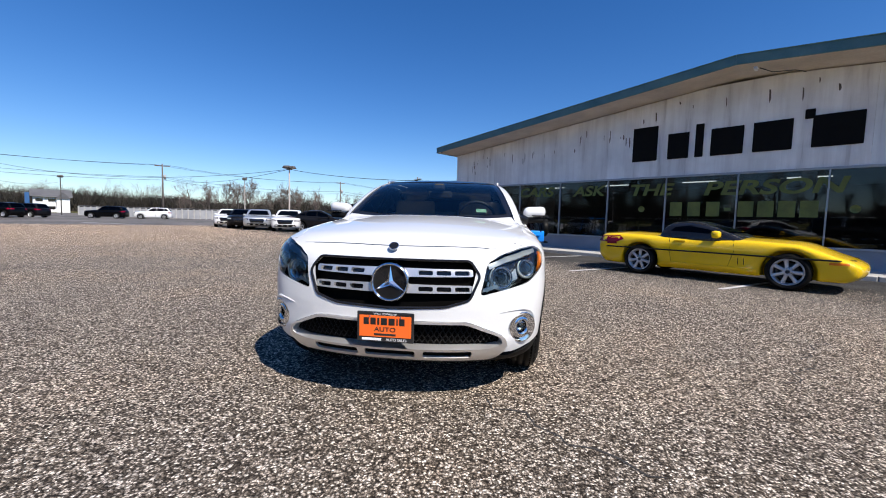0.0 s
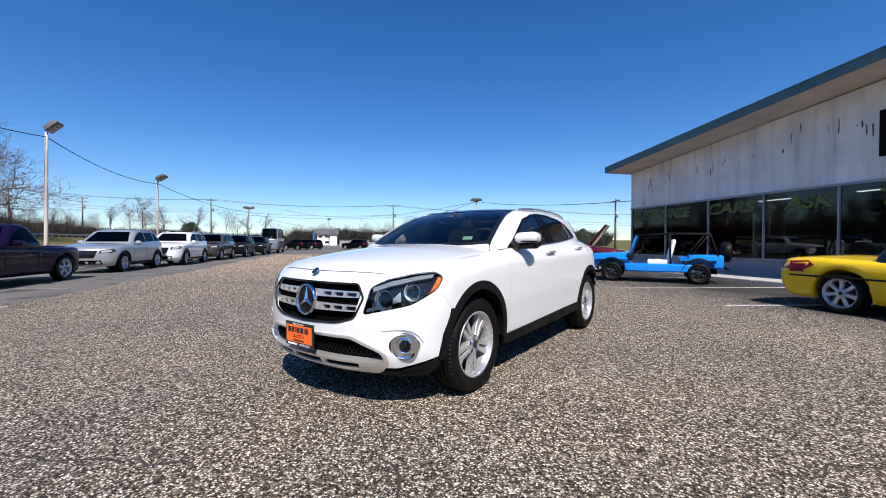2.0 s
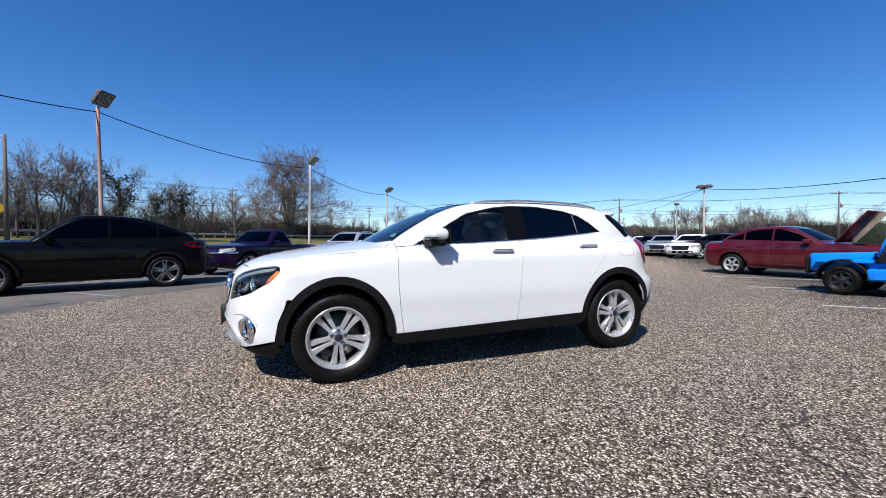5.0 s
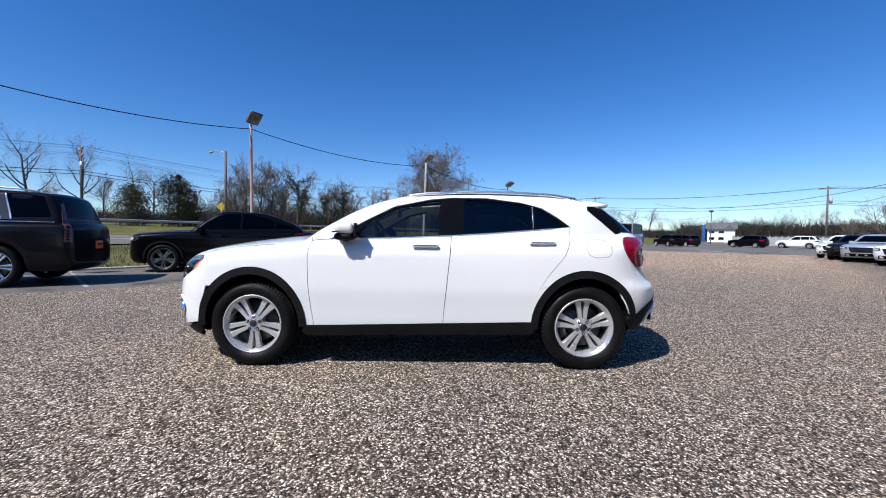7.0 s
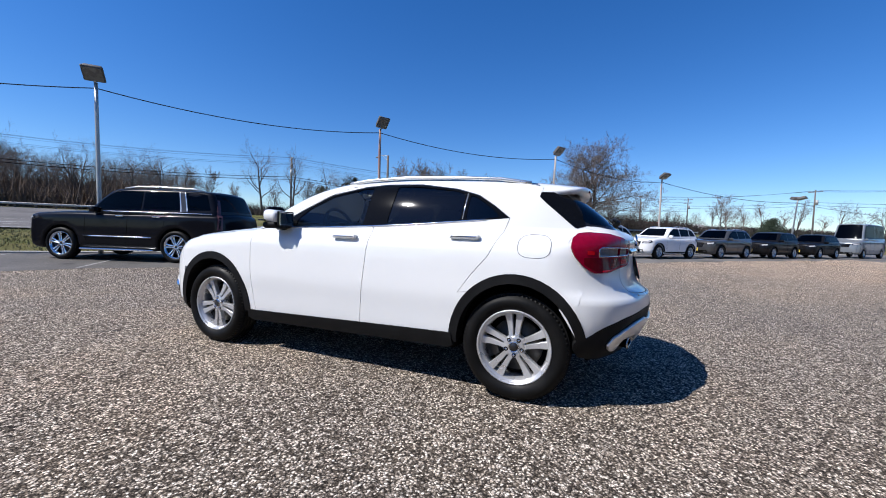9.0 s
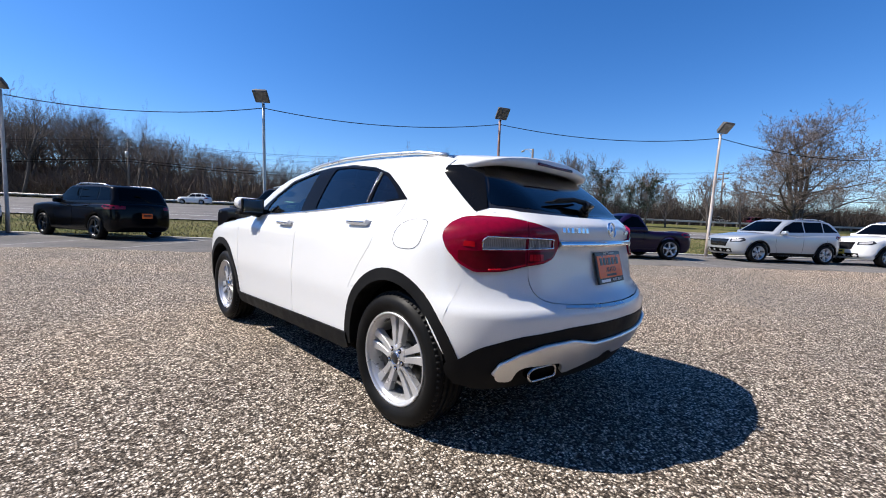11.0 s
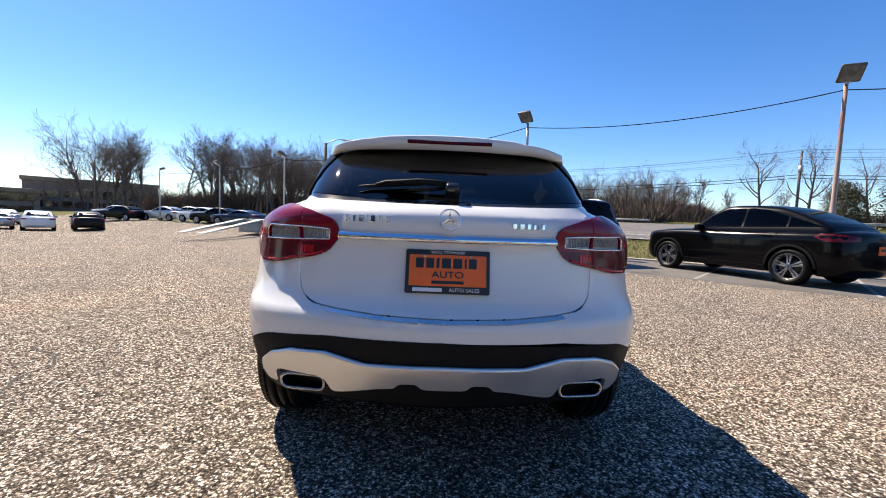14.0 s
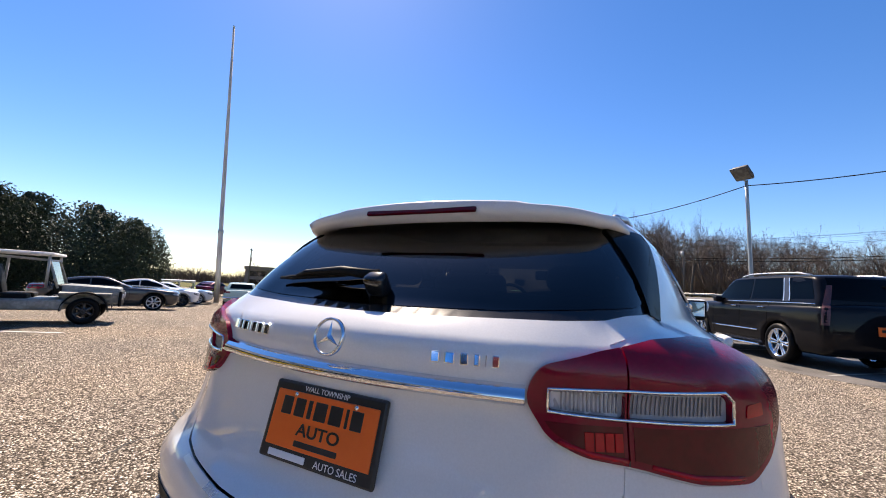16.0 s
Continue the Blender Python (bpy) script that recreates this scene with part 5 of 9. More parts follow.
def words(name, text, size, m, material, parent, depth=0.001, squeeze=1.0, bold=0.0, slant=0.0):
    cu = bpy.data.curves.new(name, "FONT")
    cu.body = text
    cu.size = size
    cu.align_x, cu.align_y = "CENTER", "CENTER"
    cu.extrude = depth
    cu.offset = bold
    tmp = bpy.data.objects.new("letters", cu)
    scene.collection.objects.link(tmp)
    bpy.context.view_layer.update()
    me = bpy.data.meshes.new_from_object(tmp.evaluated_get(bpy.context.evaluated_depsgraph_get()))
    bpy.data.objects.remove(tmp)
    bpy.data.curves.remove(cu)
    me.transform(Matrix(((1, slant, 0, 0), (0, 1, 0, 0), (0, 0, 1, 0), (0, 0, 0, 1))))
    ob = new(name, me)
    me.materials.clear()
    me.materials.append(material)
    ob.parent = parent
    ob.matrix_local = m @ Matrix.Diagonal((squeeze, 1, 1, 1))
    return ob


def dealer_plate(parent, m):
    """An orange dealer insert in a black frame; face towards +y of its own, up z."""
    pl = empty("licence_plate")
    pl.parent = parent
    pl.matrix_local = m
    pl["label"] = "orange dealer plate in a black frame"
    boxed("plate_frame", (-0.157, -0.008, -0.082), (0.157, 0.004, 0.082), PLATE_BLACK, pl, 0.006)
    boxed("plate_insert", (-0.143, 0.0, -0.054), (0.143, 0.0065, 0.062), ORANGE, pl, 0.002)
    face = Matrix.Translation((0, 0.0072, 0)) @ pose(0, 0, 0, 90, 0, 180)
    words("lettering", "WALL TOWNSHIP", 0.0155, face @ Matrix.Translation((0, 0.071, 0.0)), WHITE_PRINT, pl, 0.0003)
    for k, (w, x) in enumerate(((0.03, -0.104), (0.03, -0.066), (0.012, -0.037), (0.034, -0.006), (0.034, 0.036), (0.008, 0.066), (0.03, 0.092))):
        boxed("name_bar", (-x - w / 2, 0.004, 0.012), (-x + w / 2, 0.0078, 0.05), PLATE_BLACK, pl, 0.002)
    words("lettering", "AUTO", 0.034, face @ Matrix.Translation((0, -0.013, 0.0)), PLATE_BLACK, pl, 0.0004, 1.25, 0.0006)
    boxed("number_bar", (-0.06, 0.004, -0.046), (0.06, 0.0078, -0.034), PLATE_BLACK, pl, 0.002)
    boxed("name_bar", (0.02, 0.002, -0.075), (0.128, 0.0052, -0.061), WHITE_PRINT, pl, 0.002)
    words("lettering", "AUTO SALES", 0.02, face @ Matrix.Translation((0.062, -0.068, -0.0022)), WHITE_PRINT, pl, 0.0003)
    for x in (-0.085, 0.085):
        merged("plate_screw", [([Vector((x + p.x, 0.0075 + p.z, 0.056 + p.y)) for p in v], f) for v, f in [lathe([(0.0, 0.002), (0.005, 0.0012), (0.0055, -0.002)], 10, "z")]], CHROME, pl)
    return pl


dealer_plate(car, Matrix.Translation((0, 2.068, 0.852)) @ pose(0, 0, 0, 14))
dealer_plate(car, Matrix.Translation((-0.008, -2.243, 0.462)) @ pose(0, 0, 0, 0, 0, 180))
panel("bumper_step", hero_skin, "tail", rounded([(-0.47, 0.701), (-0.25, 0.69), (0.0, 0.687), (0.25, 0.69), (0.47, 0.701), (0.478, 0.69), (0.25, 0.678), (0.0, 0.675), (-0.25, 0.678), (-0.478, 0.69)], 0.003, 2), SATIN, car, "satin silver loading-edge strip", lift=0.003, depth=0.004, step=0.03)

# mirrors, handles, fuel flap, rails, aerial
for sg in (1, -1):
    mir = empty("door_mirror")
    mir.parent = car
    mir.matrix_local = Matrix.Translation((sg * 0.90, -0.60, 1.11)) @ Matrix.Diagonal((sg, 1, 1, 1))
    bm = bmesh.new()
    box(bm, (-0.085, -0.075, -0.03), (0.115, 0.075, 0.07), 0.045, 4)
    for v in bm.verts:
        k = (v.co.x + 0.085) / 0.2
        v.co.z += 0.012 * k - 0.02 * k * max(0.0, v.co.y * 8)
        v.co.y += 0.035 * k * k
    part("mirror_cap", bm, WHITE_PAINT, mir)
    boxed("mirror_base", (-0.09, -0.055, -0.07), (0.1, 0.085, -0.015), BLACK_TRIM, mir, 0.025, seg=3)
    boxed("mirror_foot", (-0.12, -0.06, -0.085), (-0.04, 0.03, 0.0), BLACK_GLOSS, mir, 0.02, seg=3)
    boxed("mirror_bezel", (-0.08, 0.068, -0.052), (0.108, 0.088, 0.066), BLACK_TRIM, mir, 0.012, m=pose(0, 0.02, 0, 0, 0, 8))
    boxed("mirror_glass", (-0.068, 0.084, -0.043), (0.098, 0.092, 0.056), MIRROR, mir, 0.004, "silvered mirror glass", m=pose(0, 0.02, 0, 0, 0, 8))
    boxed("indicator_slot", (-0.03, -0.082, -0.012), (0.116, -0.03, 0.0), BLACK_GLOSS, mir, 0.005, m=pose(0.003, 0.0, 0, 0, 0, 12))
    for y0, z0 in ((0.052, 1.003), (0.997, 1.036)):
        p, q = hero_skin.cast(*rays("left", np.array([(y0, z0)])))
        c = Vector(p[0])
        h = empty("door_handle")
        h.parent = car
        h.matrix_local = Matrix.Translation((sg * c.x, c.y, c.z)) @ Matrix.Diagonal((sg, 1, 1, 1))
        boxed("grip", (0.016, -0.105, -0.018), (0.044, 0.105, 0.018), WHITE_PAINT, h, 0.014, seg=3)
        boxed("chrome_insert", (0.04, -0.09, -0.004), (0.0465, 0.09, 0.004), CHROME, h, 0.003)
        for yy in (-0.085, 0.085):
            boxed("handle_post", (-0.01, yy - 0.015, -0.012), (0.03, yy + 0.015, 0.01), WHITE_PAINT, h, 0.006)
        boxed("handle_cup", (-0.004, -0.07, -0.03), (0.002, 0.06, 0.016), WHITE_PAINT, h, 0.002)
    tops = [(0.575, -0.12), (0.578, 0.05), (0.575, 0.4), (0.566, 0.8), (0.548, 1.15), (0.53, 1.36)]
    pts = drop_on("top", tops)
    lift = (0.006, 0.018, 0.024, 0.024, 0.02, 0.003)
    rail = [Vector((sg * a[0], a[1], a[2] + k)) for a, k in zip(pts, lift)]
    fine = []
    for a, b in zip(rail[:-1], rail[1:]):
        fine += [a.lerp(b, t / 4) for t in range(4)]
    tube("roof_rail", fine + [rail[-1]], 0.014, SATIN, car, 8, label="satin silver roof rail")
flap = [(1.455 + 0.1 * math.copysign(abs(math.cos(a)) ** 0.7, math.cos(a)), 0.993 + 0.072 * math.copysign(abs(math.sin(a)) ** 0.7, math.sin(a))) for a in [k * math.pi / 16 for k in range(32)]]
p, q = hero_skin.cast(*rays("left", np.array(flap)))
tube("fuel_flap_seam", [Vector(a) for a in p], 0.0012, GAP_DARK, car, 4, True)

# chassis, cabin
low_body = hero_skin.low


def chassis_f(x, y, z):
    f = smax(low_body(x, y, z) + 0.05, z - 0.93, 0.02)
    for cy in (AX_F, AX_R):
        well = np.maximum(np.hypot(y - cy, z - AX_Z) - 0.41, 0.52 - np.abs(x))
        f = np.maximum(f, -well)
    return f


v, f = skin_net(chassis_f, (-1, -2.3, 0.1), (1, 2.3, 1.0), 0.06)
raw("chassis", v, f, GAP_DARK, car)
for sx in (0.38, -0.38):
    seat = empty("front_seat")
    seat.parent = car
    seat.matrix_local = Matrix.Translation((sx, 0.05, 0.92))
    boxed("seat_cushion", (-0.25, -0.3, -0.08), (0.25, 0.2, 0.05), BEIGE, seat, 0.05, seg=4)
    boxed("seat_back", (-0.24, -0.06, 0.0), (0.24, 0.06, 0.36), BEIGE, seat, 0.055, seg=4, m=pose(0, 0.27, 0.0, -16))
    boxed("head_restraint", (-0.13, -0.045, 0.0), (0.13, 0.045, 0.15), BEIGE, seat, 0.04, seg=4, m=pose(0, 0.36, 0.35, -12))
rear_seat = empty("rear_seat")
rear_seat.parent = car
boxed("rear_bench_back", (-0.62, 1.12, 0.9), (0.62, 1.25, 1.16), BEIGE, rear_seat, 0.05, seg=4)
for sx in (-0.4, 0.4):
    boxed("head_restraint", (sx - 0.12, 1.16, 1.17), (sx + 0.12, 1.25, 1.27), BEIGE, rear_seat, 0.04, seg=4)
boxed("dashboard", (-0.68, -0.92, 0.9), (0.68, -0.45, 1.075), CABIN_DARK, car, 0.07, seg=4)
sw = empty("steering_wheel")
sw.parent = car
sw.matrix_local = pose(0.38, -0.36, 1.06, 0, 0, 90) @ pose(0, 0, 0, 0, -25, 0)
tube("wheel_rim", [Vector((0, 0.185 * math.cos(a), 0.185 * math.sin(a))) for a in [k * math.pi / 14 for k in range(28)]], 0.016, CABIN_DARK, sw, 8, True)
boxed("wheel_boss", (-0.03, -0.17, -0.03), (0.03, 0.17, 0.05), CABIN_DARK, sw, 0.02, seg=3)
boxed("parcel_deck", (-0.6, 1.3, 0.925), (0.6, 1.75, 0.96), CABIN_DARK, car, 0.01)
boxed("headliner", (-0.5, 0.0, 1.33), (0.5, 1.35, 1.345), BEIGE, car, 0.005)
for sx, cy, tn in ((0.762, AX_F, 36), (0.762, AX_R, 2), (-0.762, AX_F, 30), (-0.762, AX_R, 5)):
    put_wheel(car, sx, cy, AX_Z, sx < 0, "twin5", turn=tn)


# ---------------------------------------------------------------- the site
ALONG, INTO = Vector((0.775, -0.632, 0)), Vector((0.632, 0.775, 0))
SITE = Matrix(((0.775, 0.632, 0, 0), (-0.632, 0.775, 0, 0), (0, 0, 1, 0), (0, 0, 0, 1)))
land = curve_keys(((-700, 9.0), (-300, 6.0), (-120, 3.8), (-75, 2.6), (-62, 1.95), (-52, 1.85), (-45, 1.4), (-34, 0.82), (-30, 0.72), (-22, 0.48), (-16, 0.2), (-13, 0.06), (-12, 0.0)))


fall = curve_keys(((-10, 0.0), (8, 0.0), (12, -0.12), (16, -0.31), (20, -0.48), (25, -0.61), (30, -0.69), (60, -0.9), (90, -0.9)))


def height(a, b):
    """Land height of the site: flat lot, a slow rise beyond the road kerb and far off."""
    far = max(0.0, -a - 60) * 0.012
    k = min(1.0, max(0.0, (b + 10.5) / 7.0))
    return float(land(b)) + (far if b > -30 else far * 0.6) + (float(fall(a)) * k * k * (3 - 2 * k) if a > 8 else 0.0)


def at(a, b, z=0.0):
    """A place of the site: a along the shop front, b from the road side towards the shop."""
    return ALONG * a + INTO * b + Vector((0, 0, z))


def on_land(a, b, z=0.0):
    return at(a, b, height(a, b) + z)


def to_site(x, y):
    return x * 0.775 - y * 0.632, x * 0.632 + y * 0.775


def sheet(name, a_list, b_list, lift, material, wob=0.0, kind="structure"):
    vs, fs = [], []
    na, nb = len(a_list), len(b_list)
    for i, a in enumerate(a_list):
        for j, b in enumerate(b_list):
            edge = wob if j in (0, nb - 1) else 0
            bb = b + edge * noise.noise((a * 0.45, b * 3.1, 0.0)) + edge * 0.4 * noise.noise((a * 1.9, b, 4.0))
            vs.append(on_land(a, bb, lift))
    for i in range(na - 1):
        for j in range(nb - 1):
            k = i * nb + j
            fs.append((k, k + nb, k + nb + 1, k + 1))
    ob = raw(name, vs, fs, material)
    return tagged(ob, kind=kind)


far_a = [-700, -400, -250, -160] + span(-110, 110, 88) + [160, 250, 400, 700]
far_b = [-700, -400, -250, -160, -120, -95] + span(-80, -12, 34) + [-11.9, -10.5, -9, -7.5, -6, -4.5, -3, 0, 20, 60, 120, 200, 400, 700]
sheet("ground", far_a, far_b, -0.06, GRASS)
lot = sheet("pavement_1", span(-95, 75, 85), [-11.95, -10.5, -9, -7.5, -6, -4.5, -3, 0, 4, 9.4, 20, 45], 0.0, PAVE)
sheet("pavement_2", span(-95, 19, 190), [-11.9, -10.5, -9, -8, -7.1], 0.004, ASPHALT, 0.5)
sheet("pavement_3", span(-34, 9, 74), [2.6, 4.75, 6.5, 8, 9.35], 0.004, SHOP_LOT, 0.0)
sheet("pavement_4", [-95, -80, -65, -50, -40, -35.2], span(-7.0, 45, 40), 0.005, ASPHALT)
sheet("road_1", span(-200, 200, 60), [-34, -31, -28, -25, -22], 0.02, ROAD)
sheet("road_2", span(-200, 200, 60), [-62.5, -59, -56, -53], 0.02, ROAD)
sheet("road_3", span(2, 60, 20), span(-53, -34, 8), 0.024, ROAD)


# kerbs as separate stones along the verge and the shop's walk
def kerb(name, a0, a1, b, w, h, lift=0.0):
    root = tagged(empty(name), "pale weathered concrete kerb", "kerb", kind="structure")
    n = int((a1 - a0) / 1.5)
    bm = bmesh.new()
    box(bm, (-0.745, -w / 2, -0.12), (0.745, w / 2, h), 0.02, 2)
    me = bpy.data.meshes.new("kerb_stone")
    bm.to_mesh(me)
    bm.free()
    me.materials.append(CONCRETE)
    for i in range(n):
        ob = new("kerb_stone", me)
        ob.parent = root
        a = a0 + 0.75 + 1.5 * i
        ob.matrix_local = Matrix.Translation(on_land(a, b, lift)) @ SITE @ pose(0, 0, 0, 0, 0, random.uniform(-0.4, 0.4))
    return root


kerb("kerb_1", -60, 60, -11.98, 0.16, 0.06)
kerb("kerb_2", -34, 9, 9.42, 0.15, 0.11)
sheet("pavement_5", span(-12, 9, 20), [9.5, 10.3, 11.3], 0.1, CONCRETE)


def stripe(name, a0, b0, a1, b1, w=0.1, lift=0.011, parent=None, material=None):
    """A worn painted line on the ground."""
    d = Vector((a1 - a0, b1 - b0))
    n = max(2, int(d.length / 0.5))
    d.normalize()
    q = Vector((-d.y, d.x)) * w / 2
    vs, fs = [], []
    for i in range(n + 1):
        a, b = a0 + (a1 - a0) * i / n, b0 + (b1 - b0) * i / n
        r = 1 + 0.25 * noise.noise((a * 2, b * 2, 1.0))
        vs += [on_land(a + q.x * r, b + q.y * r, lift), on_land(a - q.x * r, b - q.y * r, lift)]
    for i in range(n):
        fs.append((2 * i, 2 * i + 1, 2 * i + 3, 2 * i + 2))
    return tagged(raw(name, vs, fs, material or LINE, parent), kind="structure")


for k in range(7):
    a = -9.4 + k * 2.75
    stripe("parking_line", a, 5.0, a + 0.9, 9.1, 0.1)
for k in range(22):
    a = -38 + k * 2.8
    stripe("parking_line", a, -11.6, a + 0.3, -7.4, 0.075, material=FAINT_LINE)
for b, dash in ((-22.4, 0), (-33.6, 0), (-28.1, 0), (-27.8, 0), (-53.4, 0), (-62.1, 0)):
    stripe("lane_line", -180, b, 180, b, 0.14, 0.03)
for k in range(40):
    stripe("lane_line", -180 + k * 9, -25.2, -177 + k * 9, -25.2, 0.14, 0.03)
stripe("lane_line", -41, -2, -36, 1.5, 0.35, 0.012)


# tarred cracks in the chip seal: flat strips, crack shadow put into their colour
def crack(x0, y0, ang, length, seed):
    rnd = random.Random(seed)
    pts = [Vector((x0, y0))]
    a = ang
    while length > 0:
        s = rnd.uniform(0.06, 0.16)
        a = ang + rnd.uniform(-0.8, 0.8)
        pts.append(pts[-1] + Vector((math.cos(a), math.sin(a))) * s)
        length -= s
    vs, fs = [], []
    for i, p in enumerate(pts):
        w = rnd.uniform(0.003, 0.010)
        q = Vector((-math.sin(ang), math.cos(ang))) * w
        z = height(*to_site(p.x, p.y)) + 0.0025
        if to_site(p.x, p.y)[0] > 7.5:
            continue
        vs += [(p.x + q.x, p.y + q.y, z), (p.x - q.x, p.y - q.y, z)]
    for i in range(len(vs) // 2 - 1):
        fs.append((2 * i, 2 * i + 1, 2 * i + 3, 2 * i + 2))
    return vs, fs


CRACK = surface("crack_shadow", (0.015, 0.014, 0.013), (0.05, 0.046, 0.042), 0.95, 9, 70)
rc = random.Random(5)
cr = [crack(1.3, -2.6, 2.6, 3.2, 1), crack(1.6, -3.2, -1.2, 1.2, 2), crack(0.2, -3.0, -2.4, 1.6, 3), crack(2.5, -1.4, 0.9, 2.8, 4), crack(3.0, 0.6, 2.1, 1.8, 5), crack(2.0, 2.9, 0.3, 1.5, 6), crack(6, -9, -0.5, 9, 7), crack(9, -6.5, -0.85, 7, 8), crack(-6, 4.5, 2.4, 8, 9), crack(11, -7, 0.4, 4, 10)]
for k in range(26):
    cr.append(crack(rc.uniform(-9, 14), rc.uniform(-9, 6), rc.uniform(0, 6.3), rc.uniform(0.6, 3.5), 20 + k))
tagged(merged("pavement_cracks", cr, CRACK, smooth=False), "thin dark cracks across the speckled paving", "crack", kind="stuff")


# grass blades on the verge beside the lot
def blades(name, a0, a1, b0, b1, count, hmin, hmax, seed, material):
    rng = np.random.default_rng(seed)
    aa, bb = rng.uniform(a0, a1, count), rng.uniform(b0, b1, count)
    hh, an = rng.uniform(hmin, hmax, count), rng.uniform(0, 6.28, count)
    vs, fs = [], []
    for i in range(count):
        p = on_land(aa[i], bb[i], -0.04)
        d = Vector((math.cos(an[i]), math.sin(an[i]), 0)) * 0.02
        lean = Vector((rng.normal(0, 0.3), rng.normal(0, 0.3), 1)) * hh[i]
        o = len(vs)
        vs += [p - d, p + d, p + lean]
        fs.append((o, o + 1, o + 2))
    return tagged(raw(name, vs, fs, material, smooth=False), "short dry winter grass on the road verge", "grass", kind="stuff")


STRAW = surface("straw_blades", (0.09, 0.1, 0.03), (0.26, 0.21, 0.1), 0.9, 3, 50)
blades("verge_grass", -40, 40, -21.5, -12.1, 26000, 0.04, 0.13, 3, STRAW)

# ---------------------------------------------------------------- shop building
FASCIA = surface("teal_metal_fascia", (0.05, 0.12, 0.13), (0.1, 0.2, 0.21), 0.5, 2, 40, bump=0.1)
SOFFIT = surface("stained_soffit", (0.4, 0.34, 0.27), (0.62, 0.55, 0.46), 0.8, 1.2, 20, bump=0.1)
WALL = stained_wall()
GREY_WALL = surface("grey_painted_block", (0.26, 0.26, 0.28), (0.36, 0.36, 0.38), 0.8, 1.0, 30, bump=0.2)
MULLION = surface("grey_aluminium", (0.3, 0.31, 0.33), (0.46, 0.47, 0.48), 0.45, 4, 60, metal=0.5)
SHOP_GLASS = glass("shop_glass", (0.4, 0.43, 0.43))
# indoor dimness is put into the dark colour of walls and columns
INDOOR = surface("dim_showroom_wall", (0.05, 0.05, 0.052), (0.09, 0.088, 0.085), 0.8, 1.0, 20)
A0, A1, BW, DEPTH = -10.85, 8.5, 11.2, 14.0
WIN_LO, WIN_HI = 0.6, 2.66
APEX_A = 0.6


def roof_z(a):
    """Underside of the eave along the gable front."""
    return 4.27 + (5.36 - 4.27) * (a + 10.6) / 11.2 if a < APEX_A else 5.36 - 0.097 * (a - APEX_A)


shop = tagged(empty("wall_shop"), "long white weathered shop front with big windows and a low gable", "building", kind="structure")


def site_box(name, lo, hi, material, parent=None, bevel=0.0, label=""):
    ob = boxed(name, lo, hi, material, parent, bevel, label)
    ob.matrix_local = SITE
    return ob


# upper wall: white boards with open joints
n_b = 11
for i in range(n_b):
    a, b = A0 + (A1 - A0) * i / n_b, A0 + (A1 - A0) * (i + 1) / n_b
    za, zb = roof_z(a) - 0.03, roof_z(b) - 0.03
    g = 0.0015
    v = [(a + g, BW, WIN_HI), (b - g, BW, WIN_HI), (b - g, BW, zb), (a + g, BW, za), (a + g, BW + 0.2, WIN_HI), (b - g, BW + 0.2, WIN_HI), (b - g, BW + 0.2, zb), (a + g, BW + 0.2, za)]
    if a < APEX_A < b:
        v[2] = (b - g, BW, zb)
    ob = raw("wall_board", v, [(0, 1, 2, 3), (5, 4, 7, 6), (0, 4, 5, 1), (3, 2, 6, 7), (1, 5, 6, 2), (4, 0, 3, 7)], WALL, shop, smooth=False)
    ob.matrix_local = SITE
site_box("base_wall", (A0, BW, 0.0), (A1, BW + 0.2, WIN_LO), GREY_WALL, shop)
site_box("window_sill", (A0 - 0.02, BW - 0.05, WIN_LO - 0.03), (A1, BW + 0.12, WIN_LO + 0.02), MULLION, shop, 0.008)
site_box("window_head", (A0 - 0.02, BW - 0.03, WIN_HI - 0.05), (A1, BW + 0.1, WIN_HI + 0.015), MULLION, shop, 0.008)
for k in range(11):
    a = -10.8 + 1.905 * k
    site_box("mullion", (a - 0.017, BW - 0.035, WIN_LO), (a + 0.017, BW + 0.09, WIN_HI), MULLION, shop, 0.006)
    if k < 10:
        ob = site_box("pane", (a + 0.017, BW + 0.03, WIN_LO), (a + 1.888, BW + 0.04, WIN_HI), SHOP_GLASS, shop)
        ob.visible_shadow = False
# side wall with corner windows, back, showroom inside
for k in range(8):
    b = BW + 0.2 + k * 1.72
    if k < 4:
        site_box("pane", (A0 + 0.03, b, WIN_LO), (A0 + 0.04, b + 1.68, WIN_HI), SHOP_GLASS, shop).visible_shadow = False
        site_box("mullion", (A0 - 0.02, b + 1.66, WIN_LO), (A0 + 0.08, b + 1.72, WIN_HI), MULLION, shop, 0.006)
site_box("side_base_wall", (A0, BW + 0.2, 0), (A0 + 0.2, BW + DEPTH, WIN_LO), GREY_WALL, shop)
site_box("side_upper_wall", (A0, BW + 0.2, WIN_HI), (A0 + 0.2, BW + DEPTH, 4.2), WALL, shop)
site_box("side_rear_wall", (A0, BW + 7.2, WIN_LO), (A0 + 0.2, BW + DEPTH, WIN_HI), WALL, shop)
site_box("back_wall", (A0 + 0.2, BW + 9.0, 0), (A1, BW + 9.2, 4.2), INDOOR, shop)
site_box("end_wall", (A1, BW, 0), (A1 + 0.2, BW + DEPTH, 4.2), WALL, shop)
site_box("showroom_floor", (A0, BW + 0.2, 0.0), (A1, BW + 9.0, 0.1), CONCRETE, shop)
tagged(site_box("ceiling", (A0 + 0.2, BW + 0.2, 2.95), (A1, BW + 9.0, 3.0), surface("acoustic_ceiling", (0.4, 0.4, 0.39), (0.52, 0.52, 0.5), 0.9, 3, 40)), kind="structure")
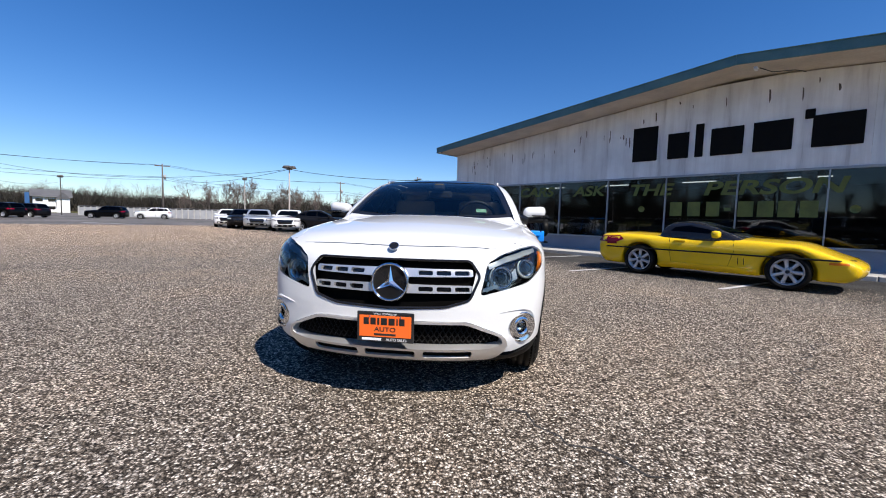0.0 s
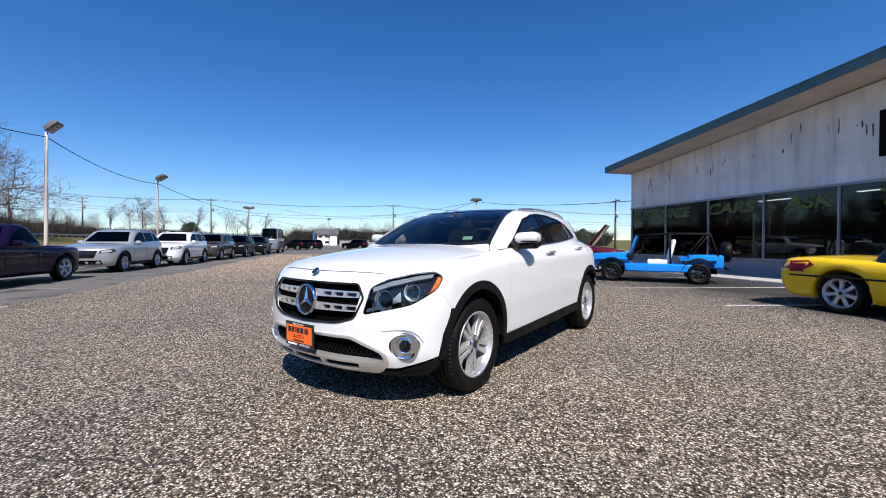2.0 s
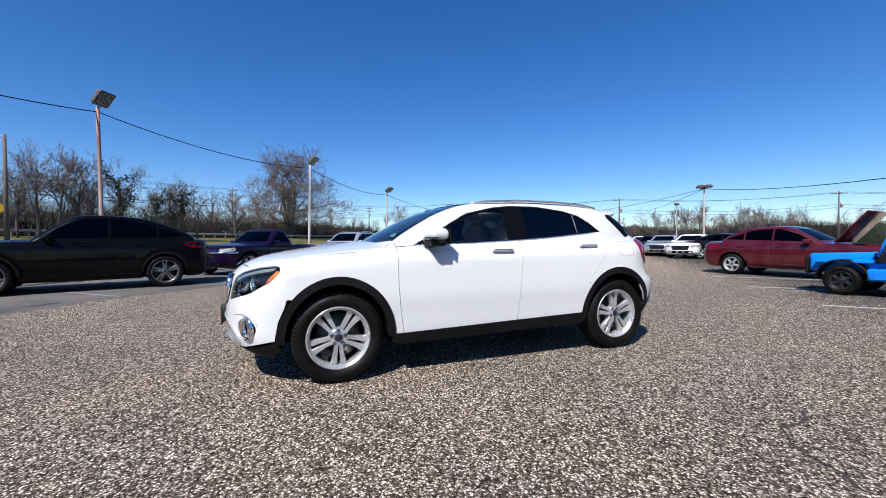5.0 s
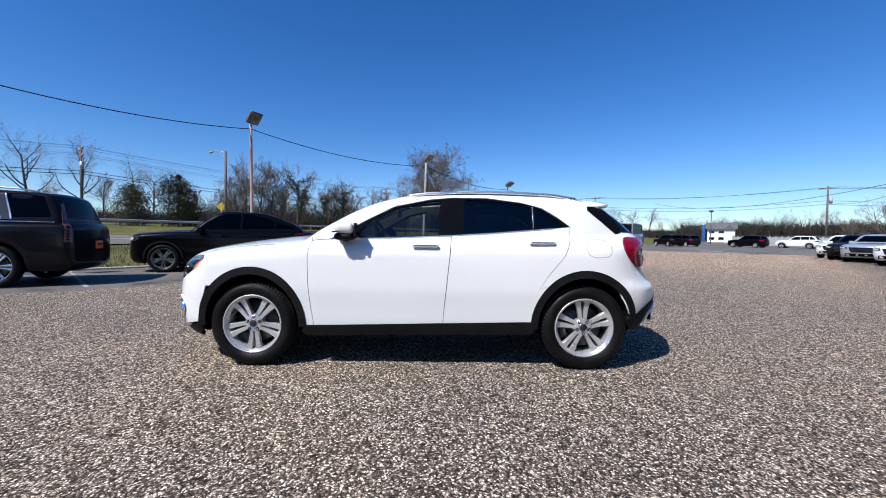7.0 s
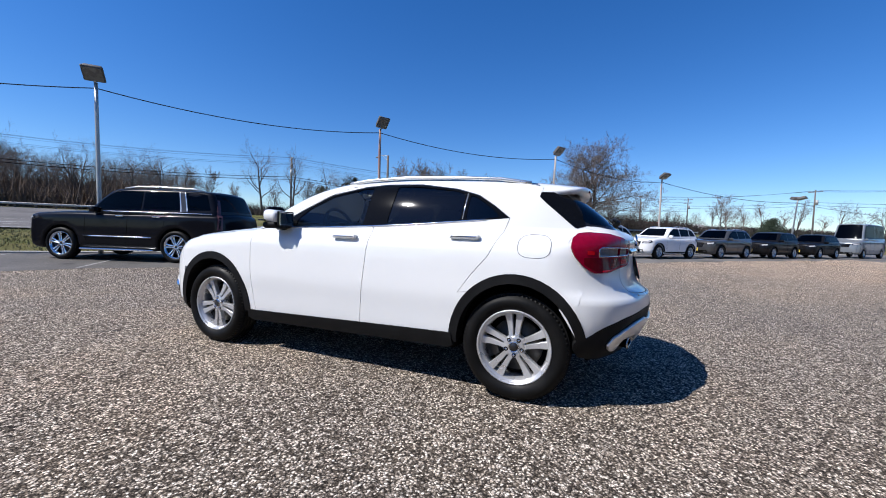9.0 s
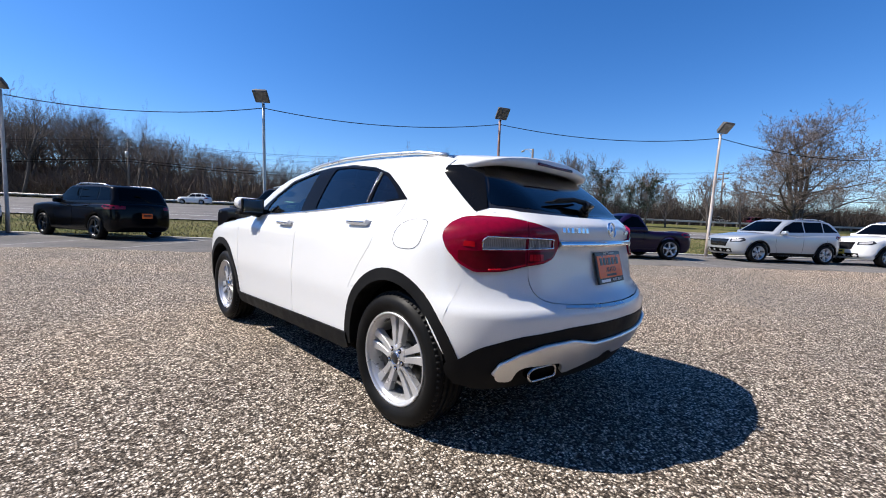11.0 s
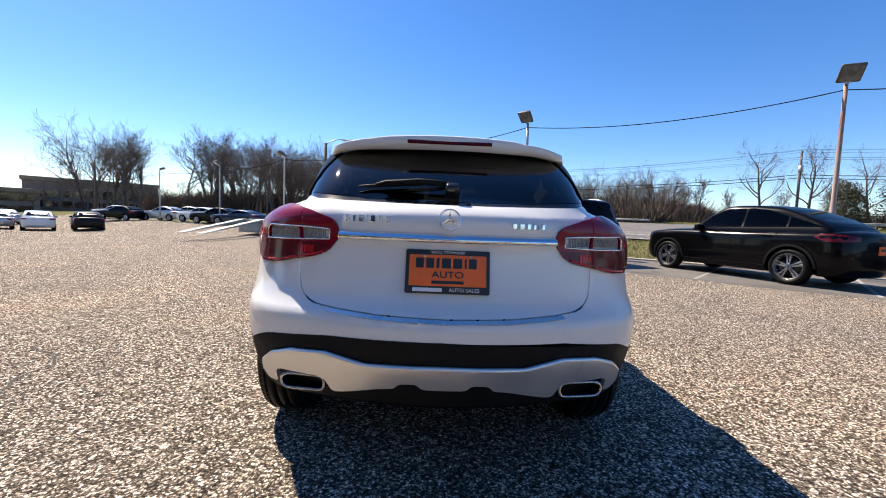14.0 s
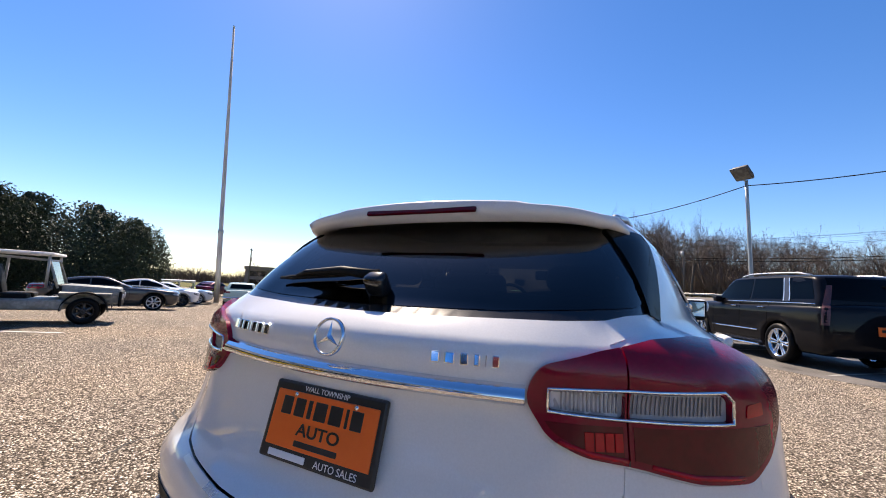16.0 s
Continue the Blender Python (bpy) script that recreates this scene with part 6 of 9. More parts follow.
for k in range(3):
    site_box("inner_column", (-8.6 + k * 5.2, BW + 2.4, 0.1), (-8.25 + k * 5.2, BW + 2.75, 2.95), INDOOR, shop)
site_box("service_counter", (-6.5, BW + 5.0, 0.1), (-2.0, BW + 5.7, 1.1), surface("pale_counter", (0.3, 0.3, 0.29), (0.45, 0.44, 0.42), 0.5, 3, 40), shop, 0.03)
TUBE = bpy.data.materials.new("fluorescent_tube")
TUBE.use_nodes = True
TUBE.node_tree.nodes["Principled BSDF"].inputs["Emission Color"].default_value = (1.0, 0.97, 0.9, 1)
TUBE.node_tree.nodes["Principled BSDF"].inputs["Emission Strength"].default_value = 2.5
for k in range(5):
    for j in range(2):
        tagged(site_box("ceiling_light", (-9 + k * 3.4, BW + 2.0 + j * 3, 2.92), (-7.8 + k * 3.4, BW + 2.15 + j * 3, 2.95), TUBE), "slim lit fluorescent ceiling light in the showroom", "ceiling light", "showroom lights")
# gable roof with deep eave
roof_pts = [A0 - 0.12, APEX_A, A1 + 0.4]
ev, ef = [], []
for a in roof_pts:
    z = roof_z(a)
    ev += [(a, 9.98, z), (a, 9.98, z + 0.2), (a, BW + DEPTH, z + 0.2), (a, BW + DEPTH, z)]
for i in range(2):
    k = i * 4
    ef += [(k + 1, k + 5, k + 6, k + 2), (k + 3, k + 2, k + 6, k + 7), (k, k + 3, k + 7, k + 4)]
ef += [(0, 1, 2, 3), (8, 11, 10, 9)]
rf = raw("roof_slab", ev, ef, SOFFIT, shop, "stained pale soffit", smooth=False)
rf.matrix_local = SITE
for a, b in ((A0 - 0.14, APEX_A - 0.004), (APEX_A + 0.004, A1 + 0.4)):
    za, zb = roof_z(a), roof_z(b)
    v = [(a, 9.93, za - 0.02), (b, 9.93, zb - 0.02), (b, 9.93, zb + 0.23), (a, 9.93, za + 0.23), (a, 9.977, za - 0.02), (b, 9.977, zb - 0.02), (b, 9.977, zb + 0.23), (a, 9.977, za + 0.23)]
    ob = raw("fascia_board", v, [(0, 1, 2, 3), (5, 4, 7, 6), (0, 4, 5, 1), (3, 2, 6, 7), (1, 5, 6, 2), (4, 0, 3, 7)], FASCIA, shop, "faded teal metal fascia", smooth=False)
    ob.matrix_local = SITE
    tp = [(a, 9.9, za + 0.23), (b, 9.9, zb + 0.23), (b, 10.4, zb + 0.245), (a, 10.4, za + 0.245)]
    ob = raw("roof_edge", tp + [(x, y, z - 0.012) for x, y, z in tp], [(0, 1, 2, 3), (7, 6, 5, 4), (0, 4, 5, 1), (1, 5, 6, 2), (2, 6, 7, 3), (3, 7, 4, 0)], FASCIA, shop, smooth=False)
    ob.matrix_local = SITE
side_f = [(A0 - 0.16, 9.93), (A0 - 0.12, 9.93), (A0 - 0.12, BW + DEPTH), (A0 - 0.16, BW + DEPTH)]
za = roof_z(A0 - 0.12)
ob = raw("side_fascia", [(x, y, za - 0.02) for x, y in side_f] + [(x, y, za + 0.23) for x, y in side_f], [(0, 1, 5, 4), (1, 2, 6, 5), (2, 3, 7, 6), (3, 0, 4, 7), (4, 5, 6, 7), (3, 2, 1, 0)], FASCIA, shop, smooth=False)
ob.matrix_local = SITE
# flaked paint streaks on the white boards
FLAKE = surface("bare_flaked_wood", (0.06, 0.05, 0.045), (0.2, 0.17, 0.15), 0.9, 8, 60)
rs = random.Random(11)
fl_pieces = []
for k in range(46):
    a = rs.uniform(-10.4, -2.5) if k < 30 else rs.uniform(-2.5, 8)
    z = rs.uniform(0.0, 0.75)
    top = roof_z(a) - 0.25 - z if k < 30 else roof_z(a) - 0.2 - z * 0.4
    h, w = rs.uniform(0.1, 0.42), rs.uniform(0.008, 0.03)
    q = [(a - w, BW - 0.003, top), (a + w * 0.4, BW - 0.003, top - 0.02), (a + w, BW - 0.003, top - h * 0.6), (a + w * 0.2, BW - 0.003, top - h), (a - w * 0.6, BW - 0.003, top - h * 0.8)]
    fl_pieces.append((q, [(0, 4, 3, 2, 1)]))
ob = merged("flaked_paint", fl_pieces, FLAKE, shop, smooth=False)
ob.matrix_local = SITE
# sign: black cut-out name shapes as plain blocks
SIGN_BLACK = surface("black_sign_board", (0.004, 0.004, 0.0045), (0.01, 0.01, 0.01), 0.8, 5, 60, spec=0.1)
sign = tagged(empty("shop_sign"), "large black cut-out sign shapes on the white wall", "sign")
for a, w, h in ((-2.0, 0.78, 1.12), (-1.0, 0.6, 0.8), (-0.42, 0.22, 1.0), (0.28, 0.8, 0.8), (1.32, 0.85, 0.82), (2.06, 0.2, 0.25), (2.6, 0.95, 0.82)):
    z0 = 3.2 if w > 0.2 or h > 0.5 else 3.95
    ob = site_box("sign_bar", (a - w / 2, BW - 0.045, z0), (a + w / 2, BW - 0.004, z0 + h), SIGN_BLACK, sign, 0.02)
# window lettering in faded yellow paint
LETTER = surface("faded_yellow_window_paint", (0.085, 0.1, 0.022), (0.17, 0.19, 0.05), 0.8, 3, 30)
script = tagged(empty("window_lettering"), "faded yellow painted lettering on the shop windows", "lettering")


def on_glass(a, z):
    return SITE @ Matrix.Translation((a, BW + 0.018, z)) @ pose(0, 0, 0, 90, 0, 0)


for text, a, z, size, sq in (("JUST NICE", -9.2, 2.27, 0.5, 1.25), ("CARS", -6.2, 2.27, 0.5, 1.35), ("ASK", -3.9, 2.25, 0.5, 1.3), ("THE", -1.75, 2.22, 0.52, 1.4), ("PERSON", 1.35, 2.2, 0.56, 1.5), ("YOU", 5.0, 2.2, 0.56, 1.4)):
    words("lettering", text, size, on_glass(a, z), LETTER, script, 0.001, sq, 0.016, 0.2)
for a, w in ((-0.95, 0.34), (-0.45, 0.34), (0.05, 0.34), (0.42, 0.16), (0.85, 0.36), (1.3, 0.36), (1.75, 0.36), (2.2, 0.36)):
    ob = site_box("number_bar", (a - w / 2, BW + 0.014, 1.38 if w > 0.2 else 1.55), (a + w / 2, BW + 0.022, 1.82 if w > 0.2 else 1.64), LETTER, script)
for a in (-2.0, 3.05):
    vs, fs = lathe([(0.0, 0.0), (0.1, 0.0), (0.1, -0.004)], 20, "z")
    ob = raw("dot", [(a + p.x, BW + 0.018 + p.z, 1.6 + p.y) for p in vs], fs, LETTER, script)
    ob.matrix_local = SITE
# camera bullet and cable under the eave
lampcam = tagged(empty("wall_camera"), "small white camera with a loose cable under the eave", "camera unit")
boxed("housing", (-0.04, -0.1, -0.04), (0.04, 0.1, 0.04), WHITE_PRINT, lampcam, 0.02, m=SITE @ Matrix.Translation((1.0, 10.15, 5.2)))
tube("cable", [at(1.05, 10.3, 5.25), at(1.3, 10.5, 5.14), at(1.7, 10.9, 5.2), at(1.9, 11.15, 5.18)], 0.012, PLATE_BLACK, lampcam, 5)



# ---------------------------------------------------------------- other vehicles
def car_spec(L=4.5, W=1.84, H=1.65, wb=2.68, hood=0.95, belt=1.0, fo=None, cowl=-0.75, top=-0.05, btop=1.4, bbase=1.9, rear=None, floor=0.24, tumble=0.2, over=None, roundness=1.0):
    yf = -wb / 2 - (fo if fo else (L - wb) * 0.48)
    yr = yf + L
    w = W / 2
    rear = rear or belt + 0.04
    s = dict(
        floor=floor,
        wide=((yf, w * 0.92), (-wb / 2, w), (0.0, w * 0.99), (wb / 2, w), (yr, w * 0.92)),
        section=((floor, 0.93), (0.45, 0.985), (0.65, 1.0), (belt - 0.12, 0.992), (belt, 0.968), (belt + 0.12, 0.9)),
        nose=((floor, yf + 0.12), (0.4, yf + 0.01), (0.6, yf), (hood - 0.12, yf + 0.03), (hood, yf + 0.12), (hood + 0.15, yf + 0.5)),
        nose_bow=0.26 * roundness, nose_round=0.2 * roundness,
        tail=((floor, yr - 0.14), (0.42, yr - 0.01), (0.65, yr), (rear - 0.12, yr - 0.04), (rear, yr - 0.1), (rear + 0.12, yr - 0.3)),
        tail_bow=0.2 * roundness, tail_round=0.22 * roundness,
        deck=((yf, hood - 0.06), (yf + 0.2, hood), (cowl, belt + 0.06), (0.0, belt + 0.05), (bbase, rear + 0.02), (yr, rear - 0.01)),
        deck_crown=0.07, deck_round=0.1,
        cabin=((0.5, w - 0.02), (belt, w - 0.045), (belt + 0.2, w - 0.045 - tumble * 0.36), (H, w - 0.045 - tumble)),
        cabin_plan=((cowl, 0.95), (0.0, 1.0), (bbase, 0.94)),
        screen=((0.5, cowl - 0.55), (belt + 0.03, cowl), (H, top)), screen_bow=0.15,
        back=((0.5, bbase + 0.12), (rear, bbase), (H, btop)), back_bow=0.1,
        roof=((top - 0.5, H - 0.08), (top * 0.65 + btop * 0.35, H), (top * 0.3 + btop * 0.7, H - 0.012), (btop + 0.25, H - 0.07)),
        roof_crown=0.06, roof_round=0.09, pillar_round=0.09, back_round=0.1, belt_blend=0.03,
    )
    if over:
        s.update(over)
    info = dict(yf=yf, yr=yr, w=w, wb=wb, H=H, belt=belt, hood=hood, rear=rear, cowl=cowl, top=top, btop=btop, bbase=bbase, floor=floor)
    return s, info


def vehicle(name, label, spec, mt, R=0.34, rim=0.23, style="five", alloy=None, glass_mat=None, panes=3, cell=0.06, roof_mat=None, trim=False, rails=False, plate=None, bed=None, open_hood=False, lamp_mat=None, chrome_bumper=False, category="car", group="", grille_mat=None, side_strip=None, hood_lamps=True, tall_lamps=False):
    s, i = spec
    sh = Shell(s)
    g = glass_mat or DARK_GLASS
    car_ob = tagged(empty(name), label, category, group)
    az, wells = R + 0.005, (-i["wb"] / 2, i["wb"] / 2)

    def lower(x, y, z):
        f = sh.low(x, y, z)
        if bed:
            f = np.maximum(f, -np.maximum.reduce([np.abs(x) - (i["w"] - 0.16), bed[0] - y, y - bed[1], 0.72 - z]))
        if open_hood:
            f = np.maximum(f, -np.maximum.reduce([np.abs(x) - (i["w"] - 0.16), i["yf"] + 0.25 - y, y - i["cowl"] + 0.12, 0.72 - z]))
        for cy in wells:
            f = np.maximum(f, -np.maximum(np.hypot(y - cy, z - az) - R - 0.055, i["w"] - 0.34 - np.abs(x)))
        return f

    v, f = skin_net(lower, (-i["w"] - 0.1, i["yf"] - 0.15, 0.1), (i["w"] + 0.1, i["yr"] + 0.15, max(i["belt"], i["hood"], i["rear"]) + 0.3), cell)
    raw("body", v, f, mt, car_ob)
    if "roof" in s:
        v, f = skin_net(lambda x, y, z: smax(sh.high(x, y, z), i["belt"] - 0.08 - z, 0.02), (-i["w"] - 0.1, i["cowl"] - 0.6, i["belt"] - 0.2), (i["w"] + 0.1, i["bbase"] + 0.3, i["H"] + 0.15), cell)
        raw("cabin", v, f, roof_mat or mt, car_ob)
        bz, tz = i["belt"] + 0.07, i["H"] - 0.1
        rise = (i["rear"] - i["belt"]) * 0.6
        c0, c1, c2, c3 = i["cowl"] + 0.28, i["top"] + 0.16, i["btop"] - 0.12, i["bbase"] - 0.2
        side = [(c0, bz), (c3, bz + rise + 0.03), (c2, tz - 0.04), (c2 - 0.3, tz), (c1, tz - 0.005), (c0 + (c1 - c0) * 0.4, bz + (tz - bz) * 0.55)]
        cuts = [c0 - 0.2] + [c0 + (c3 - c0) * k for k in {1: (), 2: (0.5,), 3: (0.42, 0.76)}[panes]] + [c3 + 0.2]
        poly = densify(side, 0.05)
        for a, b in zip(cuts[:-1], cuts[1:]):
            q = clip_u(list(poly), a + 0.025, b - 0.025)
            if len(q) > 3:
                panel("side_window", sh, "left", q, g, car_ob, both=True, lift=0.004, depth=0.006, step=0.12)
        zs = (i["belt"] + 0.1, i["H"] - 0.1)
        tb = s["cabin"][1][1] - s["cabin"][3][1]
        xw, xt = 0.95 * (i["w"] - 0.05) - 0.13, 0.95 * (i["w"] - 0.05 - tb) - 0.1
        panel("windscreen", sh, "front", [(-xw, zs[0]), (xw, zs[0]), (xt, zs[1]), (-xt, zs[1])], g, car_ob, lift=0.004, depth=0.006, step=0.14)
        zr = i["rear"] + 0.07
        panel("rear_glass", sh, "back", [(-xw + 0.06, zr), (xw - 0.06, zr), (xt, zs[1] - 0.02), (-xt, zs[1] - 0.02)], g, car_ob, lift=0.004, depth=0.006, step=0.14)
    piv = i["wb"] / 2 - 0.1
    hl = lamp_mat or LAMP_DARK
    if hood_lamps:
        h0 = i["hood"]
        for lamp_ob, sgn in zip(panel("headlamp", sh, "nose", [(0.5, h0 - 0.24), (0.52, h0 - 0.13), (0.92, h0 - 0.08), (0.98, h0 - 0.16), (0.85, h0 - 0.22)], hl, car_ob, both=True, lift=0.006, depth=0.01, step=0.12, pivot=piv), (1, -1)):
            lit = [(0.56, h0 - 0.215), (0.57, h0 - 0.15), (0.82, h0 - 0.115), (0.86, h0 - 0.16), (0.78, h0 - 0.2)]
            panel("lamp_reflector", sh, "nose", lit if sgn > 0 else flip_flat(lit), WHITE_LENS, lamp_ob, "silvered lamp reflector", lift=0.012, depth=0.006, step=0.12, pivot=piv)
        gr = panel("grille", sh, "nose", [(-0.36, h0 - 0.4), (0.36, h0 - 0.4), (0.46, h0 - 0.14), (-0.46, h0 - 0.14)], grille_mat or BLACK_GLOSS, car_ob, lift=0.006, depth=0.01, step=0.12, pivot=piv)
        panel("lower_intake", sh, "nose", [(-0.6, 0.32), (0.6, 0.32), (0.55, 0.46), (-0.55, 0.46)], GAP_DARK, car_ob, lift=0.006, depth=0.01, step=0.15, pivot=piv)
    r0 = i["rear"]
    if tall_lamps:
        panel("tail_lamp", sh, "tail", [(0.62, 0.86), (0.6, 1.25), (0.56, 1.62), (0.63, 1.62), (0.68, 1.25), (0.70, 0.86)], lens_glass("pale_red_lens", (0.11, 0.05, 0.055)), car_ob, both=True, lift=0.01, depth=0.015, step=0.1, pivot=piv)
        for sgn in (-1, 1):
            boxed("side_step", (sgn * (i["w"] - 0.03) - 0.07, -0.95, 0.27), (sgn * (i["w"] - 0.03) + 0.07, 0.95, 0.32), CHROME, car_ob, 0.02)
    else:
        panel("tail_lamp", sh, "tail", [(0.5, r0 - 0.2), (0.5, r0 - 0.1), (1.0, r0 - 0.06), (1.1, r0 - 0.13), (0.95, r0 - 0.22)], DEEP_RED if trim else RED_LENS, car_ob, both=True, lift=0.006, depth=0.01, step=0.12, pivot=piv)
    if trim:
        for cy in wells:
            band = [(cy + (R + 0.1) * math.cos(a), az + (R + 0.1) * math.sin(a)) for a in [math.pi * k / 16 for k in range(17)]] + [(cy + (R + 0.05) * math.cos(a), az + (R + 0.05) * math.sin(a)) for a in [math.pi * (16 - k) / 16 for k in range(17)]]
            panel("arch_trim", sh, "left", band, BLACK_TRIM, car_ob, both=True, lift=0.012, depth=0.04, step=0.1)
    y0, y1 = wells[0] + R + 0.1, wells[1] - R - 0.1
    panel("sill", sh, "left", [(y0, i["floor"] + 0.01), (y1, i["floor"] + 0.01), (y1, i["floor"] + 0.13), (y0, i["floor"] + 0.13)], BLACK_TRIM if trim else mt, car_ob, both=True, lift=0.012, depth=0.03, step=0.2)
    for sx in ("left", "right"):
        sg = 1 if sx == "left" else -1
        lines = [[(i["cowl"] + 0.12, i["belt"] + 0.02), (i["cowl"] + 0.1, 0.6), (i["cowl"] + 0.18, i["floor"] + 0.14)], [(i["cowl"] + 1.2, i["belt"] + 0.04), (i["cowl"] + 1.18, 0.6), (i["cowl"] + 1.15, i["floor"] + 0.14)]]
        if panes > 1:
            lines.append([(i["cowl"] + 2.15, i["belt"] + 0.06), (i["cowl"] + 2.12, 0.8), (i["cowl"] + 1.95, 0.62)])
        for ln in lines:
            p, q = sh.cast(*rays(sx, np.array(densify(ln, 0.15)[: -(1 + int(math.dist(ln[-1], ln[0]) / 0.15))] + [ln[-1]])))
            tube("door_seam", [Vector(a) for a in p], 0.004, GAP_DARK, car_ob, 4)
        for yy in (i["cowl"] + 1.0, i["cowl"] + 1.95)[: 2 if panes > 1 else 1]:
            p, q = sh.cast(*rays(sx, np.array([(yy, i["belt"] - 0.08)])))
            boxed("door_handle", (-0.02, -0.1, -0.015), (0.03, 0.1, 0.015), side_strip or mt, car_ob, 0.01, m=Matrix.Translation(p[0]) @ Matrix.Diagonal((sg, 1, 1, 1)))
        p, q = sh.cast(*rays(sx, np.array([(i["cowl"] + 0.38, i["belt"] + 0.06)])))
        boxed("door_mirror", (0.0, -0.07, -0.06), (0.19, 0.07, 0.08), mt, car_ob, 0.045, seg=3, m=Matrix.Translation(p[0]) @ Matrix.Diagonal((sg, 1, 1, 1)))
        if side_strip:
            p, q = sh.cast(*rays(sx, np.array([(y, 0.62) for y in span(y0 + 0.1, y1 - 0.1, 8)])))
            tube("side_moulding", [Vector(a) for a in p], 0.02, side_strip, car_ob, 5)
            if "roof" in s:
                p, q = sh.cast(*rays(sx, np.array([(y, i["belt"] + 0.035) for y in span(i["cowl"] + 0.3, i["bbase"] - 0.15, 8)])))
                tube("belt_moulding", [Vector(a) for a in p], 0.014, side_strip, car_ob, 5)
        if rails:
            p, q = sh.cast(*rays("top", np.array([(sg * (i["w"] - 0.27), y) for y in span(i["top"] + 0.25, i["btop"] - 0.2, 6)])))
            tube("roof_rail", [Vector((a[0], a[1], a[2] + (0.02 if k in (0, 6) else 0.055))) for k, a in enumerate(p)], 0.02, rails if rails is not True else SATIN, car_ob, 6)
        for cy in wells:
            put_wheel(car_ob, sg * (i["w"] - 0.125), cy, az, sg < 0, style, R, rim, alloy, 0.235, turn=random.uniform(0, 70))
    if chrome_bumper:
        for kind, z in (("tail", 0.52), ("nose", 0.5)):
            p, q = sh.cast(*rays(kind, np.array([(u, z) for u in span(-0.9, 0.9, 12)]), piv))
            tube("bumper", [Vector(a) + Vector(b) * 0.03 for a, b in zip(p, q)], 0.07, CHROME, car_ob, 8)
    if plate:
        for kind, zz in ((("tail", min(0.78, i["rear"] - 0.2)), ("nose", 0.5)) if plate == "both" else ((plate, 0.5 if plate == "nose" else min(0.8, i["rear"] - 0.2)),)):
            p, q = sh.cast(*rays(kind, np.array([(0.0, zz)]), piv))
            mm = Matrix.Translation(Vector(p[0]) + Vector((0, 0.012 if kind == "tail" else -0.012, 0)))
            pl = boxed("licence_plate", (-0.16, -0.01, -0.085), (0.16, 0.01, 0.085), ORANGE if kind == "tail" else YELLOW_PLATE, car_ob, 0.004, "orange dealer plate" if kind == "tail" else "yellow plate", m=mm)
            dy = 0.0145 if kind == "tail" else -0.0145
            boxed("plate_bar", (-0.12, dy - 0.002, -0.01), (0.12, dy + 0.002, 0.04), PLATE_BLACK, car_ob, m=mm)
    if open_hood:
        bm = bmesh.new()
        box(bm, (-i["w"] + 0.14, -1.0, -0.02), (i["w"] - 0.14, 0.0, 0.02), 0.015)
        part("open_bonnet", bm, mt, car_ob, "raised bonnet").matrix_local = Matrix.Translation((0, i["cowl"] - 0.14, i["belt"] + 0.05)) @ pose(0, 0, 0, -52)
        boxed("engine", (-0.5, i["yf"] + 0.3, 0.5), (0.5, i["cowl"] - 0.2, 0.82), GAP_DARK, car_ob, 0.05)
    return car_ob


def stand(ob, front, rear, track_w, toward=(1.5, 0.0)):
    """Puts a vehicle on the ground by the near-side front and rear hub places."""
    f, r = Vector((*front, 0)), Vector((*rear, 0))
    d = (f - r).normalized()
    left = Vector((-d.y, d.x, 0))
    mid = (f + r) / 2
    sgn = 1 if left.dot(Vector((*toward, 0)) - mid) > 0 else -1
    c = mid - left * sgn * track_w
    a, b = to_site(c.x, c.y)
    m = Matrix.Translation((c.x, c.y, height(a, b) + 0.004)) @ pose(0, 0, 0, 0, 0, math.degrees(math.atan2(d.y, d.x)) + 90)
    ob.matrix_world = m
    return ob


def along(front, head, wb):
    h = math.radians(head)
    return front, (front[0] - math.cos(h) * wb, front[1] - math.sin(h) * wb)


P_YELLOW = paint("yellow_car_paint", (0.86, 0.56, 0.005), dust=0.02)
P_PURPLE = paint("deep_purple_paint", (0.007, 0.003, 0.02), metal=0.0, coat=0.45, rough=0.3, dust=0.0)
P_SILVER = paint("silver_metallic_paint", (0.42, 0.44, 0.46), metal=0.5)
P_GREY = paint("mid_grey_metallic_paint", (0.05, 0.05, 0.052), metal=0.2, dust=0.02)
P_DARK = paint("charcoal_paint", (0.007, 0.007, 0.008), metal=0.0, coat=0.28, dust=0.0)
P_BLACK = paint("black_car_paint", (0.002, 0.002, 0.0026), dust=0.0, coat=0.24)
P_NAVY = paint("black_blue_metallic_paint", (0.006, 0.006, 0.008), metal=0.0, coat=0.28, dust=0.0)
P_RED = paint("dark_red_metallic_paint", (0.085, 0.004, 0.012), metal=0.3)
P_WHITE2 = paint("white_fleet_paint", (0.74, 0.74, 0.73), dust=0.1)
P_BLUE = paint("bright_blue_paint", (0.012, 0.23, 0.78), dust=0.02)
P_MINT = paint("pale_mint_paint", (0.44, 0.55, 0.49), dust=0.05)
P_LIME = paint("lime_green_paint", (0.32, 0.5, 0.02), dust=0.05)
P_CAMO = surface("grey_green_mottled_paint", (0.1, 0.11, 0.1), (0.36, 0.37, 0.35), 0.5, 2.5, 20)

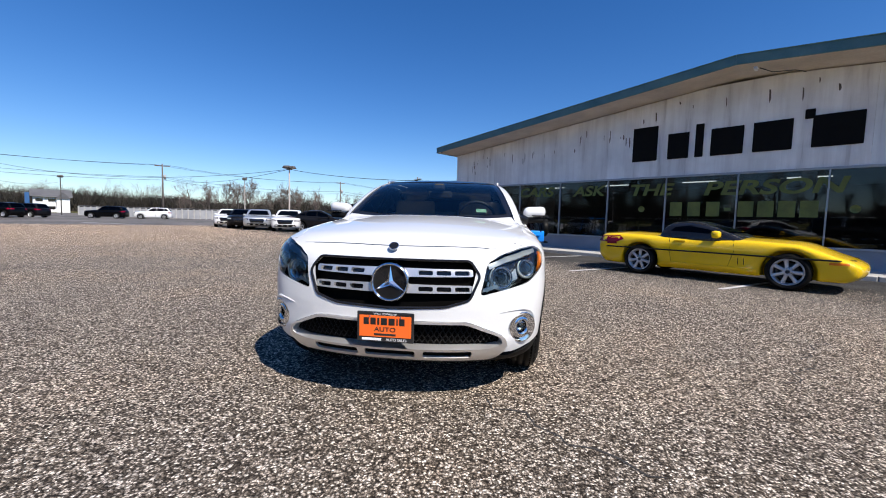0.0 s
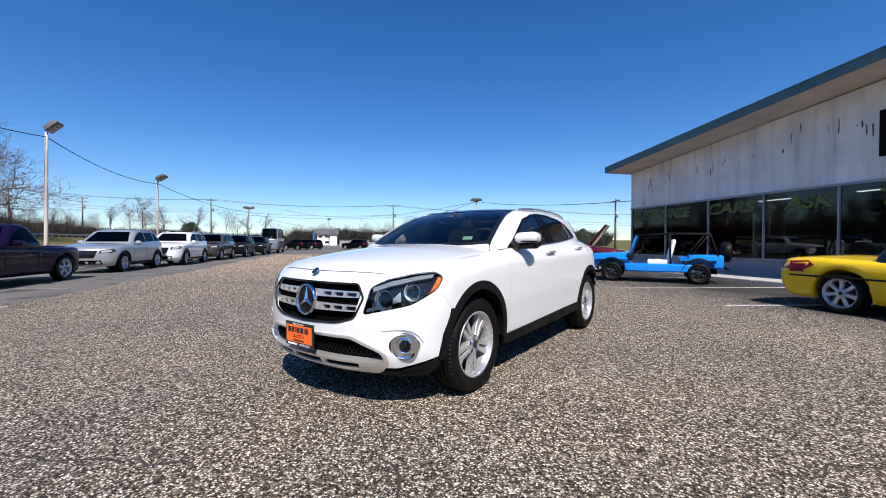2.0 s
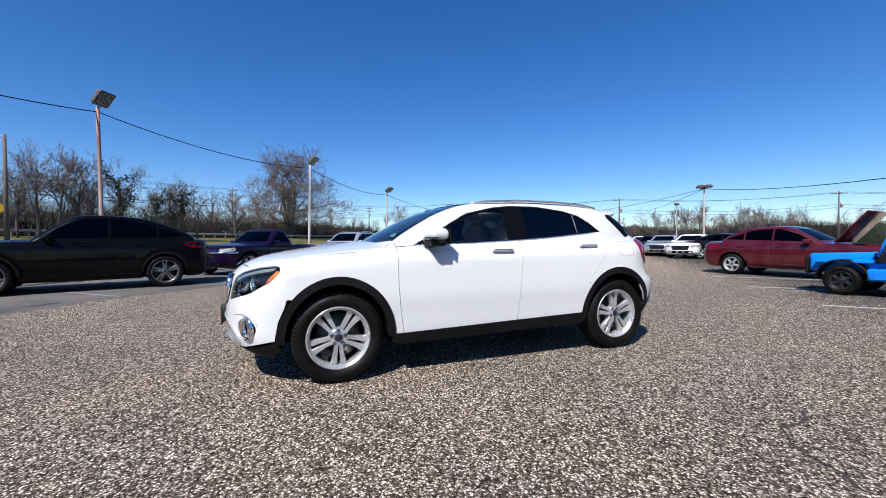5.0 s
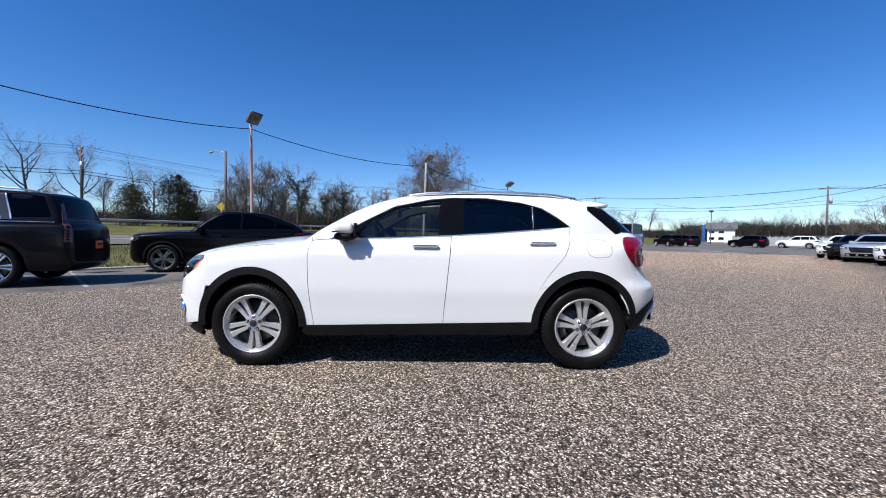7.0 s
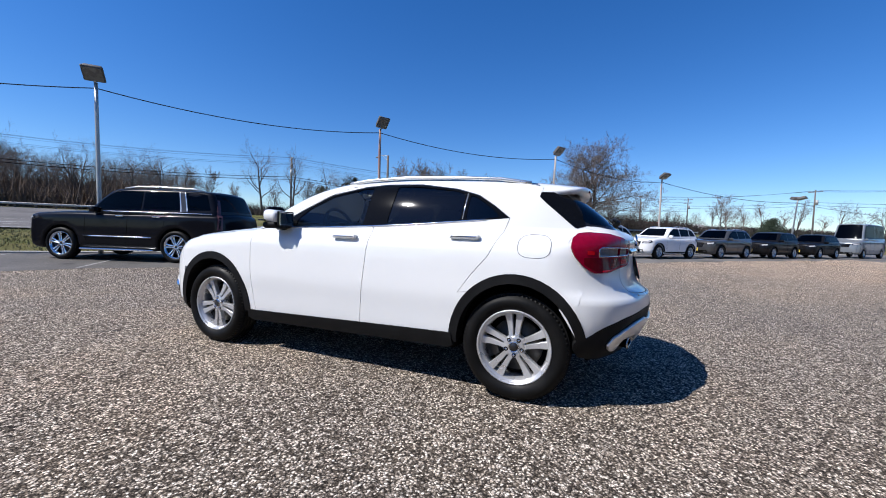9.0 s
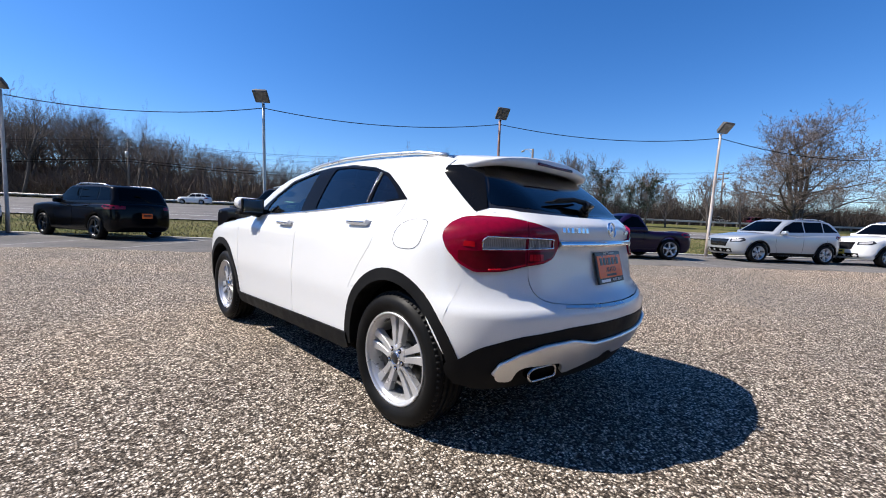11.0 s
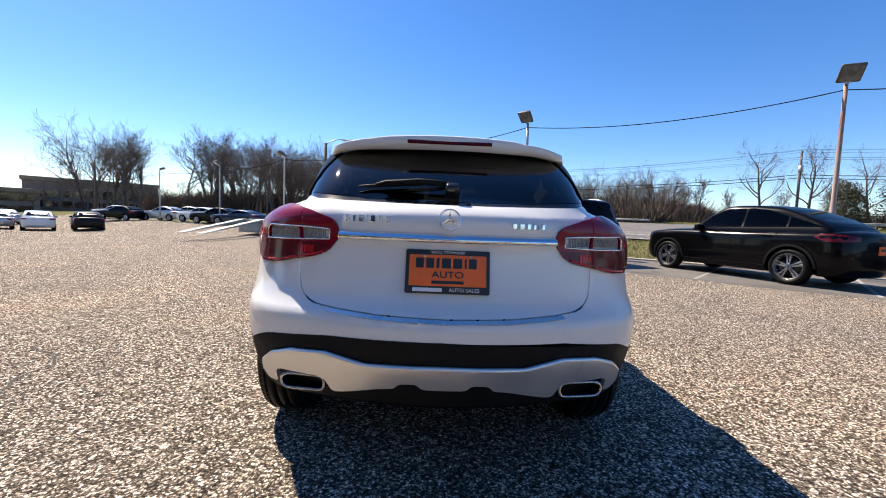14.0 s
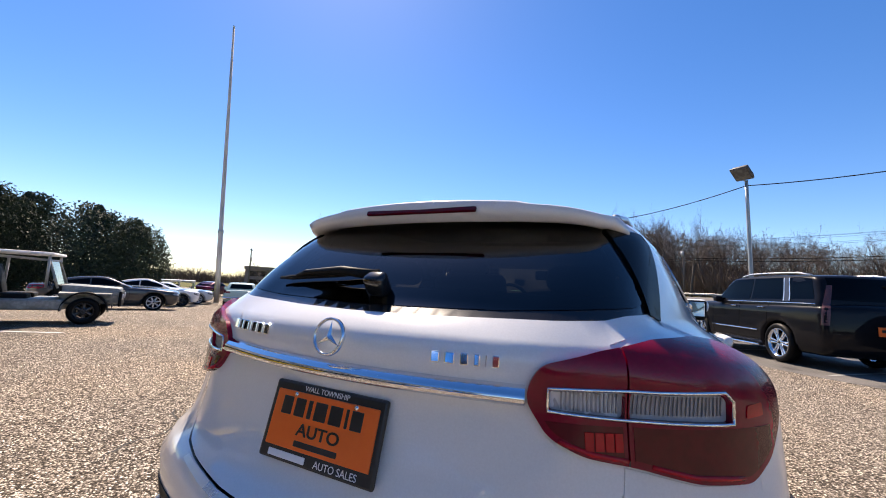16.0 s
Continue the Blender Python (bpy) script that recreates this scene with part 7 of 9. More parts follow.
# yellow wedge sports car by the shop
low_sport = dict(nose=((0.2, -2.03), (0.36, -2.16), (0.45, -2.17), (0.55, -2.05), (0.65, -1.8), (0.9, -1.3)), nose_bow=0.16)
sp = car_spec(4.48, 1.8, 1.17, 2.44, 0.74, 0.84, fo=0.95, cowl=-0.55, top=0.2, btop=0.7, bbase=0.86, rear=0.87, floor=0.2, tumble=0.26, over=dict(low_sport, deck=((-2.2, 0.57), (-1.95, 0.66), (-1.2, 0.84), (-0.35, 0.87), (0.5, 0.86), (1.6, 0.9), (2.1, 0.87)), back=((0.5, 0.98), (0.87, 0.92), (1.17, 0.72)), nose_round=0.12))
yc = vehicle("sports_car", "yellow wedge-shaped sports car with black roof parked at the shop", sp, P_YELLOW, 0.315, 0.225, "seven", ALLOY, panes=1, cell=0.05, roof_mat=BLACK_GLOSS, hood_lamps=False)
ysh = Shell(sp[0])
for sx in ("left", "right"):
    p, q = ysh.cast(*rays(sx, np.array([(y, 0.56) for y in span(-2.0, 1.95, 24)])))
    tube("rub_strip", [Vector(a) + Vector(b) * 0.002 for a, b in zip(p, q)], 0.016, BLACK_TRIM, yc, 5)
    panel("marker_lamp", ysh, sx, [(-1.95, 0.49), (-1.72, 0.49), (-1.72, 0.53), (-1.95, 0.53)], AMBER_LENS, yc, lift=0.005, depth=0.01, step=0.1)
    panel("marker_lamp", ysh, sx, [(1.72, 0.62), (1.95, 0.62), (1.95, 0.655), (1.72, 0.655)], RED_LENS, yc, lift=0.005, depth=0.01, step=0.1)
    for dy in (0.0, 0.09):
        panel("fender_vent", ysh, sx, [(-0.62 + dy, 0.38), (-0.608 + dy, 0.38), (-0.6 + dy, 0.5), (-0.612 + dy, 0.5)], BLACK_TRIM, yc, lift=0.003, depth=0.005, step=0.1)
stand(yc, (5.56, 3.10), (3.72, 4.70), 0.85)

# red saloon with raised bonnet behind the buggy
sp = car_spec(4.62, 1.78, 1.48, 2.7, 0.88, 0.95, cowl=-0.85, top=0.0, btop=1.0, bbase=1.75, rear=1.02)
rd = vehicle("sedan_car", "dark red sedan with its bonnet raised beside the blue buggy", sp, P_RED, 0.32, 0.215, "five", plate=None, open_hood=True)
stand(rd, *along((-1.7, 11.5), 8, 2.7), 0.85)

# purple retro pickup
sp = car_spec(4.86, 1.96, 1.56, 2.95, 0.98, 1.0, fo=0.9, cowl=-0.66, top=0.02, btop=0.48, bbase=0.8, rear=1.0, tumble=0.24, over=dict(wide=((-2.4, 0.78), (-1.475, 0.985), (-0.6, 0.91), (0.6, 0.91), (1.475, 0.99), (2.45, 0.86)), nose_round=0.3, back=((0.5, 0.95), (1.0, 0.8), (1.56, 0.48))))
pp = vehicle("pickup_truck", "deep purple retro pickup truck parked along the verge", sp, P_PURPLE, 0.36, 0.25, "five", panes=1, bed=(0.86, 2.25), category="truck", lamp_mat=SMOKED_LENS)
psh = Shell(sp[0])
p, q = psh.cast(*rays("nose", np.array([(u, 0.74) for u in span(-0.9, 0.9, 10)])))
tube("chrome_grille_bar", [Vector(a) + Vector(b) * 0.01 for a, b in zip(p, q)], 0.035, CHROME, pp, 6)
stand(pp, (-10.70, -3.05), (-12.98, -1.19), 0.9)

# row along the verge
sp = car_spec(4.38, 1.84, 1.6, 2.65, 0.94, 1.02, cowl=-0.8, top=-0.05, btop=1.62, bbase=2.03, rear=1.1, roundness=1.4)
sv_ = vehicle("crossover_car", "silver compact crossover parked along the grass verge", sp, P_SILVER, 0.345, 0.235, "twin5", trim=True, rails=True, group="cars along the verge")
HEAD_U = math.degrees(math.atan2(-0.632, 0.775))
stand(sv_, *along((-15.7, 0.9), HEAD_U, 2.65), 0.85)
sp = car_spec(4.4, 1.82, 1.64, 2.64, 1.0, 1.06, cowl=-0.85, top=-0.15, btop=1.72, bbase=2.08, rear=1.12, roundness=1.25)
wv = vehicle("compact_suv", "white compact sport utility car with black trim along the verge", sp, P_WHITE2, 0.35, 0.225, "five", BLACK_GLOSS and ALLOY, trim=True, plate="nose", group="cars along the verge", rails=True)
stand(wv, *along((-18.9, 4.15), HEAD_U, 2.64), 0.85)
sp = car_spec(4.62, 1.86, 1.68, 2.71, 1.02, 1.06, cowl=-0.85, top=-0.1, btop=1.8, bbase=2.18, rear=1.12)
gv = vehicle("midsize_suv", "grey sport utility car along the verge", sp, P_GREY, 0.36, 0.235, "five", trim=True, plate="nose", group="cars along the verge", rails=True)
stand(gv, *along((-23.0, 7.6), HEAD_U, 2.71), 0.85)
dv = vehicle("midsize_suv", "dark charcoal sport utility car along the verge", sp, P_DARK, 0.36, 0.235, "five", trim=True, plate="nose", group="cars along the verge")
stand(dv, *along((-27.0, 11.2), HEAD_U, 2.71), 0.85)
dv2 = copy_thing(dv, Matrix())
stand(dv2, *along((-31.2, 15.0), HEAD_U, 2.71), 0.85)
sp = car_spec(5.9, 2.0, 2.7, 3.66, 1.25, 1.4, fo=0.95, cowl=-1.9, top=-1.35, btop=2.7, bbase=2.85, rear=1.5, tumble=0.14, floor=0.3, over=dict(back=((0.5, 2.95), (1.5, 2.9), (2.7, 2.82))))
vn = vehicle("cargo_van", "grey silver high-roof cargo van at the end of the row", sp, paint("dull_grey_silver_paint", (0.2, 0.215, 0.23), metal=0.3), 0.36, 0.21, "ten", panes=2, cell=0.09, category="van")
stand(vn, *along((-36.6, 19.6), HEAD_U, 3.66), 0.9)

# black coupe-backed utility car
sp = car_spec(4.9, 2.0, 1.73, 2.915, 1.06, 1.1, cowl=-0.95, top=-0.15, btop=1.0, bbase=2.15, rear=1.16, tumble=0.24)
gl = vehicle("coupe_suv", "gloss black fastback sport utility car nosed to the verge", sp, P_BLACK, 0.378, 0.275, "twin5", MACHINED, trim=True, plate="tail", side_strip=None)
stand(gl, (-6.55, -7.36), (-7.46, -4.59), 0.94)
# large dark utility car
sp = car_spec(5.18, 2.04, 1.89, 2.946, 1.2, 1.22, fo=1.0, cowl=-0.95, top=-0.25, btop=2.28, bbase=2.5, rear=1.27, tumble=0.15, floor=0.28, roundness=0.6, over=dict(back=((0.5, 2.6), (1.25, 2.53), (1.6, 2.42), (1.89, 2.28))))
es = vehicle("large_suv", "very dark blue-black full-size sport utility car with chrome strips", sp, P_NAVY, 0.405, 0.29, "twin6", CHROME, plate="tail", rails=True, side_strip=CHROME, tall_lamps=True)
esh = Shell(sp[0])
# pillar is body paint; its lit look is painted as a lighter grey panel
panel("lit_rear_pillar", esh, "left", [(1.56, 1.29), (1.74, 1.30), (1.62, 1.785), (1.46, 1.785)], P_GREY, es, "rear pillar in lighter grey for body paint catching light", both=True, lift=0.009, depth=0.008, step=0.08)
for lo, hi in ((1.56, 1.46), (1.715, 1.597)):
    panel("rear_pillar_trim", esh, "left", [(lo, 1.293), (lo + 0.025, 1.295), (hi + 0.022, 1.782), (hi, 1.782)], SATIN, es, "satin silver pillar trim", both=True, lift=0.012, depth=0.01, step=0.08)
stand(es, (-2.12, -10.88), (-3.2, -8.14), 0.97)
# black utility car and white wagon near the verge
sp = car_spec(5.1, 1.93, 1.8, 3.04, 1.12, 1.16, cowl=-0.9, top=-0.15, btop=2.1, bbase=2.4, rear=1.2, tumble=0.18, floor=0.26)
du = vehicle("large_suv", "black sport utility car with red tail lamps facing the road", sp, P_BLACK, 0.385, 0.27, "five", DARK_ALLOY, plate="tail", rails=True)
stand(du, (2.25, -16.75), (1.05, -13.95), 0.9)
sp = car_spec(4.86, 1.86, 1.67, 2.745, 1.0, 1.05, cowl=-0.85, top=-0.1, btop=1.92, bbase=2.28, rear=1.13, floor=0.25)
ou = vehicle("wagon_car", "white station wagon with black cladding and roof rails", sp, P_WHITE2, 0.36, 0.235, "five", trim=True, plate="tail", rails=True)
osh = Shell(sp[0])
panel("rear_cladding", osh, "tail", [(-1.15, 0.26), (1.15, 0.26), (1.22, 0.72), (0.8, 0.72), (0.6, 0.57), (-0.6, 0.57), (-0.8, 0.72), (-1.22, 0.72)], BLACK_TRIM, ou, "black plastic bumper cladding", lift=0.012, depth=0.03, step=0.1, pivot=1.27)
panel("skid_plate", osh, "tail", [(-0.3, 0.27), (0.3, 0.27), (0.26, 0.36), (-0.26, 0.36)], SATIN, ou, lift=0.03, depth=0.02, step=0.1, pivot=1.27)
for sx in ("left", "right"):
    panel("door_cladding", osh, sx, [(-0.92, 0.26), (0.92, 0.26), (0.9, 0.45), (-0.9, 0.42)], BLACK_TRIM, ou, lift=0.014, depth=0.03, step=0.15)
stand(ou, (6.15, -19.9), (5.15, -17.3), 0.86)

# cars beyond the ramp
sp_sedan = car_spec(4.8, 1.84, 1.45, 2.8, 0.9, 0.94, cowl=-0.8, top=0.05, btop=1.0, bbase=1.75, rear=1.02)
HEAD_R = -12.0
for nm, lb, mt, fr in (("sedan_car", "black sedan parked beyond the loading ramp", P_BLACK, (33.2, -36.8)), ("sedan_car", "silver grey sedan parked beyond the loading ramp", P_SILVER, (29.2, -37.1)), ("sedan_car", "white sedan parked beyond the loading ramp", P_WHITE2, (23.6, -34.0)), ("sedan_car", "dark charcoal sedan parked beyond the loading ramp", P_DARK, (20.5, -31.0))):
    c = vehicle(nm, lb, sp_sedan, mt, 0.33, 0.23, "five", cell=0.08, group="cars beyond the ramp")
    stand(c, *along(fr, HEAD_R, 2.8), 0.85)
sp_coupe = car_spec(4.6, 1.84, 1.32, 2.7, 0.85, 0.9, cowl=-0.6, top=0.15, btop=0.8, bbase=1.7, rear=0.98)
P_MIDBLUE = paint("mid_blue_paint", (0.012, 0.035, 0.07))
c = vehicle("coupe_car", "dark blue low coupe parked beyond the loading ramp", sp_coupe, P_MIDBLUE, 0.33, 0.23, "five", cell=0.08, panes=1, group="cars beyond the ramp")
stand(c, *along((17.5, -28.8), HEAD_R, 2.7), 0.85)

# cars by the flagpole
HEAD_C = -117.0
c = vehicle("coupe_car", "dark grey fastback grand tourer parked on the pale lot", car_spec(4.95, 1.9, 1.36, 2.95, 0.86, 0.92, cowl=-0.75, top=0.1, btop=0.95, bbase=1.9, rear=1.0), P_GREY, 0.35, 0.255, "seven", panes=2, cell=0.06)
stand(c, *along((17.9, -6.8), HEAD_C, 2.95), 0.86)
c = vehicle("coupe_car", "white electric fastback car parked beside a grey coupe", car_spec(4.7, 1.85, 1.44, 2.87, 0.86, 0.94, cowl=-0.95, top=0.0, btop=0.7, bbase=1.8, rear=1.05), P_WHITE2, 0.335, 0.225, "five", DARK_ALLOY, panes=2, cell=0.06)
stand(c, *along((21.8, -10.2), HEAD_C, 2.87), 0.86)
c = vehicle("coupe_car", "white low coupe behind the parked white fastback", sp_coupe, P_WHITE2, 0.33, 0.24, "seven", panes=1, cell=0.08)
stand(c, *along((24.3, -12.6), HEAD_C, 2.7), 0.86)
sp = car_spec(5.2, 1.98, 1.5, 2.95, 1.0, 1.02, cowl=-0.7, top=0.0, btop=1.0, bbase=1.4, rear=1.02, over=dict(tail=((0.24, 2.4), (0.42, 2.5), (0.65, 2.52), (0.9, 2.5), (1.05, 2.45), (1.14, 2.2))))
vt = vehicle("vintage_car", "pale mint fifties sedan with tail fins and chrome bumper", sp, P_MINT, 0.36, 0.2, "ten", CHROME, panes=2, chrome_bumper=True, side_strip=CHROME)
for sg in (-1, 1):
    fin = []
    for t in span(0, 1, 8):
        fin.append((sg * 0.88, 0.9 + t * 1.55, 1.0 + 0.14 * t * t))
    tube("tail_fin", [Vector(p) for p in fin], [0.02 + 0.05 * t for t in span(0, 1, 8)], P_MINT, vt, 8)
    merged("round_tail_lamp", [([Vector((sg * 0.86 + p.x, 2.5 + p.z * 1.0, 0.93 + p.y)) for p in v], f) for v, f in [lathe([(0.0, 0.02), (0.06, 0.015), (0.075, -0.02)], 16, "z")]], DEEP_RED, vt)
vt.matrix_world = Matrix.Translation((24.3, -15.6, height(*to_site(24.3, -15.6)) + 0.004)) @ pose(0, 0, 0, 0, 0, 52)
c = vehicle("roadster_car", "pale silver low roadster far down the lot", car_spec(4.3, 1.8, 1.25, 2.5, 0.8, 0.88, cowl=-0.4, top=0.2, btop=0.7, bbase=1.2, rear=0.92), P_SILVER, 0.32, 0.22, "five", panes=1, cell=0.08)
c.matrix_world = Matrix.Translation((33.0, -27.0, height(*to_site(33.0, -27.0)) + 0.004)) @ pose(0, 0, 0, 0, 0, 47)
for x, y, mt, lb in ((29.7, -26.8, P_WHITE2, "white sedan facing away at the edge of the lot"), (27.3, -28.2, P_DARK, "charcoal sedan facing away at the edge of the lot")):
    c = vehicle("sedan_car", lb, sp_sedan, mt, 0.33, 0.22, "five", cell=0.1, group="cars far across the lot")
    c.matrix_world = Matrix.Translation((x, y, height(*to_site(x, y)) + 0.004)) @ pose(0, 0, 0, 0, 0, 44)
for k, (x, y, mt, lb) in enumerate(((37, -22, P_RED, "dark red sedan far across the lot"), (38, -30, P_BLACK, "black sedan far across the lot"), (42, -36, P_SILVER, "silver sedan far across the lot"), (47, -40, P_DARK, "charcoal sedan far across the lot"), (36, -42, P_WHITE2, "white sedan far across the lot"), (30, -45, P_SILVER, "silver sedan beside the office building"))):
    c = vehicle("sedan_car", lb, sp_sedan, mt, 0.33, 0.22, "five", cell=0.12, group="cars far across the lot")
    a, b = to_site(x, y)
    c.matrix_world = Matrix.Translation((x, y, height(a, b))) @ pose(0, 0, 0, 0, 0, 20 + 17 * k)

# far end of the lot
for k, (x, y, mt, lb, hd) in enumerate(((-12.6, 19.5, P_WHITE2, "white sedan facing out at the far end of the lot", -68), (-15.5, 21.0, P_SILVER, "silver sedan facing out at the far end of the lot", -62), (-17.6, 22.3, P_DARK, "charcoal sedan facing out at the far end of the lot", -60), (-19.7, 23.7, P_WHITE2, "white sedan in a row at the far end of the lot", -60), (-9.0, 22.0, P_DARK, "charcoal sedan behind others at the far end of the lot", 20))):
    c = vehicle("sedan_car", lb, sp_sedan, mt, 0.33, 0.23, "five", cell=0.08, group="cars at the far end")
    h = math.radians(hd)
    c.matrix_world = Matrix.Translation((x - math.cos(h) * 2, y - math.sin(h) * 2, 0.004)) @ pose(0, 0, 0, 0, 0, hd + 90)
sp_cuv = car_spec(4.5, 1.84, 1.65, 2.68, 1.0, 1.04, cowl=-0.8, top=-0.1, btop=1.7, bbase=2.1, rear=1.1)
for x, y, mt, lb, hd in ((-46.4, 45.3, P_WHITE2, "white crossover standing side-on far down the lot", 215), (-48.9, 40.9, P_BLACK, "black crossover standing side-on far down the lot", 205), (-52.4, 34.5, P_NAVY, "dark crossover at the lot's far edge", 190), (-52.1, 32.0, P_BLACK, "black crossover at the lot's far edge", 185)):
    c = vehicle("crossover_car", lb, sp_cuv, mt, 0.35, 0.23, "five", cell=0.1, group="cars at the far end")
    c.matrix_world = Matrix.Translation((x, y, 0.006)) @ pose(0, 0, 0, 0, 0, hd + 90)
# traffic standing on the road
for a, b, mt, hd, lb, sp in ((-4.5, -57.5, P_GREY, 180, "grey pickup-like sport utility car on the far road", sp_cuv), (-24, -57, P_DARK, 180, "dark sport utility car on the far road", sp_cuv), (-52, -57.5, P_WHITE2, 180, "white sport utility car on the far road", sp_cuv), (31, -59, P_WHITE2, 0, "white sport utility car beyond the road", sp_cuv), (-58, -56, P_RED, 180, "red crossover on the far road", sp_cuv)):
    c = vehicle("crossover_car", lb, sp, mt, 0.35, 0.23, "five", cell=0.12, group="cars on the road")
    p = on_land(a, b, 0.025)
    c.matrix_world = Matrix.Translation(p) @ pose(0, 0, 0, 0, 0, math.degrees(math.atan2(-0.632, 0.775)) + 90 + hd)


# ---------------------------------------------------------------- open buggies
def buggy(label, mt, seat_mt, canopy=None, cage=True):
    """A doorless beach buggy: tub, bonnet, pontoon sills, fenders, screen frame, cage, seats."""
    b = tagged(empty("beach_buggy"), label, "buggy")
    w, wb = 0.72, 2.12
    bm = bmesh.new()
    box(bm, (-w, -0.72, 0.3), (w, 0.95, 0.52), 0.03)
    part("pontoon_tub", bm, mt, b)
    for sg in (-1, 1):
        for k in range(3):
            boxed("sill_panel", (sg * (w + 0.004) - 0.006, -0.62 + k * 0.5, 0.33), (sg * (w + 0.004) + 0.006, -0.2 + k * 0.5, 0.49), mt, b, 0.02, m=None)
    bm = bmesh.new()
    vs = box(bm, (-0.5, -1.62, 0.42), (0.5, -0.62, 0.83), 0.05, 3)
    for v in bm.verts:
        if v.co.y < -1.3:
            v.co.x *= 0.9
            v.co.z -= 0.04 if v.co.z > 0.6 else 0
    part("bonnet", bm, mt, b)
    boxed("front_panel", (-0.55, -1.66, 0.38), (0.55, -1.6, 0.72), BLACK_TRIM, b, 0.03)
    boxed("rear_tub", (-w + 0.12, 0.85, 0.42), (w - 0.12, 1.62, 0.78), mt, b, 0.05, seg=3)
    for sg in (-1, 1):
        for cy in (-wb / 2, wb / 2):
            pts = [(0.30 * math.cos(a) * 1.28, 0.30 + 0.30 * math.sin(a) * 1.32) for a in [math.pi * k / 10 for k in range(11)]]
            v, f = [], []
            for u, z in pts:
                for x, dz in ((0.42, 0), (w + 0.03, 0), (w + 0.03, -0.035), (0.42, -0.035)):
                    v.append((sg * x, cy + u, z + dz))
            for i in range(10):
                for j in range(4):
                    f.append((i * 4 + j, i * 4 + (j + 1) % 4, i * 4 + 4 + (j + 1) % 4, i * 4 + 4 + j))
            raw("fender_flare", v, f, BLACK_TRIM, b)
            raw("fender_top", [(sg * 0.3, cy - 0.42, 0.7), (sg * (w - 0.01), cy - 0.42, 0.66), (sg * (w - 0.01), cy + 0.42, 0.66), (sg * 0.3, cy + 0.42, 0.74), (sg * 0.3, cy - 0.42, 0.67), (sg * (w - 0.01), cy - 0.42, 0.63), (sg * (w - 0.01), cy + 0.42, 0.63), (sg * 0.3, cy + 0.42, 0.71)], [(0, 1, 2, 3), (7, 6, 5, 4), (0, 4, 5, 1), (1, 5, 6, 2), (2, 6, 7, 3), (3, 7, 4, 0)], mt, b, smooth=False)
            put_wheel(b, sg * (w - 0.08), cy, 0.285, sg < 0, "six", 0.28, 0.17, DARK_ALLOY, 0.19)
        merged("round_headlamp", [([Vector((sg * 0.4 + p.x, -1.665 - p.z, 0.6 + p.y)) for p in v], f) for v, f in [lathe([(0.0, 0.02), (0.06, 0.012), (0.08, -0.01)], 20, "z")]], WHITE_LENS, b)
    fr = [(-0.6, -0.6, 0.75), (-0.56, -0.42, 1.32), (0.56, -0.42, 1.32), (0.6, -0.6, 0.75)]
    tube("screen_frame", [Vector(p) for p in fr], 0.022, mt, b, 6)
    raw("screen_glass", [(-0.58, -0.58, 0.78), (0.58, -0.58, 0.78), (0.545, -0.425, 1.3), (-0.545, -0.425, 1.3)], [(0, 1, 2, 3)], CLEAR_GLASS, b, smooth=False)
    cm = BLACK_TRIM if cage else GALV
    for sg in (-1, 1):
        tube("cage_side_tube", [Vector((sg * 0.57, -0.42, 1.32)), Vector((sg * 0.57, 0.4, 1.36)), Vector((sg * 0.57, 1.32, 1.34)), Vector((sg * 0.58, 1.5, 0.74))], 0.026, cm, b, 6)
        tube("cage_post", [Vector((sg * 0.58, 0.42, 0.5)), Vector((sg * 0.57, 0.4, 1.36))], 0.026, cm, b, 6)
        tube("cage_brace", [Vector((sg * 0.57, 0.9, 0.78)), Vector((sg * 0.57, 1.3, 1.33))], 0.022, cm, b, 6)
        st = empty("bucket_seat")
        st.parent = b
        st.matrix_local = pose(sg * 0.33, 0.1, 0.5)
        boxed("seat_cushion", (-0.22, -0.25, 0.0), (0.22, 0.25, 0.12), seat_mt, st, 0.04, seg=3)
        boxed("seat_back", (-0.21, -0.05, 0.05), (0.21, 0.05, 0.68), seat_mt, st, 0.045, seg=3, m=pose(0, 0.26, 0.03, -13))
    for y, z in ((0.4, 1.36), (1.32, 1.34)):
        tube("cage_cross_tube", [Vector((-0.57, y, z)), Vector((0.57, y, z))], 0.026, cm, b, 6)
    stw = [Vector((0.33 + 0.17 * math.cos(a), -0.3 + 0.06 * math.sin(a), 0.9 + 0.16 * math.sin(a))) for a in [k * math.pi / 8 for k in range(16)]]
    tube("steering_wheel", stw, 0.014, BLACK_TRIM, b, 6, True)
    tube("steering_column", [Vector((0.33, -0.3, 0.9)), Vector((0.33, -0.62, 0.72))], 0.02, BLACK_TRIM, b, 6)
    boxed("dashboard", (-0.58, -0.66, 0.62), (0.58, -0.52, 0.82), BLACK_TRIM, b, 0.03)
    sw = put_wheel(b, 0, 1.72, 0.82, False, "six", 0.28, 0.17, DARK_ALLOY, 0.19)
    sw.matrix_local = pose(0, 1.74, 0.86, 0, 0, 90)
    tube("rear_bumper_bar", [Vector((-0.55, 1.72, 0.42)), Vector((0.55, 1.72, 0.42))], 0.035, BLACK_TRIM, b, 6)
    boxed("engine_case", (-0.35, 0.9, 0.26), (0.35, 1.5, 0.45), GAP_DARK, b, 0.04)
    if canopy:
        boxed("canopy", (-0.7, -0.5, 1.42), (0.7, 1.45, 1.48), canopy, b, 0.03, seg=3)
        for sg in (-1, 1):
            for y in (-0.42, 1.35):
                tube("canopy_post", [Vector((sg * 0.6, y, 0.75)), Vector((sg * 0.62, y, 1.43))], 0.025, GALV, b, 6)
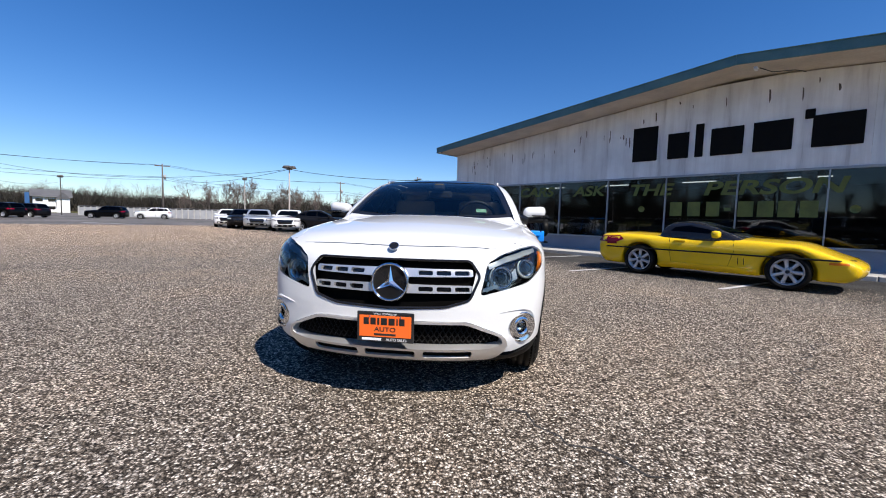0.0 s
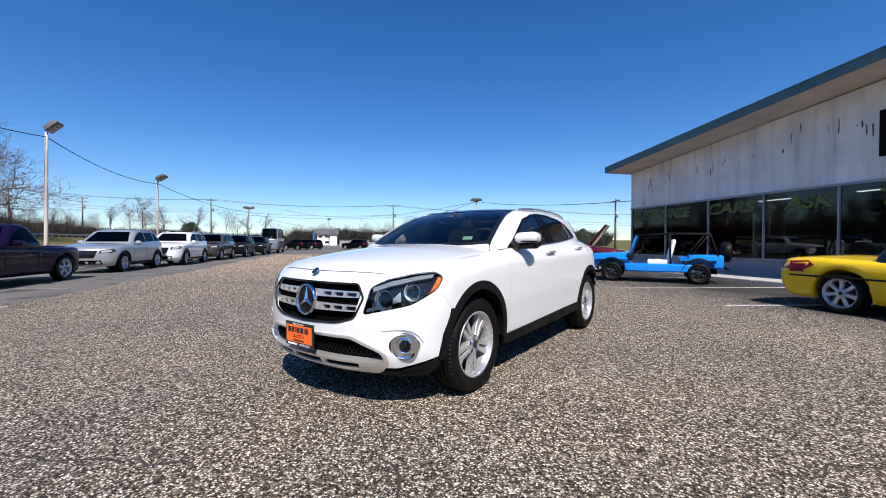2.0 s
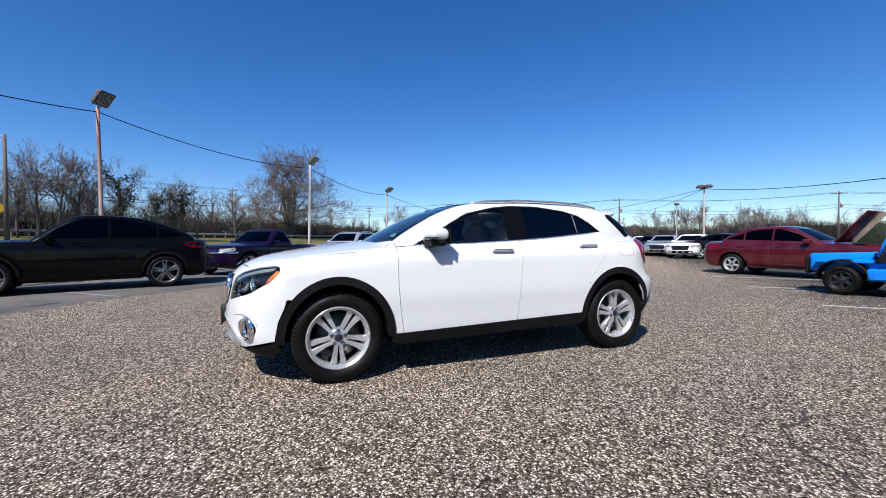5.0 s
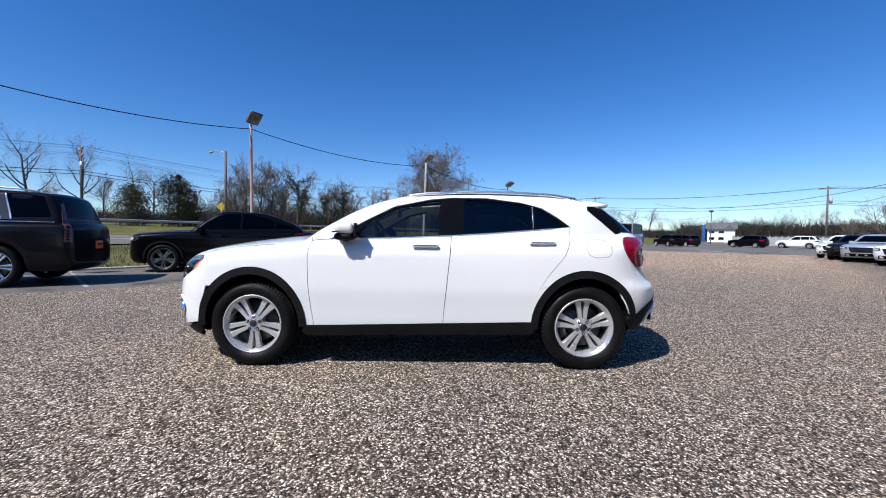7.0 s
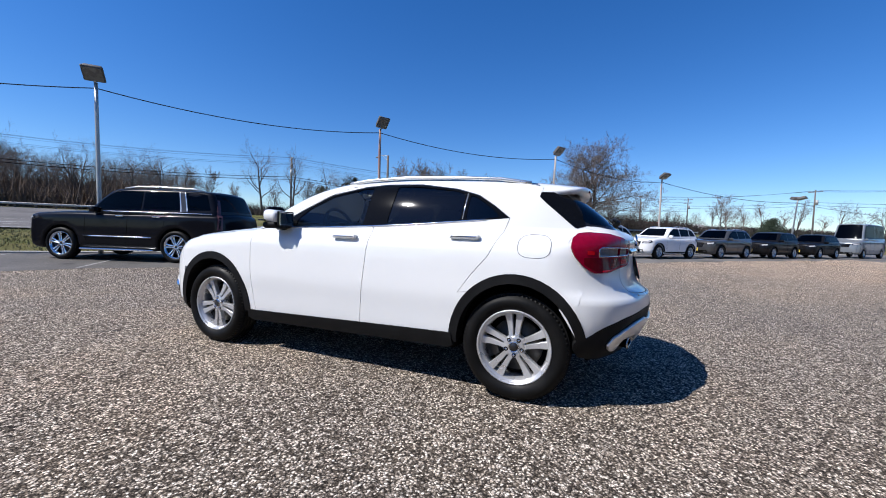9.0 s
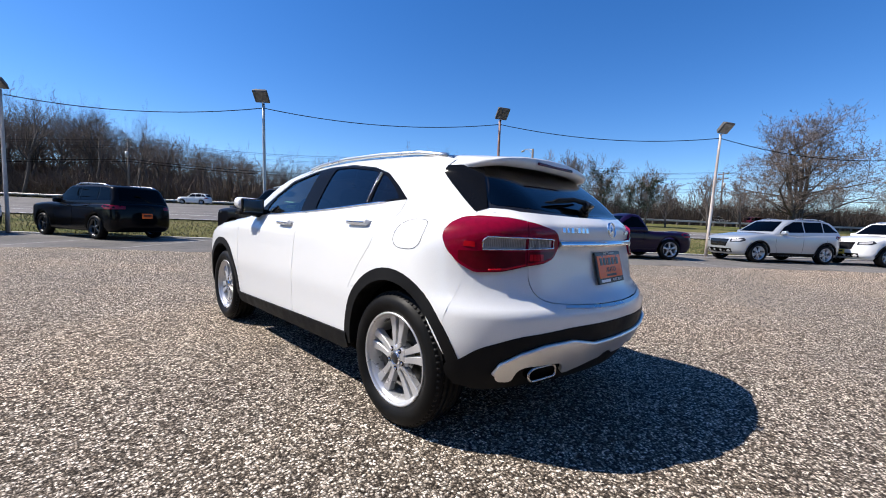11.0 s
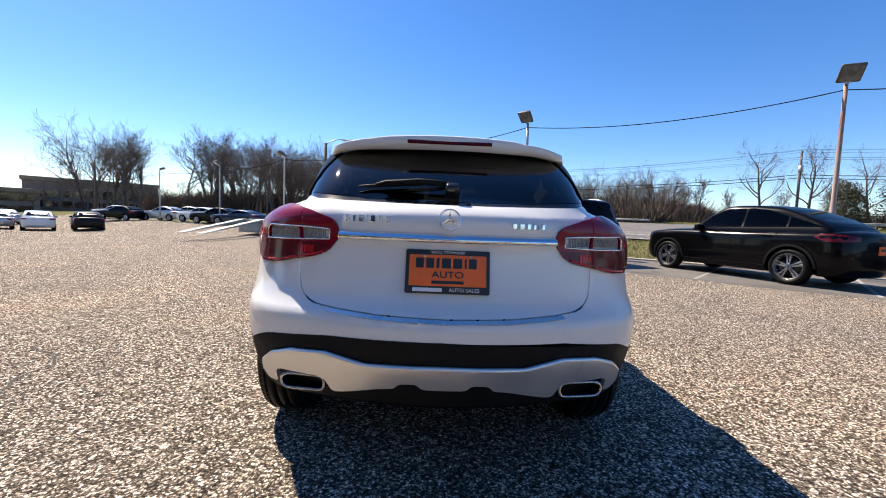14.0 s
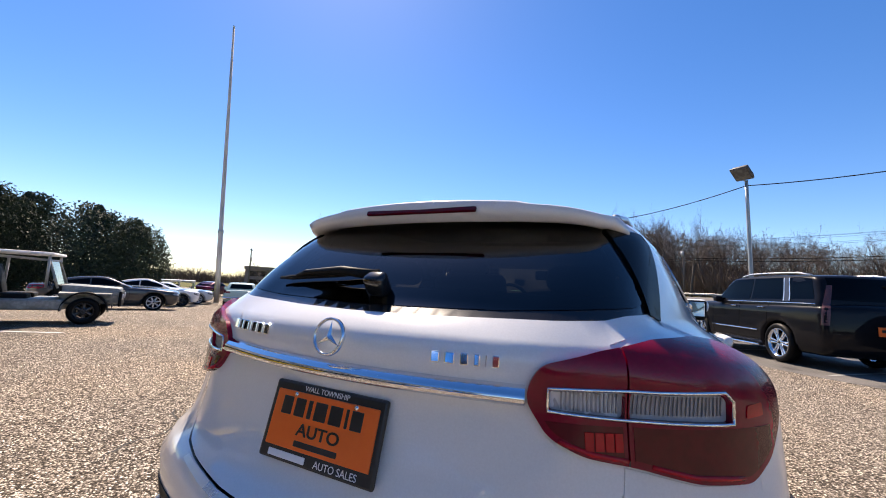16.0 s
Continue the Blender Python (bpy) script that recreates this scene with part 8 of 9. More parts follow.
    return b


bb = buggy("bright blue open beach buggy with white seats by the shop", P_BLUE, WHITE_PRINT)
stand(bb, (-0.5, 8.25), (1.7, 8.56), 0.64)
b2 = buggy("mottled grey-green open buggy with a white canopy", P_CAMO, BLACK_TRIM, canopy=WHITE_PRINT, cage=False)
stand(b2, *along((10.0, -1.4), HEAD_C, 2.12), 0.64)
b3 = buggy("lime green open buggy with a white canopy by the flagpole", P_LIME, BLACK_TRIM, canopy=WHITE_PRINT, cage=False)
stand(b3, *along((26.6, -14.4), HEAD_C, 2.12), 0.64)



# ---------------------------------------------------------------- poles and wires
def flood_pole(name, label, base, top, heads, mt, lean=(0, 0), r=0.055, yaw=0.0):
    """A tall steel pole with shoebox floodlights on brackets."""
    p = tagged(empty(name), label, "lamp post", "lot floodlight poles")
    h = top
    b = Vector(base)
    tip = b + Vector((lean[0], lean[1], h))
    n = 6
    tube("pole_shaft", [b + (tip - b) * (k / n) for k in range(n + 1)], [r * (1.15 - 0.3 * k / n) for k in range(n + 1)], mt, p, 10)
    boxed("base_plate", (-0.14, -0.14, 0), (0.14, 0.14, 0.03), GALV, p, 0.01, m=Matrix.Translation(b))
    for ang, tilt in heads:
        hd = empty("floodlight")
        hd.parent = p
        hd.matrix_local = Matrix.Translation(tip) @ pose(0, 0, 0, 0, 0, ang + yaw) @ pose(0, 0.05, 0.11, tilt, 0, 0) @ Matrix.Scale(0.86, 4)
        bm = bmesh.new()
        box(bm, (-0.3, -0.08, -0.11), (0.3, 0.5, 0.11), 0.05, 3)
        for v in bm.verts:
            if v.co.z > 0.03:
                v.co.x *= 0.84
                v.co.y = 0.18 + (v.co.y - 0.18) * 0.84
        part("lamp_housing", bm, CACHE["bronze"], hd)
        boxed("lamp_glass", (-0.25, -0.03, -0.118), (0.25, 0.45, -0.108), CACHE["lamp_glass"], hd, 0.01)
        tube("lamp_arm", [Vector((0, 0.0, 0)), Vector((0, -0.06, -0.16))], 0.03, mt, hd, 6)
    return p, tip


CACHE = {}
CACHE["bronze"] = surface("lamp_housing_bronze", (0.05, 0.045, 0.04), (0.12, 0.11, 0.1), 0.6, 4, 60)
CACHE["lamp_glass"] = surface("milky_lamp_glass", (0.1, 0.095, 0.085), (0.2, 0.19, 0.17), 0.3, 5, 40, coat=0.5)
WIRE = surface("black_cable", (0.006, 0.006, 0.006), (0.014, 0.014, 0.014), 0.8, 3, 20, spec=0.08)
tips = {}


def lot_pole(key, x, y, top, heads, mt, lean=(0, 0)):
    a, b = to_site(x, y)
    base = on_land(a, b, -0.05)
    _, tips[key] = flood_pole("floodlight_pole", "rusty white-painted floodlight pole on the grass verge" if mt is RUST_POLE else "pale steel floodlight pole on the grass verge", base, top, heads, mt, lean)


lot_pole("b", -23.9, 4.6, 4.62, ((-50, 30),), POLE_WHITE, (0.1, 0.0))
lot_pole("a", -17.1, -0.93, 5.05, ((-30, 45), ), POLE_WHITE, (-0.25, 0.1))
lot_pole("c", -10.76, -7.0, 5.2, ((-25, 50),), RUST_POLE, (-0.1, -0.1))
lot_pole("d", -3.58, -12.15, 5.05, ((-40, 40), ), GALV, (0.12, 0.05))
lot_pole("e", 3.15, -17.75, 5.0, ((-20, 22),), POLE_WHITE, (0.06, 0.0))
lot_pole("g", 10.2, -23.4, 5.0, ((-60, 30),), POLE_WHITE)
lot_pole("h", 18.0, -30.0, 5.0, ((-40, 30),), GALV)
lot_pole("i", 27.0, -36.0, 5.0, ((120, 20),), GALV)
lot_pole("f", -31.6, 13.5, 4.0, ((-30, 15), (100, 15)), GALV, (0.4, 0.15))
_, tips["dish"] = flood_pole("floodlight_pole", "white pole with a ring of four floodlights", (-15.6, 25.5, 0), 4.7, ((0, 8), (90, 8), (180, 8), (270, 8)), POLE_WHITE)
_, tips["twin"] = flood_pole("floodlight_pole", "pale pole with two floodlights at the lot's end", (-28.4, 38.9, 0), 5.0, ((35, 15), (215, 15)), POLE_WHITE)
_, tips["twin2"] = flood_pole("floodlight_pole", "dark pole with two floodlights beyond the lot", (-52, 38, 0.3), 4.6, ((60, 15), (240, 15)), CACHE["bronze"])


def sag_wire(name, p, q, sag, r=0.012, n=18, label="black overhead cable strung between poles"):
    p, q = Vector(p), Vector(q)
    pts = [p.lerp(q, t / n) - Vector((0, 0, sag * 4 * (t / n) * (1 - t / n))) for t in range(n + 1)]
    return tagged(tube(name, pts, r, WIRE, None, 5), label, "cable", "overhead cables")


chain = ["i", "h", "g", "e", "d", "c", "a", "b", "f"]
for k, (u, v) in enumerate(zip(chain[:-1], chain[1:])):
    sag_wire("overhead_cable", tips[u] - Vector((0, 0, 0.16)), tips[v] - Vector((0, 0, 0.16)), 0.34, 0.015)
sag_wire("overhead_cable", tips["f"] - Vector((0, 0, 0.2)), (-52, 38, 4.4), 0.8)
sag_wire("overhead_cable", tips["dish"], at(-10.8, 11.2, 3.0), 0.25, 0.016)
sag_wire("overhead_cable", tips["dish"], (-52, 30, 6.0), 1.2, 0.016)
sag_wire("overhead_cable", tips["dish"], (-60, 62, 7.5), 1.0, 0.016)


def utility_pole(base, h, arms, ang, label="weathered wooden utility pole with crossarms"):
    p = tagged(empty("utility_pole"), label, "utility pole", "utility poles")
    b = Vector(base)
    tube("pole_shaft", [b, b + Vector((0, 0, h * 0.5)), b + Vector((0, 0, h))], [0.17, 0.15, 0.11], WOOD_POLE, p, 8)
    d = Vector((math.cos(radians(ang)), math.sin(radians(ang)), 0))
    for k in range(arms):
        z = h - 0.4 - k * 0.9
        c = b + Vector((0, 0, z))
        boxed("crossarm", (-1.2, -0.06, -0.07), (1.2, 0.06, 0.07), WOOD_POLE, p, m=Matrix.Translation(c) @ pose(0, 0, 0, 0, 0, ang))
        for t in (-1.1, -0.6, 0.6, 1.1):
            tube("insulator", [c + d * t + Vector((0, 0, 0.06)), c + d * t + Vector((0, 0, 0.24))], 0.05, GALV, p, 6)
    if arms:
        tube("transformer_can", [b + d * 0.38 + Vector((0, 0, h - 2.9)), b + d * 0.38 + Vector((0, 0, h - 2.0))], 0.22, GALV, p, 10)
    return b + Vector((0, 0, h)), d


line = []
for a, b, h in ((-110, -62, 10.0), (-58, -64, 10.0), (-6.6, -64.0, 9.9), (44, -65, 10.0), (96, -66, 10.0), (150, -66, 10)):
    line.append(utility_pole(on_land(a, b, -0.1), h, 2, math.degrees(math.atan2(INTO.y, INTO.x))))
for (p, d), (q, e) in zip(line[:-1], line[1:]):
    for t, dz in ((-1.1, -0.15), (0.6, -0.15), (1.1, -0.15), (-0.8, -1.05), (0.8, -1.05)):
        sag_wire("power_line", p + d * t + Vector((0, 0, dz)), q + e * t + Vector((0, 0, dz)), 1.1, 0.012, 14, "thin power line along the road")
    for dz in (-3.1, -3.5):
        sag_wire("phone_line", p + Vector((0, 0, dz)), q + Vector((0, 0, dz)), 1.0, 0.035, 14, "thick telephone cable along the road")
# poles beyond the far end, with lines
far_line = []
for x, y, h in ((-130, 10, 11), (-95, 38, 10.5), (-62, 64, 10), (-38, 92, 9.8), (-10, 118, 9.5)):
    a, b = to_site(x, y)
    far_line.append(utility_pole((x, y, height(a, b) - 0.2), h, 1, 40))
for (p, d), (q, e) in zip(far_line[:-1], far_line[1:]):
    for t, dz in ((-1.1, -0.2), (1.1, -0.2), (0, -2.4), (0, -3.0)):
        sag_wire("power_line", p + d * t + Vector((0, 0, dz)), q + e * t + Vector((0, 0, dz)), 0.9, 0.025, 12, "thin power line across the far end")
for x, y, h in ((55, -62, 9), (80, -58, 9), (98, -40, 9), (-12, 60, 8)):
    utility_pole((x, y, height(*to_site(x, y)) - 0.1), h, 1, -50)


def street_lamp(base, h, ang, wood=True, reach=1.0):
    s = tagged(empty("street_lamp"), "tall roadside pole with a curved bracket street lamp", "street lamp", "street lamps")
    b = Vector(base)
    tube("pole_shaft", [b, b + Vector((0, 0, h))], [0.17, 0.12], WOOD_POLE if wood else GALV, s, 8)
    d = Vector((math.cos(radians(ang)), math.sin(radians(ang)), 0)) * reach
    t = b + Vector((0, 0, h - 0.15))
    tube("bracket", [t, t + d * 1.2 + Vector((0, 0, 0.35)), t + d * 2.6 + Vector((0, 0, 0.55)), t + d * 3.4 + Vector((0, 0, 0.52))], 0.035, GALV, s, 6)
    tube("bracket_stay", [t - Vector((0, 0, 0.5)), t + d * 2.0 + Vector((0, 0, 0.45))], 0.02, GALV, s, 5)
    c = t + d * (3.4 + 0.35 / reach) + Vector((0, 0, 0.5))
    bm = bmesh.new()
    box(bm, (-0.38, -0.13, -0.08), (0.38, 0.13, 0.07), 0.06, 3)
    part("lamp_head", bm, GALV, s).matrix_local = Matrix.Translation(c) @ pose(0, 0, 0, 0, 0, ang)
    return s


P1 = on_land(*to_site(-38.2, -23.2))
street_lamp(P1, 9.81 - P1.z, -128)
street_lamp(on_land(*to_site(9.3, -30.0)), 6.9, 190, reach=0.4)
# yellow warning sign
sg_b = on_land(*to_site(-38.6, -23.9))
sg = tagged(empty("warning_sign"), "yellow diamond warning sign on a steel post", "road sign")
tube("sign_post", [sg_b, sg_b + Vector((0, 0, 2.9))], 0.035, GALV, sg, 6)
YS = surface("sign_yellow", (0.75, 0.45, 0.01), (0.85, 0.55, 0.02), 0.5, 3, 30)
boxed("sign_face", (-0.36, -0.012, -0.36), (0.36, 0.012, 0.36), YS, sg, 0.01, m=Matrix.Translation((sg_b.x, sg_b.y, 3.95)) @ pose(0, 0, 0, 0, 0, -58) @ pose(0, 0, 0, 0, 45, 0))
boxed("sign_bar", (-0.04, -0.02, -0.2), (0.04, 0.02, 0.2), PLATE_BLACK, sg, 0.01, m=Matrix.Translation((sg_b.x, sg_b.y, 3.95)) @ pose(0, 0, 0, 0, 0, -58))


def guard_rail(a0, a1, b):
    root = tagged(empty("guard_rail"), "galvanised steel guard rail on wooden posts along the road", "guard rail")
    n = int((a1 - a0) / 1.9)
    prof = ((0.0, 0.0), (0.04, 0.05), (0.0, 0.1), (0.0, 0.16), (0.04, 0.21), (0.0, 0.26))
    vs, fs = [], []
    for i in range(n + 1):
        a = a0 + 1.9 * i
        for d, z in prof:
            vs.append(on_land(a, b + 0.1 + d, 0.42 + z))
    for i in range(n):
        for j in range(5):
            k = i * 6 + j
            fs.append((k, k + 6, k + 7, k + 1))
    r = raw("rail_beam", vs, fs, GALV, root, smooth=False)
    bm = bmesh.new()
    box(bm, (-0.08, -0.08, -0.1), (0.08, 0.08, 0.74), 0.01)
    me = bpy.data.meshes.new("rail_post")
    bm.to_mesh(me)
    bm.free()
    me.materials.append(WOOD_POLE)
    for i in range(n + 1):
        ob = new("rail_post", me)
        ob.parent = root
        ob.matrix_local = Matrix.Translation(on_land(a0 + 1.9 * i, b)) @ SITE


guard_rail(-95, -2, -50.5)
guard_rail(10, 70, -64)
# flagpole
fp = tagged(empty("flagpole"), "tall bare white flagpole with a ball finial", "flagpole")
fb = Vector((26.5, -15.3, height(*to_site(26.5, -15.3))))
plumb = Vector((0.046, 0.018, 1.0))
tube("shaft", [fb + plumb * z for z in (0, 5.1, 5.12, 12.5, 20.9)], [0.18, 0.165, 0.15, 0.12, 0.07], POLE_WHITE, fp, 12)
tube("collar", [fb + plumb * 4.98, fb + plumb * 5.24], 0.19, GALV, fp, 12)
v, f = lathe([(0.001, 0.09), (0.06, 0.06), (0.09, 0.0), (0.06, -0.06), (0.001, -0.09)], 14, "z")
merged("finial", [([p + fb + plumb * 21.0 for p in v], f)], SATIN, fp)

# display ramp
RAMP = surface("pale_painted_steel", (0.2, 0.215, 0.2), (0.4, 0.42, 0.39), 0.6, 1.5, 30, bump=0.1)
dk = tagged(empty("display_ramp"), "pale green-grey display platform with two drive-on ramps", "ramp")
RM = Matrix.Translation((7.3, -21.9, 0)) @ pose(0, 0, 0, 0, 0, math.degrees(math.atan2(0.88, 0.47)))
boxed("platform", (0, -2.0, 0.02), (4.3, 0, 0.70), RAMP, dk, 0.02, m=RM)
boxed("platform_lip", (-0.03, -2.03, 0.70), (4.33, 0.03, 0.75), RAMP, dk, 0.01, m=RM)
for y0 in (-0.5, -1.95):
    v = [(4.3, y0, 0.75), (4.3, y0 + 0.45, 0.75), (7.6, y0 + 0.45, 0.03), (7.6, y0, 0.03), (4.3, y0, 0.60), (4.3, y0 + 0.45, 0.60), (7.6, y0 + 0.45, 0.005), (7.6, y0, 0.005)]
    raw("ramp_track", [RM @ Vector(p) for p in v], [(0, 1, 2, 3), (7, 6, 5, 4), (0, 4, 5, 1), (1, 5, 6, 2), (2, 6, 7, 3), (3, 7, 4, 0)], RAMP, dk, smooth=False)


# ---------------------------------------------------------------- trees
BARK = surface("grey_brown_bark", (0.045, 0.038, 0.032), (0.115, 0.097, 0.083), 0.9, 2, 30, bump=0.4)
TWIG = surface("bare_twigs", (0.08, 0.061, 0.049), (0.2, 0.153, 0.124), 0.9, 1, 20)
NEEDLE = surface("dark_evergreen_needles", (0.012, 0.022, 0.012), (0.045, 0.065, 0.03), 0.8, 1.2, 20)
NEEDLE2 = surface("green_brown_cedar", (0.022, 0.026, 0.012), (0.07, 0.06, 0.03), 0.8, 1.2, 20)
DARK_SCRUB = surface("dark_brown_scrub", (0.017, 0.013, 0.01), (0.045, 0.033, 0.025), 0.95, 0.6, 10)
FAR_SCRUB = surface("far_olive_brown_scrub", (0.012, 0.011, 0.007), (0.034, 0.028, 0.019), 0.95, 0.3, 6)
SCRUB = surface("brown_scrub", (0.07, 0.05, 0.038), (0.16, 0.113, 0.08), 0.95, 0.6, 10)


def grow(rng, h, spread, levels=5, start=0.25, thick=0.02):
    """Limb paths of a leafless tree: (points, radii, level)."""
    out = []

    def limb(p, d, length, r, lev):
        n = 5 if lev < 2 else 3
        pts, rad = [p], [r]
        q, dd = p, d
        for k in range(n):
            dd = (dd + Vector(rng.normal(0, (0.06, 0.15, 0.2, 0.24, 0.28, 0.3)[lev], 3)) + Vector((0, 0, 0.05 * lev))).normalized()
            q = q + dd * length / n
            pts.append(q)
            rad.append(r * (1 - 0.62 * (k + 1) / n))
        out.append((pts, rad, lev))
        if lev >= levels:
            return
        kids = {0: 9, 1: 6, 2: 5, 3: 4, 4: 4}[lev]
        for k in range(kids):
            t = (start if lev == 0 else 0.2) + (1 - (start if lev == 0 else 0.2)) * (k + rng.uniform(0.2, 0.9)) / kids
            t = min(t, 0.98)
            i = min(int(t * n), n - 1)
            b = pts[i].lerp(pts[i + 1], t * n - i)
            ax = (pts[i + 1] - pts[i]).normalized()
            side = ax.orthogonal().normalized()
            side.rotate(Matrix.Rotation(rng.uniform(0, 6.28), 3, ax))
            tilt = rng.uniform(0.45, 0.95) * spread
            nd = (ax * math.cos(tilt) + side * math.sin(tilt)).normalized()
            rr = rad[i] * rng.uniform(0.45, 0.65)
            limb(b, nd, length * rng.uniform(0.42, 0.66) * (1.1 - 0.45 * t if lev == 0 else 1.0), max(rr, 0.012), lev + 1)

    limb(Vector((0, 0, -0.1)), Vector((0, 0, 1)), h * 0.78, h * thick, 0)
    return out


def bare_tree(seed, h, spread=1.0, start=0.25, levels=4, fat=0.014, label="tall leafless grey-brown tree in the woods", ivy=False):
    rng = np.random.default_rng(seed)
    t = tagged(empty("bare_tree"), label, "tree", "bare trees")
    limbs = grow(rng, h, spread, levels, start)
    pieces = [ring_tube(p, r, 6 if lv == 0 else 4) for p, r, lv in limbs if lv <= 1]
    merged("trunk", pieces, BARK, t)
    vs, fs = [], []
    for p, r, lv in limbs:
        if lv < 2:
            continue
        if lv == 2 and levels > 4:
            v, f = ring_tube(p, r, 3)
            o = len(vs)
            vs += v
            fs += [tuple(i + o for i in q) for q in f]
        else:
            for a, b, ra in zip(p[:-1], p[1:], r[:-1]):
                d = (b - a).cross(Vector((rng.normal(), rng.normal(), rng.normal())))
                if d.length < 1e-6:
                    continue
                d = d.normalized() * max(ra, fat)
                o = len(vs)
                vs += [a - d, a + d, b]
                fs.append((o, o + 1, o + 2))
    raw("crown", vs, fs, TWIG, t, smooth=False)
    if ivy:
        rngi = np.random.default_rng(seed + 1)
        q = []
        for p, r, lv in limbs:
            if lv <= 1:
                for a, b in zip(p[:-1], p[1:]):
                    for _ in range(26):
                        q.append(a.lerp(b, rngi.uniform()) + Vector(rngi.normal(0, 0.28, 3)))
        leaf_mesh("ivy", q, 0.16, rngi, NEEDLE, t)
    return t


def leaf_mesh(name, centres, size, rng, mt, parent):
    vs, fs = [], []
    for c in centres:
        a = Vector(rng.normal(0, 1, 3)).normalized()
        b = a.orthogonal().normalized()
        s = size * rng.uniform(0.6, 1.3)
        o = len(vs)
        vs += [c - a * s, c + b * s * 0.45, c + a * s, c - b * s * 0.45]
        fs.append((o, o + 1, o + 2, o + 3))
    return raw(name, vs, fs, mt, parent, smooth=False)


def evergreen(seed, h, w, label, mt, lobes=9, base=0.12):
    rng = np.random.default_rng(seed)
    t = tagged(empty("evergreen_tree"), label, "tree", "evergreen trees")
    tube("trunk", [Vector((0, 0, -0.1)), Vector((0.05, 0, h * 0.5)), Vector((0, 0.05, h * 0.9))], [h * 0.03, h * 0.02, h * 0.006], BARK, t, 8)
    cen = []
    for k in range(lobes):
        an = rng.uniform(0, 6.28)
        z = h * (base + (0.96 - base) * (k + 0.5) / lobes)
        prof = math.sin(min(1.0, (z / h - base) / (1 - base) * 0.9 + 0.22) * math.pi) ** 0.6
        rr = w * 0.5 * prof
        for j in range(4):
            an += 1.57 + rng.uniform(-0.4, 0.4)
            c = Vector((math.cos(an) * rr * 0.55, math.sin(an) * rr * 0.55, z + rng.normal(0, h * 0.03)))
            rad = rr * rng.uniform(0.34, 0.6) + 0.25
            for _ in range(560):
                d = Vector(rng.normal(0, 1, 3)).normalized()
                cen.append(c + d * rad * rng.uniform(0.55, 1.08) * Vector((1, 1, 1)).x + Vector((0, 0, d.z * rad * 0.3)))
    leaf_mesh("crown", cen, h * 0.0155, rng, mt, t)
    return t


proto = [bare_tree(s, h, sp, st) for s, h, sp, st in ((1, 15.0, 0.85, 0.42), (2, 14.0, 0.95, 0.36), (3, 16.0, 0.8, 0.48), (4, 13.0, 1.05, 0.3), (5, 15.0, 0.9, 0.5))]
wide_tree = bare_tree(9, 17.0, 1.2, 0.1, 5, 0.028, "large spreading leafless tree beside the road")
ivy_tree = bare_tree(12, 10.0, 1.0, 0.3, 4, 0.02, "ivy-clad leafless tree with broken limbs", True)
small = [bare_tree(s, 8.0, 0.8, 0.12, 4, 0.03, "small leafless roadside tree") for s in (21, 22)]


def thin_tree(seed, h, spread, start, fat):
    """Corners of the triangles of a plain leafless tree for the deep rows."""
    rng = np.random.default_rng(seed)
    out = []
    for p, r, lv in grow(rng, h, spread, 4, start):
        if lv == 4:
            p, r = [p[0], p[-1]], [r[0], r[-1]]
        for a, b, ra, rb in zip(p[:-1], p[1:], r[:-1], r[1:]):
            for turn in range(2 if lv < 2 else 1):
                d = (b - a).cross(Vector(rng.normal(0, 1, 3)))
                d = d.normalized() * (1.0 if d.length > 1e-9 else 0.0)
                w0, w1 = max(ra, fat if lv < 4 else fat * 0.6), max(rb, fat * 0.4)
                out.append((a - d * w0, a + d * w0, b + d * w1))
                if lv < 2:
                    out.append((a - d * w0, b + d * w1, b - d * w1))
    return np.array([[tuple(v) for v in t] for t in out]).reshape(-1, 3)


thin = [thin_tree(s, 15.0, sp, st, 0.03) for s, sp, st in ((61, 0.9, 0.35), (62, 1.0, 0.4), (63, 0.85, 0.3), (64, 1.1, 0.3))]
deep = []


def put_deep(a, b, scale, keep=True):
    t = rt.uniform(0, 6.28)
    c, s_ = math.cos(t) * scale, math.sin(t) * scale
    q = rt.choice(thin)
    if not keep:
        return
    p = on_land(a, b, -0.05)
    deep.append(np.stack([q[:, 0] * c - q[:, 1] * s_ + p.x, q[:, 0] * s_ + q[:, 1] * c + p.y, q[:, 2] * scale + p.z], 1))


def plant(ob, a, b, scale, rot, first):
    p = on_land(a, b, -0.05)
    m = Matrix.Translation(p) @ pose(0, 0, 0, 0, 0, rot) @ Matrix.Scale(scale, 4)
    if first:
        ob.matrix_world = m
        return ob
    q = copy_thing(ob, Matrix.Translation(p) @ pose(0, 0, 0, 0, 0, rot))
    q.scale = (scale, scale, scale)
    return q


rt = random.Random(3)
stature = curve_keys(((0, 0.5), (28, 0.52), (48, 0.76), (75, 1.02), (140, 1.0)))
used = set()


def put_tree(ob, a, b, scale):
    return_ob = plant(ob, a, b, scale, rt.uniform(0, 360), ob.name not in used)
    used.add(ob.name)
    return return_ob


